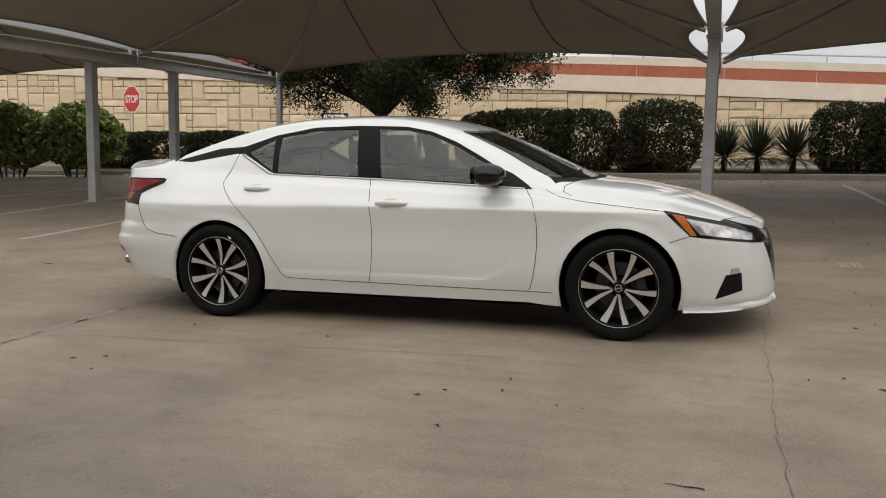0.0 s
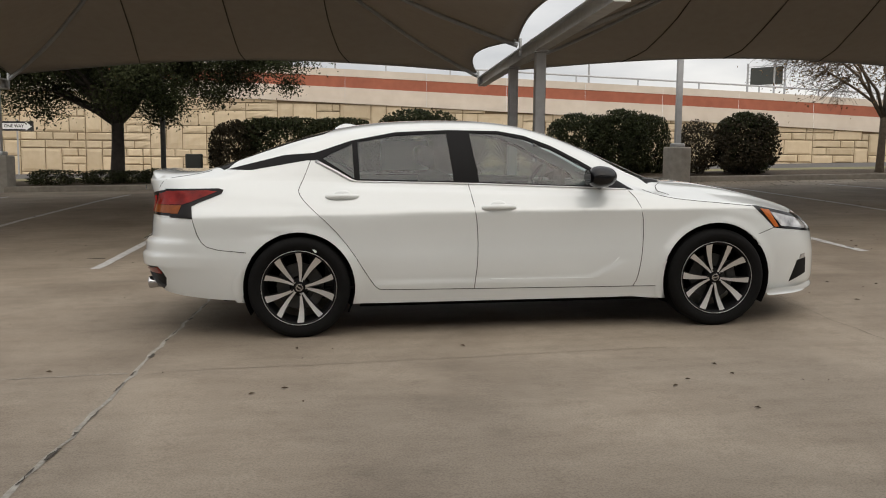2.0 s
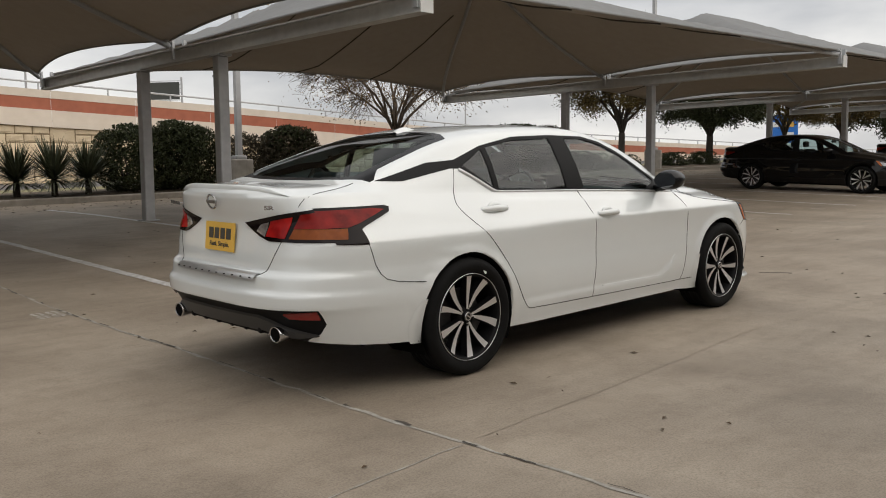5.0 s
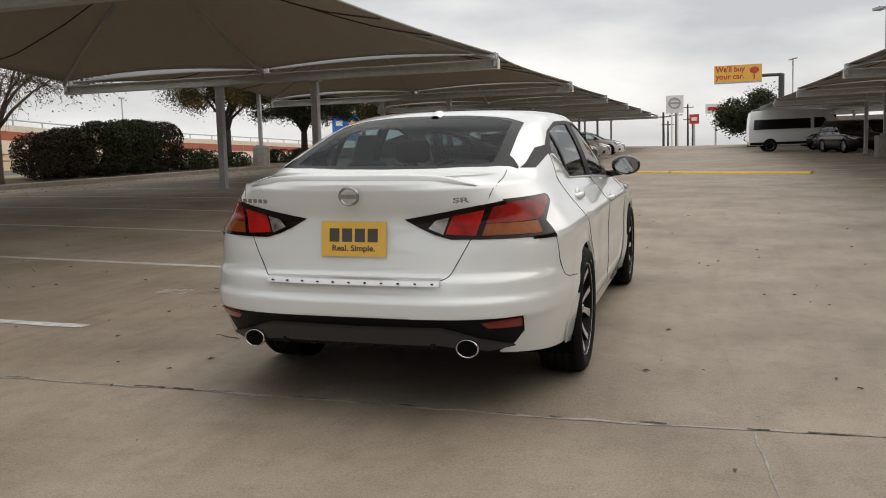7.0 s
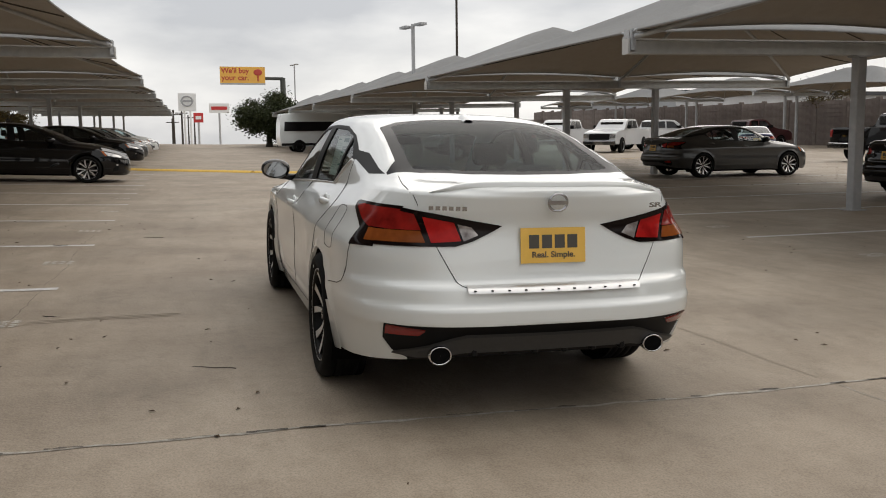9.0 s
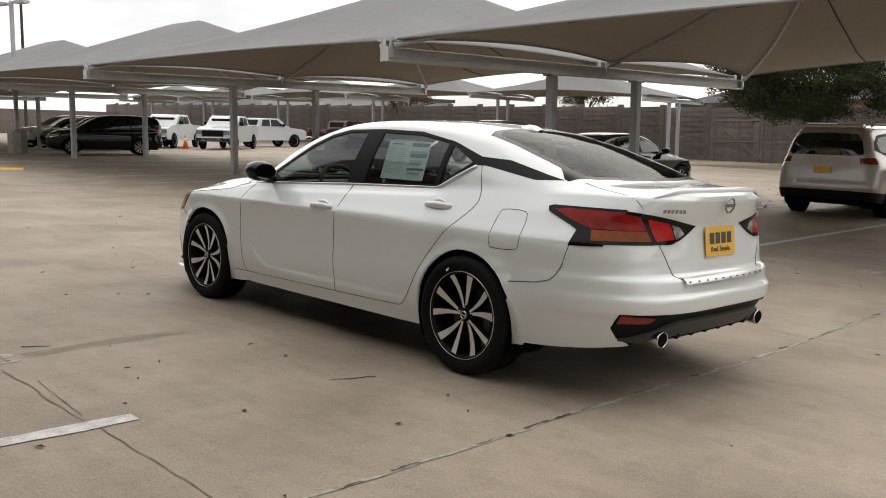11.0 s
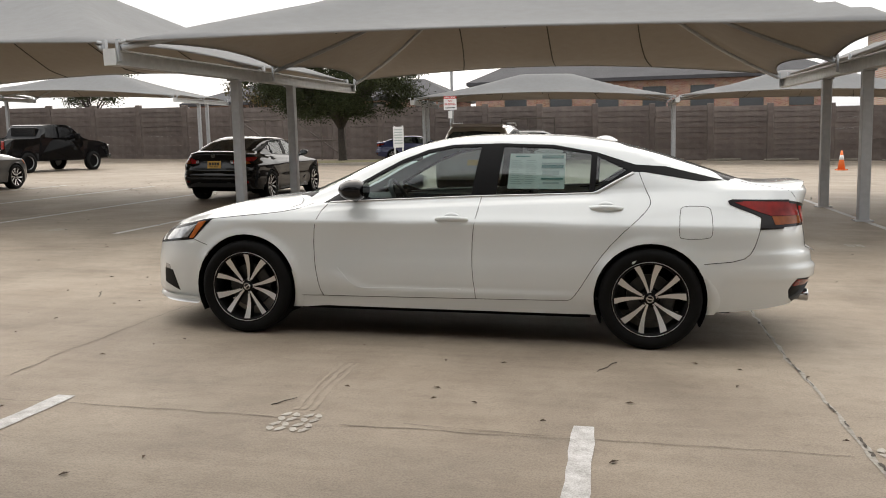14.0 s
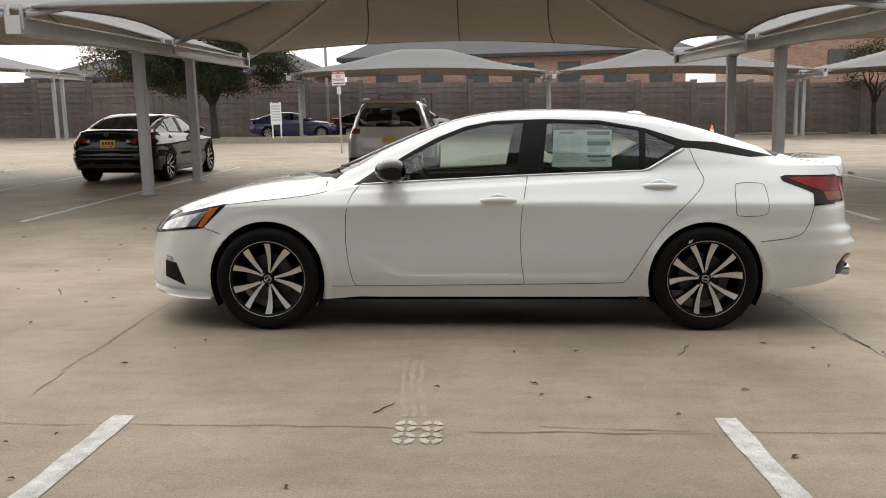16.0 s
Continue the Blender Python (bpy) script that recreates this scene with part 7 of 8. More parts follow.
def suv(paint, label, m, group):
    S = SUV
    skin = Skin(S, 0.7)
    sh, A, Z0 = skin.c["shoulder"], S["axle"], S["tyre"]
    dlo = [(0.92, 1.03), (0.55, 1.27), (0.2, 1.46), (-0.1, 1.54), (-0.9, 1.56), (-1.75, 1.48), (-1.95, 1.36), (-2.0, 1.22), (-1.6, 1.12), (-0.5, 1.085), (0.6, 1.045)]
    panes = [[(0.72, 1.07), (0.5, 1.25), (0.18, 1.42), (-0.08, 1.50), (-0.12, 1.09)], [(-0.18, 1.50), (-0.92, 1.52), (-0.95, 1.12), (-0.17, 1.09)], [(-1.0, 1.51), (-1.70, 1.44), (-1.85, 1.34), (-1.80, 1.20), (-1.02, 1.125)]]
    back = [(-0.05, 1.52), (0.50, 1.50), (0.60, 1.40), (0.66, 1.16), (0.60, 1.12), (-0.05, 1.12)]
    screen = [(0.25, -0.05), (0.22, 0.5), (0.28, 0.58), (0.9, 0.68), (1.05, 0.5), (1.15, -0.05)]
    lamp = [(0.60, 1.08), (0.95, 1.10), (0.95, 0.97), (0.62, 0.98)]
    head = [(1.75, 0.90), (2.15, 0.82), (2.3, 0.74), (2.15, 0.70), (1.85, 0.78)]
    clad = [(-2.6, 0.05), (-2.6, 0.52), (-1.8, 0.46), (-0.9, 0.36), (0.9, 0.36), (1.8, 0.40), (2.6, 0.45), (2.6, 0.05)]
    circle = lambda cx, r: [(cx + r * math.cos(a), Z0 + r * math.sin(a)) for a in (2 * math.pi * k / 36 for k in range(36))]
    green = lambda c, n: c.z > 1.0 and n.y > 0.3
    top_cap = lambda c, n: c.z >= sh(c.x) - 0.002
    low = lambda c, n: c.z < sh(c.x) + 0.002
    rear = lambda c, n: c.x < -2.0 and -n.x > 0.25
    nose = lambda c, n: c.x > 1.6
    door_line = [(-0.14, 0.37), (-0.14, 1.06)]
    holes = [circle(A, 0.395), circle(-A, 0.395)]
    for view, pts, test in [("side", holes[0], low), ("side", holes[1], low), ("side", dlo, green), ("end", back, rear), ("top", screen, top_cap), ("end", lamp, rear), ("side", head, nose), ("side", clad, low)] + [("side", p, green) for p in panes]:
        skin.cut(view, pts, test)
    rules = [("hole", "side", holes[0], low), ("hole", "side", holes[1], low)] + [("pane", "side", p, green) for p in panes] + [("window_surround", "side", dlo, green), ("back_window", "end", back, rear), ("windscreen", "top", screen, lambda c, n: top_cap(c, n) and c.x > 0), ("tail_lamp", "end", lamp, rear), ("headlamp", "side", head, nose), ("lower_cladding", "side", clad, low), ("body", "side", None, None)]
    g = skin.share(rules)
    car = thing("suv", label, "suv", None, group)
    both = (1, -1)
    body = skin_part("body", skin.piece(g["body"], both, 0, 0.015), paint, car)
    skin_part("lower_cladding", skin.piece(g["lower_cladding"], both, 0.006, 0.015), M_TRIM, car, "black lower cladding")
    skin_part("back_window", skin.piece(g["back_window"], both, 0.002, 0.01), M_GLASS_DARK, car, "dark back window")
    skin_part("windscreen", skin.piece(g["windscreen"], both, 0.002), M_GLASS, car)
    for s in both:
        skin_part("window_surround", skin.piece(g["window_surround"], (s,), 0.002), M_TRIM, car, "black window surround")
        skin_part("window", skin.piece(g["pane"], (s,), -0.002), M_GLASS_DARK, car, "tinted side glass")
        skin_part("tail_lamp", skin.piece(g["tail_lamp"], (s,), 0.006, 0.02), M_RED_LENS, car, "red tail lamp")
        skin_part("headlamp", skin.piece(g["headlamp"], (s,), 0.004, 0.02), M_CLEAR_LENS, car, "clear headlamp")
        for line_ in ([(-0.14, 0.37), (-0.12, 0.8), (-0.15, 1.08)], [(0.85, 0.38), (0.95, 0.7), (0.9, 1.0)], [(-1.05, 0.62), (-0.95, 0.38), (0.85, 0.38)], [(-1.05, 0.62), (-1.3, 0.85), (-1.3, 1.1)]):
            bm = bm_new()
            bm_tube(bm, [(p.x, p.y * s, p.z) for p in seam_points(skin, "side", line_, 0.06)], 0.004, 4)
            part("panel_gap", bm, M_GAP, car)
        for hx in (-0.02, -1.0):
            bm = bm_new()
            bm_box(bm, (hx - 0.1, s * 0.905 - 0.02, 0.985), (hx + 0.1, s * 0.905 + 0.02, 1.015))
            bm_bevel(bm, 0.012, 2)
            part("handle", bm, paint, car)
        bm = bm_new()
        bmesh.ops.create_uvsphere(bm, u_segments=16, v_segments=10, radius=1, matrix=Matrix.Translation((0.68, s * 0.99, 1.12)) @ Matrix.Diagonal((0.09, 0.11, 0.08, 1)))
        part("door_mirror", bm, M_GLOSS_BLACK, car, smooth=True)
        bm = bm_new()
        bm_tube(bm, [(-1.8, s * 0.60, 1.64), (-1.7, s * 0.61, 1.69), (-0.3, s * 0.62, 1.70), (-0.1, s * 0.63, 1.65)], 0.02, 6)
        part("roof_rail", bm, M_STEEL, car, smooth=True)
        for cx in (A, -A):
            bm = bm_new()
            bm_grid(bm, [[(cx + rr * math.cos(a), s * y, Z0 + rr * math.sin(a)) for a in (math.pi * (-0.16 + 1.32 * k / 18) for k in range(19))] for y, rr in ((0.90, 0.396), (0.5, 0.39), (0.5, 0.001))])
            part("wheel_well", bm, M_UNDER, car)
    bm = bm_new()
    bm_box(bm, (-2.1, -0.75, 0.24), (2.1, 0.75, 0.30))
    part("floor_pan", bm, M_UNDER, car)
    bm = bm_new()
    bm_box(bm, (-2.335, -0.15, 0.80), (-2.315, 0.15, 0.92))
    part("dealer_plate", bm, M_PLATE, car, "yellow dealer plate")
    bm = bm_new()
    bm_box(bm, (-2.05, -0.55, 1.60), (-1.9, 0.55, 1.67))
    bm_bevel(bm, 0.02, 2)
    part("spoiler", bm, paint, car)
    for x in (-0.1, -1.0):
        for y in (-0.36, 0.36):
            bm = bm_new()
            bm_box(bm, (x - 0.2, y - 0.24, 0.6), (x + 0.0, y + 0.24, 1.38))
            bm_bevel(bm, 0.05, 2)
            part("seat", bm, M_SEAT, car)
    w0 = wheel(car, S)
    first = True
    for cx in (A, -A):
        for s in both:
            place = Matrix.Translation((cx, s * S["track"], Z0)) @ Matrix.Rotation(0.0 if s > 0 else math.pi, 4, "Z")
            if first:
                w0.matrix_local, first = place, False
                continue
            w = w0.copy()
            scene.collection.objects.link(w)
            w.matrix_local = place
            for o in w0.children:
                c = o.copy()
                scene.collection.objects.link(c)
                c.parent = w
    skin.bm.free()
    car.matrix_world = m
    return car


silver_suv = suv(M_SILVER_PAINT, "champagne silver crossover parked under a canopy", on_lot(1.75, -13.9, DOWN), far_cars)


def suv_twin(paint, label, m):
    t = copy_thing(silver_suv, m)
    tagged(t, label, "suv", far_cars)
    for o in t.children_recursive:
        if o.type == "MESH" and o.data.materials and o.data.materials[0] == M_SILVER_PAINT:
            key = (o.data.name, paint.name)
            if key not in TWINS:
                me = o.data.copy()
                me.materials[0] = paint
                TWINS[key] = me
            o.data = TWINS[key]


suv_twin(M_BLACK_PAINT, "black crossover parked under a canopy", on_lot(32.4, -11.7, math.radians(70)))
suv_twin(M_WHITE, "white crossover parked by the wall", on_lot(3.1, -43.0, math.radians(222)))
suv_twin(M_BLACK_PAINT, "black crossover parked under a canopy", on_lot(38.4, -13.6, math.radians(90)))
suv_twin(M_BLACK_PAINT, "black crossover parked under a canopy", on_lot(52.0, -9.4, math.radians(100)))
suv_twin(M_SILVER_PAINT, "silver crossover parked under a canopy", on_lot(41.7, -13.5, math.radians(90)))
suv_twin(M_BLACK_PAINT, "black crossover parked under a canopy", on_lot(44.4, -8.8, math.radians(195)))
suv_twin(M_BLACK_PAINT, "black crossover parked under a canopy", on_lot(47.6, -9.6, math.radians(110)))
suv_twin(M_FLEET_WHITE, "white crossover parked beyond the canopy row", on_lot(46.4, -18.2, math.radians(132)))


def outline_vehicle(name, label, category, outline, panes, half, paint, m, wheels, radius, taper, extras=()):
    """A van or pickup from its side outline: narrowed towards the roof, with inset glass."""
    t = thing(name, label, category, None, "vehicles along the wall")
    zlo, zhi = min(p[1] for p in outline), max(p[1] for p in outline)
    wide = lambda z: half - taper * max(0.0, (z - 0.95) / (zhi - 0.95)) ** 1.2
    bm = bm_new()
    pts = smooth_poly(outline, 1)
    left, right = [bm.verts.new((x, wide(z), z)) for x, z in pts], [bm.verts.new((x, -wide(z), z)) for x, z in pts]
    n = len(pts)
    for k in range(n):
        bm.faces.new((left[k], left[(k + 1) % n], right[(k + 1) % n], right[k]))
    fl, fr = bm.faces.new(left[::-1]), bm.faces.new(right)
    bmesh.ops.bevel(bm, geom=[e for f in (fl, fr) for e in f.edges], offset=0.05, segments=2, affect="EDGES", profile=0.5)
    bmesh.ops.triangulate(bm, faces=[f for f in bm.faces if len(f.verts) > 4])
    part("body", bm, paint, t)
    for s in (1, -1):
        for pane in panes:
            bm = bm_new()
            vs = [bm.verts.new((x, s * (wide(z) + 0.006), z)) for x, z in pane]
            back = [bm.verts.new((x, s * (wide(z) - 0.02), z)) for x, z in pane]
            bm.faces.new(vs)
            k = len(vs)
            for i in range(k):
                bm.faces.new((vs[i], vs[(i + 1) % k], back[(i + 1) % k], back[i]))
            part("window", bm, M_GLOSS_BLACK, t, "dark side glass")
        for wx in wheels:
            bm = bm_new()
            bm_lathe(bm, [(0.001, 0.03), (radius * 0.60, 0.05), (radius * 0.66, 0.10), (radius * 0.62, 0.02)], 24)
            bmesh.ops.transform(bm, matrix=Matrix.Translation((wx, s * (half - 0.055), radius)) @ Matrix.Rotation(0 if s > 0 else math.pi, 4, "Z"), verts=bm.verts[:])
            wheel_ = part("wheel", bm, M_STEEL, t, smooth=True)
            bm = bm_new()
            bm_lathe(bm, [(radius * 0.64, 0.10), (radius * 0.85, 0.12), (radius * 0.98, 0.09), (radius, 0.05), (radius, -0.10), (radius * 0.8, -0.12)], 28)
            bmesh.ops.transform(bm, matrix=Matrix.Translation((wx, s * (half - 0.055), radius)) @ Matrix.Rotation(0 if s > 0 else math.pi, 4, "Z"), verts=bm.verts[:])
            tyre_ = part("tyre", bm, M_RUBBER, wheel_, smooth=True)
            bm = bm_new()
            bm_lathe(bm, [(0.001, 0.002), (radius * 1.13, 0.004), (radius * 1.13, -0.02)], 28)
            bmesh.ops.transform(bm, matrix=Matrix.Translation((wx, s * (half + 0.002), radius + 0.03)) @ Matrix.Rotation(0 if s > 0 else math.pi, 4, "Z") @ Matrix.Diagonal((1, 0.4, 1, 1)), verts=bm.verts[:])
            part("wheel_arch", bm, M_UNDER, t)
    for nm, lo, hi, material, lbl in extras:
        bm = bm_new()
        bm_box(bm, lo, hi)
        bm_bevel(bm, 0.02, 1)
        part(nm, bm, material, t, lbl)
    t.matrix_world = m
    return t


TRUCK = [(-2.9, 0.55), (-2.9, 1.25), (-2.85, 1.32), (-1.05, 1.34), (-1.0, 1.36), (-0.85, 1.86), (-0.6, 1.92), (0.45, 1.92), (0.75, 1.86), (1.25, 1.38), (1.35, 1.32), (2.55, 1.22), (2.85, 1.10), (2.9, 0.6), (2.7, 0.45), (-2.6, 0.45)]
TRUCK_GLASS = [[(-0.78, 1.40), (-0.68, 1.80), (-0.12, 1.82), (-0.12, 1.38)], [(0.0, 1.38), (0.0, 1.82), (0.5, 1.80), (0.98, 1.40)]]


def pickup(paint, label, m):
    ex = [("bed_liner", (-2.82, -0.78, 1.30), (-1.1, 0.78, 1.345), M_TRIM, "black bed liner"), ("tail_lamp", (-2.93, 0.78, 0.95), (-2.86, 0.93, 1.25), M_RED_LENS, "red tail lamp"), ("tail_lamp", (-2.93, -0.93, 0.95), (-2.86, -0.78, 1.25), M_RED_LENS, "red tail lamp"), ("rear_bumper", (-3.02, -0.92, 0.52), (-2.86, 0.92, 0.74), M_CHROME, "chrome bumper"),
          ("front_bumper", (2.82, -0.95, 0.45), (3.02, 0.95, 0.68), M_CHROME, "chrome bumper"), ("grille", (2.84, -0.6, 0.74), (2.95, 0.6, 1.08), M_TRIM, "black grille"), ("headlamp", (2.78, 0.62, 0.85), (2.92, 0.95, 1.08), M_CLEAR_LENS, ""), ("headlamp", (2.78, -0.95, 0.85), (2.92, -0.62, 1.08), M_CLEAR_LENS, ""),
          ("back_glass", (-1.01, -0.62, 1.44), (-0.86, 0.62, 1.80), M_GLOSS_BLACK, "dark back glass"), ("windscreen", (0.86, -0.68, 1.42), (1.02, 0.68, 1.74), M_GLOSS_BLACK, "dark windscreen"), ("door_mirror", (0.85, 0.95, 1.36), (0.97, 1.15, 1.56), M_TRIM, ""), ("door_mirror", (0.85, -1.15, 1.36), (0.97, -0.95, 1.56), M_TRIM, "")]
    return outline_vehicle("pickup", label, "pickup truck", TRUCK, TRUCK_GLASS, 0.98, paint, m, (1.85, -1.8), 0.40, 0.16, ex)


pickup(M_FLEET_WHITE, "white pickup truck beyond the canopy row", on_lot(43.6, -20.4, math.radians(132)))
pickup(M_BLACK_PAINT, "black pickup truck backed towards the lot", on_lot(22.3, -26.0, math.radians(-98)))
pickup(M_MAROON_PAINT, "dark maroon pickup truck near the wall", on_lot(45.9, -35.3, math.radians(-82)))
pickup(M_FLEET_WHITE, "white pickup truck beyond the canopy row", on_lot(41.0, -22.8, math.radians(132)))
pickup(M_FLEET_WHITE, "white pickup truck with chrome bumpers", on_lot(46.3, -28.6, math.radians(-88)))
suv_twin(M_SILVER_PAINT, "silver crossover parked beyond the canopy row", on_lot(48.0, -16.6, math.radians(132)))
VAN = [(-2.95, 0.45), (-2.98, 1.2), (-2.9, 2.35), (-2.75, 2.5), (1.2, 2.5), (1.6, 2.38), (2.15, 1.55), (2.8, 1.3), (2.98, 1.1), (3.0, 0.5), (2.8, 0.38), (-2.8, 0.38)]
outline_vehicle("van", "white high-roof passenger van beyond the aisle", "van", VAN, [[(-2.7, 1.35), (-2.65, 1.95), (0.55, 1.95), (0.55, 1.35)], [(0.75, 1.35), (0.75, 1.98), (1.3, 1.98), (1.75, 1.40)]], 1.02, M_WHITE, on_lot(52.0, -7.0, math.radians(-88)), (1.9, -1.75), 0.36, 0.18,
                [("lower_trim", (-2.9, -1.04, 0.42), (2.9, 1.04, 0.58), M_TRIM, "black lower trim"), ("windscreen", (1.75, -0.8, 1.55), (2.0, 0.8, 2.1), M_GLOSS_BLACK, ""), ("grille", (2.9, -0.6, 0.75), (3.03, 0.6, 1.15), M_TRIM, "")])

# ---- lamps, signs, street furniture ----
M_POLE = mat("grey_pole", (0.38, 0.385, 0.39), 0.5, 0.3, 0.1, 6)
M_SIGN_WHITE = mat("sign_white", (0.75, 0.75, 0.74), 0.5, 0, 0.04, 10)
M_SIGN_RED = mat("sign_red", (0.50, 0.03, 0.03), 0.45, 0, 0.06, 10)
M_SIGN_BLACK = mat("sign_black", (0.02, 0.02, 0.02), 0.5, 0, 0.06, 10)
M_SIGN_BLUE = mat("sign_blue", (0.02, 0.16, 0.55), 0.5, 0, 0.08, 3)
M_BILL = mat("billboard_yellow", (0.75, 0.42, 0.08), 0.6, 0, 0.05, 2)
M_ORANGE = mat("cone_orange", (0.75, 0.16, 0.03), 0.6, 0, 0.08, 12)
M_GREEN_METAL = mat("dark_green_metal", (0.05, 0.055, 0.05), 0.6, 0.1, 0.1, 10)


def light_pole(x, y, height, base_h=0.75, base_r=0.34, heads=2, turn=0.0):
    g = gz(x, y)
    t = thing("light_pole", "square grey parking-lot light pole on a concrete pedestal", "light pole", Matrix.Translation((x, y, g)), "light poles")
    bm = bm_new()
    bm_lathe(bm, [(0.001, 0), (base_r, 0), (base_r, base_h - 0.03), (base_r - 0.03, base_h), (0.001, base_h)], 8)
    bmesh.ops.transform(bm, matrix=Matrix.Rotation(math.pi / 2, 4, "X"), verts=bm.verts[:])
    part("pedestal", bm, M_BLOCK, t)
    bm = bm_new()
    bm_box(bm, (-0.07, -0.07, base_h), (0.07, 0.07, height))
    part("shaft", bm, M_POLE, t)
    bm = bm_new()
    bm_box(bm, (-0.16, -0.16, base_h), (0.16, 0.16, base_h + 0.10))
    bm_bevel(bm, 0.03, 2)
    part("base_cover", bm, M_POLE, t)
    for k in range(heads):
        a = turn + k * math.pi
        bm = bm_new()
        bm_box(bm, (0.1, -0.025, height - 0.12), (0.5, 0.025, height - 0.06))
        bm_box(bm, (0.35, -0.16, height - 0.14), (0.95, 0.16, height - 0.03))
        bmesh.ops.transform(bm, matrix=Matrix.Rotation(a, 4, "Z"), verts=bm.verts[:])
        part("lamp_head", bm, M_POLE, t)


light_pole(7.35, 16.3, 9.0, 0.95, 0.38)
light_pole(-10.4, 16.9, 9.0, 0.95, 0.38)
light_pole(28.6, 17.2, 9.0, 0.95, 0.38)
light_pole(33.8, -8.6, 6.2, 0.9, 0.4, 2, 0.3)
light_pole(101.6, -11.0, 9.6, 0.9, 0.4, 2, 0.3)
light_pole(8.2, -44.0, 9.5, 0.6, 0.3, 1)
for x, h in ((-3.0, 9.5), (14.0, 9.5), (27.0, 9.0), (39.0, 9.0), (52.0, 9.0), (66.0, 9.0), (-22.0, 9.5)):
    t = thing("street_lamp", "tall slim motorway lamp on the far carriageway", "street lamp", Matrix.Translation((x, 52.0, 2.5)), "motorway lamps")
    bm = bm_new()
    bm_tube(bm, [(0, 0, -3), (0, 0, h - 3.5)], [0.10, 0.06], 6)
    part("shaft", bm, M_POLE, t)
    bm = bm_new()
    bm_box(bm, (-0.35, -0.1, h - 3.6), (0.35, 0.1, h - 3.45))
    part("lamp_head", bm, M_POLE, t)


def flat_text(parent, body, size, width, m, material):
    me = text_mesh(body, size, 0.001, material, "lettering", size * 0.02)
    w = max(v.co.x for v in me.vertices) - min(v.co.x for v in me.vertices)
    me.transform(m @ Matrix.Diagonal((width / w, 1, 1, 1)))
    ob = new("lettering", me)
    ob.parent = parent


FACE_S = Matrix(((1, 0, 0, 0), (0, 0, -1, 0), (0, 1, 0, 0), (0, 0, 0, 1)))  # text that faces -y
FACE_N = Matrix(((-1, 0, 0, 0), (0, 0, 1, 0), (0, 1, 0, 0), (0, 0, 0, 1)))  # text that faces +y
FACE_W = Matrix(((0, 0, -1, 0), (-1, 0, 0, 0), (0, 1, 0, 0), (0, 0, 0, 1)))  # text that faces -x

# stop sign at the exit
t = thing("stop_sign", "red octagonal stop sign on a steel post", "stop sign", Matrix.Translation((-20.8, 24.0, gz(-20.8, 24)) ) @ Matrix.Rotation(-0.3, 4, "Z"))
g0 = gz(-20.8, 24)
for nm, r, yy, material in (("rim", 0.57, -0.03, M_SIGN_WHITE), ("face", 0.53, -0.036, M_SIGN_RED)):
    bm = bm_new()
    ring = [(r * math.cos(math.radians(22.5 + 45 * k)), r * math.sin(math.radians(22.5 + 45 * k))) for k in range(8)]
    bm_prism(bm, ring, 0, 0.006)
    bmesh.ops.transform(bm, matrix=Matrix.Translation((0, yy, 2.74 - g0)) @ FACE_S, verts=bm.verts[:])
    part(nm, bm, material, t)
flat_text(t, "STOP", 0.42, 0.80, Matrix.Translation((0, -0.046, 2.73 - g0)) @ FACE_S, M_SIGN_WHITE)
bm = bm_new()
bm_box(bm, (-0.03, -0.025, 0), (0.03, 0.025, 3.2 - g0))
part("post", bm, M_STEEL, t)
# one way sign before the wall
t = thing("one_way_sign", "black one way sign with a white arrow on a post", "road sign", Matrix.Translation((-16.6, 34.4, 0)))
bm = bm_new()
bm_box(bm, (-0.73, -0.01, 2.17), (0.73, 0.0, 2.60))
part("panel", bm, M_SIGN_BLACK, t)
bm = bm_new()
bm_prism(bm, [(-0.62, -0.13), (0.38, -0.13), (0.38, -0.20), (0.66, 0), (0.38, 0.20), (0.38, 0.13), (-0.62, 0.13)], 0, 0.006)
bmesh.ops.transform(bm, matrix=Matrix.Translation((0, -0.012, 2.385)) @ FACE_S, verts=bm.verts[:])
part("arrow", bm, M_SIGN_WHITE, t)
flat_text(t, "ONE WAY", 0.19, 0.86, Matrix.Translation((-0.12, -0.022, 2.385)) @ FACE_S, M_SIGN_BLACK)
bm = bm_new()
bm_box(bm, (-0.03, 0.0, 0.2), (0.03, 0.05, 2.7))
part("post", bm, M_STEEL, t)
# utility box in the bed
t = thing("utility_box", "small dark green utility box on a post in the bed", "utility box", Matrix.Translation((-5.55, 17.3, gz(-5.55, 17.3) + 0.1)))
bm = bm_new()
bm_box(bm, (-0.22, -0.12, 0.28), (0.20, 0.12, 0.82))
bm_bevel(bm, 0.02, 1)
part("cabinet", bm, M_GREEN_METAL, t)
bm = bm_new()
bm_box(bm, (-0.05, -0.05, -0.1), (0.05, 0.05, 0.28))
part("post", bm, M_STEEL, t)
bm = bm_new()
bm_box(bm, (-0.19, -0.128, 0.32), (0.17, -0.119, 0.78))
part("door", bm, M_GREEN_METAL, t)
# slim pole behind the oak
t = thing("utility_pole", "thin dark steel pole behind the oak", "pole", Matrix.Translation((-6.65, 18.6, gz(-6.65, 18.6))))
bm = bm_new()
bm_tube(bm, [(0, 0, 0), (0, 0, 5.5)], 0.075, 8)
part("shaft", bm, M_GREEN_METAL, t)
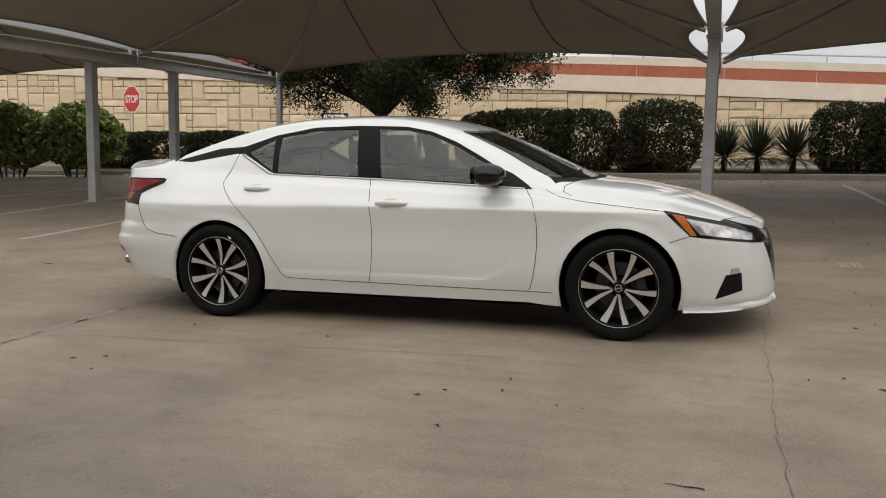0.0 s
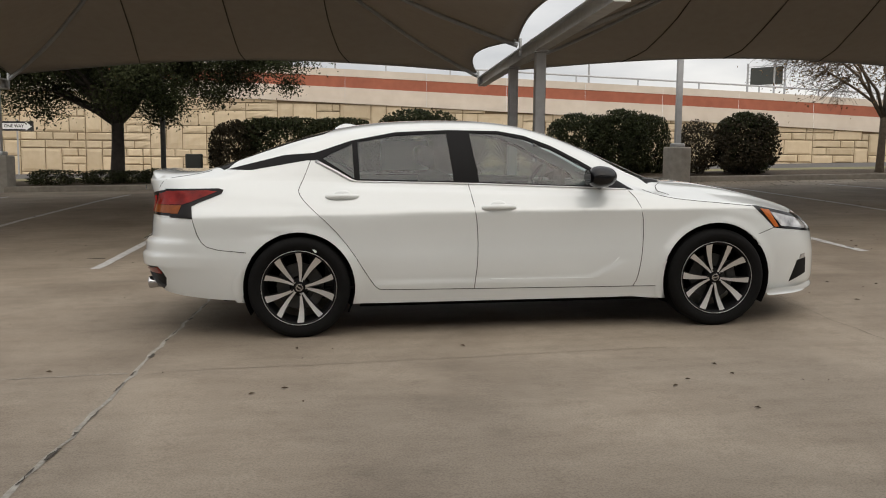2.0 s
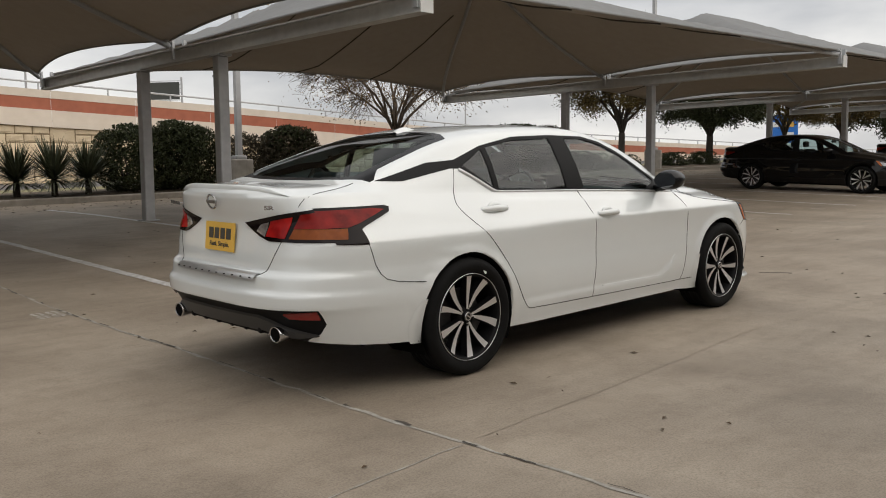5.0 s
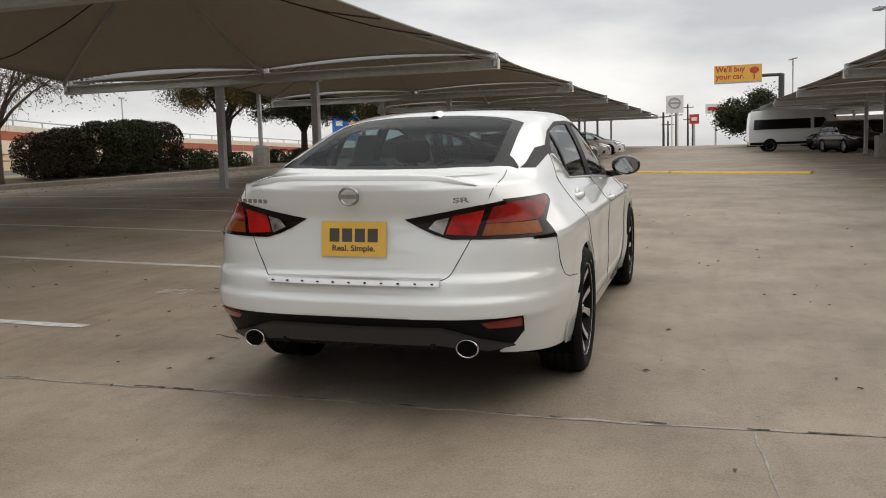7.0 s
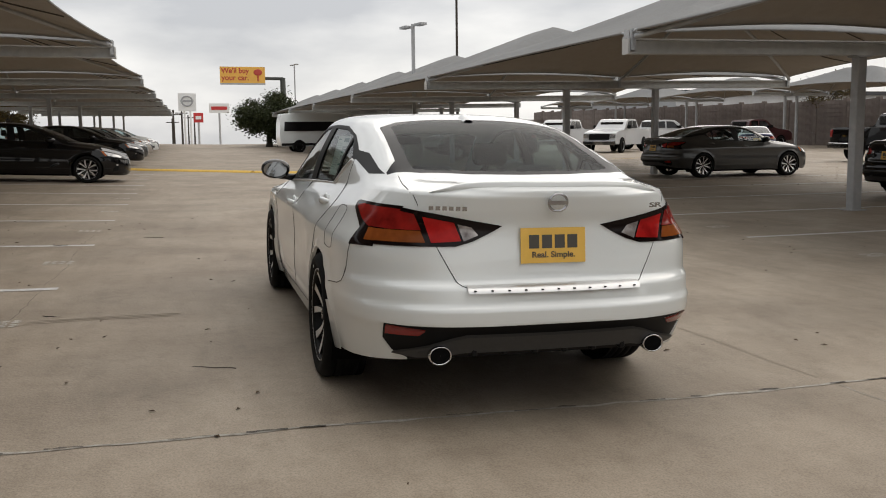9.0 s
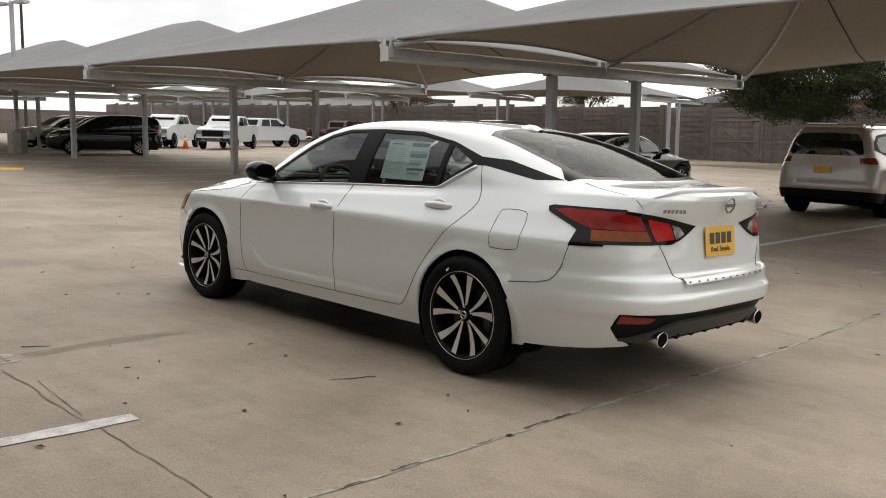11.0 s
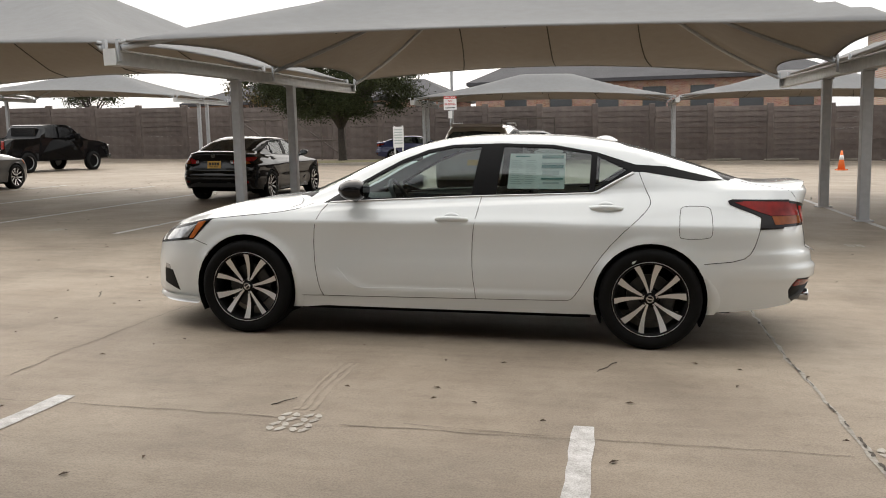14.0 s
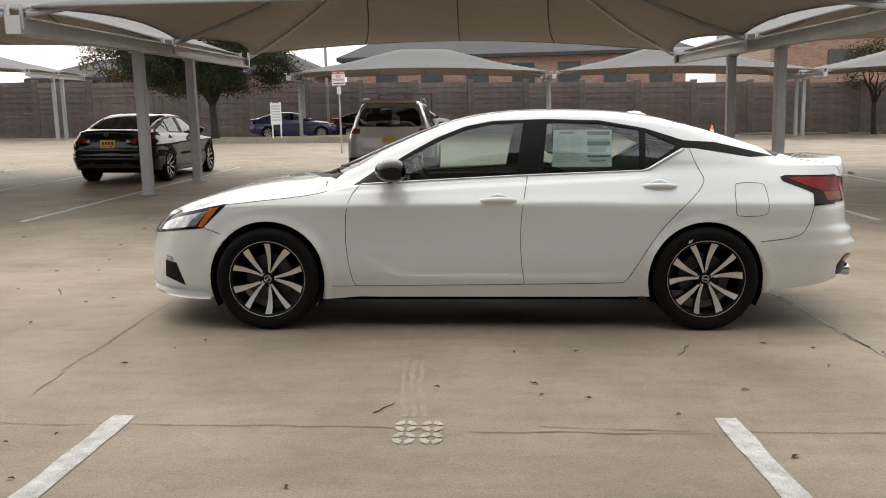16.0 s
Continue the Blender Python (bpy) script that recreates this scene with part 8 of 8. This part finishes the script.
# fire lane sign on the far island
t = thing("no_parking_sign", "red and white no parking sign on a steel post", "road sign", Matrix.Translation((4.57, -24.07, gz(4.57, -24.07) + 0.95)) @ Matrix.Diagonal((0.5, 0.5, 0.5, 1)))
bm = bm_new()
bm_box(bm, (-0.05, -0.05, -1.9), (0.05, 0.03, 3.75))
part("post", bm, M_STEEL, t)
bm = bm_new()
bm_box(bm, (-0.46, 0.035, 2.75), (0.46, 0.045, 3.70))
part("panel", bm, M_SIGN_WHITE, t)
bm = bm_new()
bm_box(bm, (-0.46, 0.046, 3.52), (0.46, 0.050, 3.70))
part("red_band", bm, M_SIGN_RED, t)
flat_text(t, "FIRE LANE", 0.15, 0.78, Matrix.Translation((0, 0.053, 3.61)) @ FACE_N, M_SIGN_WHITE)
flat_text(t, "NO", 0.22, 0.30, Matrix.Translation((0, 0.049, 3.36)) @ FACE_N, M_SIGN_RED)
flat_text(t, "PARKING", 0.2, 0.78, Matrix.Translation((0, 0.049, 3.14)) @ FACE_N, M_SIGN_RED)
bm = bm_new()
bm_box(bm, (-0.36, 0.046, 2.86), (0.36, 0.050, 2.92))
part("arrow_bar", bm, M_SIGN_BLACK, t)
bm = bm_new()
bm_box(bm, (-0.14, 0.035, 2.15), (0.14, 0.045, 2.66))
part("small_panel", bm, M_SIGN_WHITE, t)
# small white notice on twin legs
t = thing("notice_board", "small white notice on two thin legs in the grass", "sign", Matrix.Translation((9.2, -34.9, gz(9.2, -34.9))))
for x in (-0.2, 0.2):
    bm = bm_new()
    bm_box(bm, (x - 0.03, -0.02, 0), (x + 0.03, 0.02, 1.9))
    part("leg", bm, M_SIGN_WHITE, t)
bm = bm_new()
bm_box(bm, (-0.26, 0.02, 0.85), (0.26, 0.04, 1.85))
part("panel", bm, M_SIGN_WHITE, t)
for k in range(6):
    bm = bm_new()
    bm_box(bm, (-0.2, 0.041, 1.68 - 0.13 * k), (0.2, 0.045, 1.74 - 0.13 * k))
    part("print_bar", bm, M_PRINT_GREY, t)


def cone(x, y):
    t = thing("traffic_cone", "orange traffic cone with a white collar", "traffic cone", Matrix.Translation((x, y, gz(x, y))), "traffic cones")
    bm = bm_new()
    bm_box(bm, (-0.2, -0.2, 0), (0.2, 0.2, 0.04))
    part("base", bm, M_ORANGE, t)
    bm = bm_new()
    bm_tube(bm, [(0, 0, 0.03), (0, 0, 0.78)], [0.15, 0.035], 16)
    part("cone", bm, M_ORANGE, t, smooth=True)
    bm = bm_new()
    bm_tube(bm, [(0, 0, 0.42), (0, 0, 0.60)], [0.094, 0.068], 16)
    part("collar", bm, M_SIGN_WHITE, t, smooth=True)


cone(-10.0, -30.6)
cone(40.2, -19.6)
for k in range(14):
    x = -34 + 3.0 * k
    bm = bm_new()
    bm_box(bm, (-0.9, -0.08, 0), (0.9, 0.08, 0.12))
    bm_bevel(bm, 0.03, 1)
    solid("wheel_stop", bm, M_KERB, "concrete wheel stop before the wall", "wheel stop", group="wheel stops", m=Matrix.Translation((x, -43.6, gz(x, -43.6))))

# grass island with a kerb
bm = bm_new()
isl = [(5.2, -34.0), (19.5, -34.0), (20.5, -35.2), (19.5, -38.6), (5.2, -38.6), (4.2, -36.2)]
g = SX * 12
bm_prism(bm, smooth_poly(isl, 2), -0.1, g + 0.13)
solid("island_kerb", bm, M_KERB, "weathered concrete kerb round the grass island", kind="structure")
bm = bm_new()
cx, cy = 12.3, -36.3
bm_prism(bm, [(cx + (x - cx) * 0.975, cy + (y - cy) * 0.93) for x, y in smooth_poly(isl, 2)], g, g + 0.15)
solid("island_grass", bm, M_GRASS, "dry tan grass on the island", kind="structure")
M_RUST = mat("rusty_steel", (0.10, 0.085, 0.075), 0.8, 0.1, 0.3, 9, color2=(0.18, 0.15, 0.13))
# steel gate frames by the enclosure
for x in (14.5, 18.0, 2.2):
    t = thing("gate_frame", "rusty braced steel gate frame before the wall", "gate", Matrix.Translation((x, -43.2, SX * x)), "gate frames")
    for a, b in (((0, 0), (0, 2.4)), ((3.0, 0), (3.0, 2.4)), ((0, 2.4), (3.0, 2.4)), ((0, 1.2), (3.0, 1.2)), ((0, 0.1), (3.0, 2.3)), ((1.5, 0), (1.5, 2.4))):
        bm = bm_new()
        bm_tube(bm, [(a[0], 0, a[1]), (b[0], 0, b[1])], 0.045, 6)
        part("bar", bm, M_RUST, t)

# billboard, dealer pylon and far signs
t = thing("billboard", "yellow roadside billboard on a steel mast", "billboard", Matrix.Translation((110, 0, 0)))
bm = bm_new()
bm_box(bm, (0, -8.2, 9.85), (0.4, -2.56, 11.9))
part("panel", bm, M_BILL, t)
bm = bm_new()
bm_box(bm, (-0.05, -8.2, 9.66), (0.45, -2.56, 9.84))
part("lower_rail", bm, M_STEEL, t)
bm = bm_new()
bm_tube(bm, [(0.6, -10.5, 0), (0.6, -10.5, 10.6)], 0.35, 10)
bm_tube(bm, [(0.6, -10.5, 10.5), (0.6, -4.0, 10.5)], 0.2, 8)
part("mast", bm, M_GREEN_METAL, t)
M_BILL_RED = mat("billboard_red", (0.45, 0.06, 0.04), 0.6)
flat_text(t, "We'll buy", 0.95, 3.5, Matrix.Translation((-0.02, -4.45, 11.38)) @ FACE_W, M_BILL_RED)
flat_text(t, "your car.", 0.95, 3.4, Matrix.Translation((-0.02, -4.45, 10.5)) @ FACE_W, M_BILL_RED)
bm = bm_new()
bm_tube(bm, [(-0.03, -7.3, 10.1), (-0.03, -7.3, 10.9)], 0.08, 6)
bmesh.ops.create_uvsphere(bm, u_segments=12, v_segments=8, radius=0.5, matrix=Matrix.Translation((-0.03, -7.3, 11.2)) @ Matrix.Diagonal((0.1, 1.1, 0.8, 1)))
part("tree_picture", bm, M_BILL_RED, t)
t = thing("dealer_sign", "white square pylon sign with a plain grey ring", "pylon sign", Matrix.Translation((90, 0, 0)))
bm = bm_new()
bm_box(bm, (0, 0.7, 5.4), (0.3, 2.5, 7.25))
part("panel", bm, M_SIGN_WHITE, t)
bm = bm_new()
bm_tube(bm, [(-0.03, 1.6 + 0.55 * math.cos(a), 6.45 + 0.5 * math.sin(a)) for a in (2 * math.pi * k / 24 for k in range(25))], 0.08, 6, caps=False)
bm_box(bm, (-0.06, 0.95, 6.36), (-0.01, 2.25, 6.54))
part("ring", bm, M_POLE, t)
for y in (1.3, 1.9):
    bm = bm_new()
    bm_tube(bm, [(0.15, y, 0), (0.15, y, 5.4)], 0.1, 8)
    part("post", bm, M_SIGN_WHITE, t)
for name, label, x, y0, y1, z0, z1, material in (("shop_sign", "white and red shop sign on a pole", 130, -4.4, -1.5, 6.9, 8.3, M_SIGN_WHITE), ("shop_sign", "red and white shop sign on a pole", 130, -0.6, 0.8, 5.5, 6.9, M_SIGN_RED)):
    t = thing(name, label, "shop sign", None, "far shop signs")
    bm = bm_new()
    bm_box(bm, (x, y0, z0), (x + 0.3, y1, z1))
    part("panel", bm, material, t)
    bm = bm_new()
    bm_box(bm, (x - 0.05, y0 + 0.3, (z0 + z1) / 2 - 0.25), (x, y1 - 0.3, (z0 + z1) / 2 + 0.25))
    part("name_bar", bm, M_SIGN_RED if material is M_SIGN_WHITE else M_SIGN_WHITE, t)
    bm = bm_new()
    bm_tube(bm, [(x + 0.15, (y0 + y1) / 2, 0), (x + 0.15, (y0 + y1) / 2, z0)], 0.15, 8)
    part("post", bm, M_POLE, t)
for x, y, h in ((100, 3.2, 6.0), (120, 2.4, 7.0), (140, 1.2, 9.0), (150, 0.6, 7.5), (165, 1.6, 8.0), (128, 3.8, 6.0), (80, -24.9, 18.0)):
    t = thing("utility_pole", "dark wooden utility pole beyond the lot", "utility pole", Matrix.Translation((x, y, 0)), "utility poles")
    bm = bm_new()
    bm_tube(bm, [(0, 0, 0), (0, 0, h)], [0.16, 0.11], 8)
    part("shaft", bm, M_BARK, t)
    bm = bm_new()
    bm_box(bm, (-0.06, -0.9, h - 0.6), (0.06, 0.9, h - 0.48))
    part("crossarm", bm, M_BARK, t)
# blue info sign and overhead sign gantry by the motorway
t = thing("info_sign", "large blue motorway services sign with pictograms", "road sign", Matrix.Translation((68.5, 30, 0)) @ Matrix.Rotation(-1.0, 4, "Z"))
bm = bm_new()
bm_box(bm, (-1.25, -0.05, 3.2), (1.25, 0.05, 5.6))
part("panel", bm, M_SIGN_BLUE, t)
for x, z, material in ((-0.6, 4.8, M_SIGN_WHITE), (0.6, 4.8, M_BILL), (0.6, 3.9, M_SIGN_WHITE)):
    bm = bm_new()
    bm_box(bm, (x - 0.32, -0.08, z - 0.22), (x + 0.32, -0.051, z + 0.22))
    part("pictogram", bm, material, t)
for x in (-0.8, 0.8):
    bm = bm_new()
    bm_tube(bm, [(x, 0, 0), (x, 0, 3.2)], 0.09, 8)
    part("post", bm, M_STEEL, t)
t = thing("sign_gantry", "grey back of an overhead motorway sign", "road sign", Matrix.Translation((90.0, 188.0, 6.0)) @ Matrix.Rotation(-0.9, 4, "Z") @ Matrix.Diagonal((1.6, 1, 2.2, 1)))
bm = bm_new()
bm_box(bm, (-2.4, 0, 5.6), (2.4, 0.15, 7.4))
part("panel", bm, M_GREEN_METAL, t)
for x in (-2.9, 2.7):
    bm = bm_new()
    bm_box(bm, (x - 0.12, 0.1, -2.8), (x + 0.12, 0.4, 7.9))
    part("post", bm, M_STEEL, t)
for k in range(6):
    bm = bm_new()
    bm_box(bm, (-2.9, 0.18, 5.5 + 0.4 * k), (2.7, 0.26, 5.56 + 0.4 * k))
    part("crossbar", bm, M_STEEL, t)

# yellow speed bump across the aisle, in two lengths that follow the ground
bump = thing("speed_bump", "scuffed yellow speed bump bolted across the concrete aisle", "speed bump", Matrix.Identity(4))
for a, b in (((25.0, 3.5), (23.1, -0.42)), ((23.06, -0.50), (21.0, -4.45))):
    bm = bm_new()
    rows = []
    for p in line(a, b, 14):
        base = gz(*p)
        rows.append([(p[0] + u, p[1] - 0.5 * u, base + h) for u, h in ((-0.16, -0.02), (-0.14, 0.022), (-0.07, 0.058), (0.0, 0.068), (0.07, 0.058), (0.14, 0.022), (0.16, -0.02))])
    bm_grid(bm, rows)
    for row in (rows[0], rows[-1]):
        bm.faces.new([bm.verts.new(p) for p in row])
    part("bump_length", bm, M_YELLOW_LINE, bump)

# ---- buildings behind the south wall ----
M_ROOF = mat("dark_shingle", (0.055, 0.055, 0.06), 0.9, 0, 0.2, 8, 0.4, 30)
M_WINDOW = mat("house_window", (0.05, 0.055, 0.06), 0.15, 0, 0.1, 5)


def brick_wall_mat():
    m = bpy.data.materials.new("brickwork")
    m.use_nodes = True
    n, l = m.node_tree.nodes, m.node_tree.links
    tex, mp_, br, nz_ = n.new("ShaderNodeTexCoord"), n.new("ShaderNodeMapping"), n.new("ShaderNodeTexBrick"), n.new("ShaderNodeTexNoise")
    mp_.inputs["Rotation"].default_value = (math.pi / 2, 0, 0)
    br.inputs["Color1"].default_value, br.inputs["Color2"].default_value, br.inputs["Mortar"].default_value = (0.30, 0.13, 0.085, 1), (0.46, 0.27, 0.19, 1), (0.42, 0.37, 0.32, 1)
    br.inputs["Scale"].default_value = 1.0
    br.inputs["Brick Width"].default_value, br.inputs["Row Height"].default_value, br.inputs["Mortar Size"].default_value = 0.23, 0.077, 0.010
    nz_.inputs["Scale"].default_value = 2.0
    mixc = n.new("ShaderNodeMixRGB")
    mixc.blend_type = "MULTIPLY"
    mixc.inputs[0].default_value = 0.4
    l.new(tex.outputs["Object"], mp_.inputs["Vector"])
    l.new(mp_.outputs["Vector"], br.inputs["Vector"])
    l.new(tex.outputs["Object"], nz_.inputs["Vector"])
    l.new(br.outputs["Color"], mixc.inputs[1])
    l.new(nz_.outputs["Color"], mixc.inputs[2])
    l.new(mixc.outputs[0], n["Principled BSDF"].inputs["Base Color"])
    n["Principled BSDF"].inputs["Roughness"].default_value = 0.9
    return m


M_BRICKWORK = brick_wall_mat()


def apartment(x0, x1, y0, y1, base, eave, ridge, label, windows):
    t = thing("apartment_building", label, "building", None, "apartment buildings")
    bm = bm_new()
    bm_box(bm, (x0, y0, base), (x1, y1, eave))
    wall_ = part("wall", bm, M_BRICKWORK, t, "mottled red brick wall")
    bm = bm_new()
    ym = (y0 + y1) / 2
    o = 0.6
    vs = [bm.verts.new(p) for p in ((x0 - o, y0 - o, eave), (x1 + o, y0 - o, eave), (x1 + o, y1 + o, eave), (x0 - o, y1 + o, eave), (x0 + 3.0, ym, ridge), (x1 - 3.0, ym, ridge), (x0 - o, y0 - o, eave + 0.25), (x1 + o, y0 - o, eave + 0.25), (x1 + o, y1 + o, eave + 0.25), (x0 - o, y1 + o, eave + 0.25))]
    for q in ((0, 1, 7, 6), (1, 2, 8, 7), (2, 3, 9, 8), (3, 0, 6, 9), (6, 7, 5, 4), (7, 8, 5), (8, 9, 4, 5), (9, 6, 4), (3, 2, 1, 0)):
        bm.faces.new([vs[i] for i in q])
    part("roof", bm, M_ROOF, t, "dark shingle roof")
    for wx, wz, ww, wh in windows:
        bm = bm_new()
        bm_box(bm, (wx, y1 - 0.02, wz), (wx + ww, y1 + 0.02, wz + wh))
        win = part("window", bm, M_WINDOW, t)
        bm = bm_new()
        for a, b in (((wx - 0.06, wz - 0.06), (wx + ww + 0.06, wz)), ((wx - 0.06, wz + wh), (wx + ww + 0.06, wz + wh + 0.06)), ((wx - 0.06, wz), (wx, wz + wh)), ((wx + ww, wz), (wx + ww + 0.06, wz + wh))):
            bm_box(bm, (a[0], y1 - 0.01, a[1]), (b[0], y1 + 0.05, b[1]))
        part("window_frame", bm, M_GREEN_METAL, win)
    return t


apartment(-15.5, 9.0, -70, -58, -1, 5.2, 7.6, "long low brick apartment house with dark roof behind the wall", [(-14.5 + 3.3 * k, 3.2, 1.5, 1.5) for k in range(7)])
apartment(-46, -21.5, -72, -58, -1, 9.0, 11.5, "two-storey brick apartment house with dark roof behind the wall", [(-44 + 4.2 * k, z, 1.6, 1.6) for k in range(5) for z in (3.4, 6.4)])
apartment(12, 34, -74, -62, 0, 4.6, 6.6, "low brick house with pale roof behind the wall", [(13 + 4.0 * k, 3.2, 1.4, 1.2) for k in range(5)])
t = thing("warehouse", "long pale grey warehouse beyond the far lot", "building")
bm = bm_new()
bm_box(bm, (75, -75, 0), (104, -47, 6.5))
part("wall", bm, mat("warehouse_wall", (0.45, 0.46, 0.47), 0.7, 0, 0.08, 2), t)
bm = bm_new()
bm_box(bm, (74.6, -75.4, 6.5), (104.4, -46.6, 6.9))
part("roof", bm, M_ROOF, t)
# brick tower block beyond the motorway
t = thing("brick_tower", "red brick tower with pale bands beyond the motorway", "building")
bm = bm_new()
bm_box(bm, (-58.5, 60, 0), (-54.0, 64, 13))
part("wall", bm, M_REDBAND, t)
bm = bm_new()
bm_box(bm, (-56.6, 59.9, 0), (-55.9, 60.0, 13))
part("pale_band", bm, M_COPING, t)
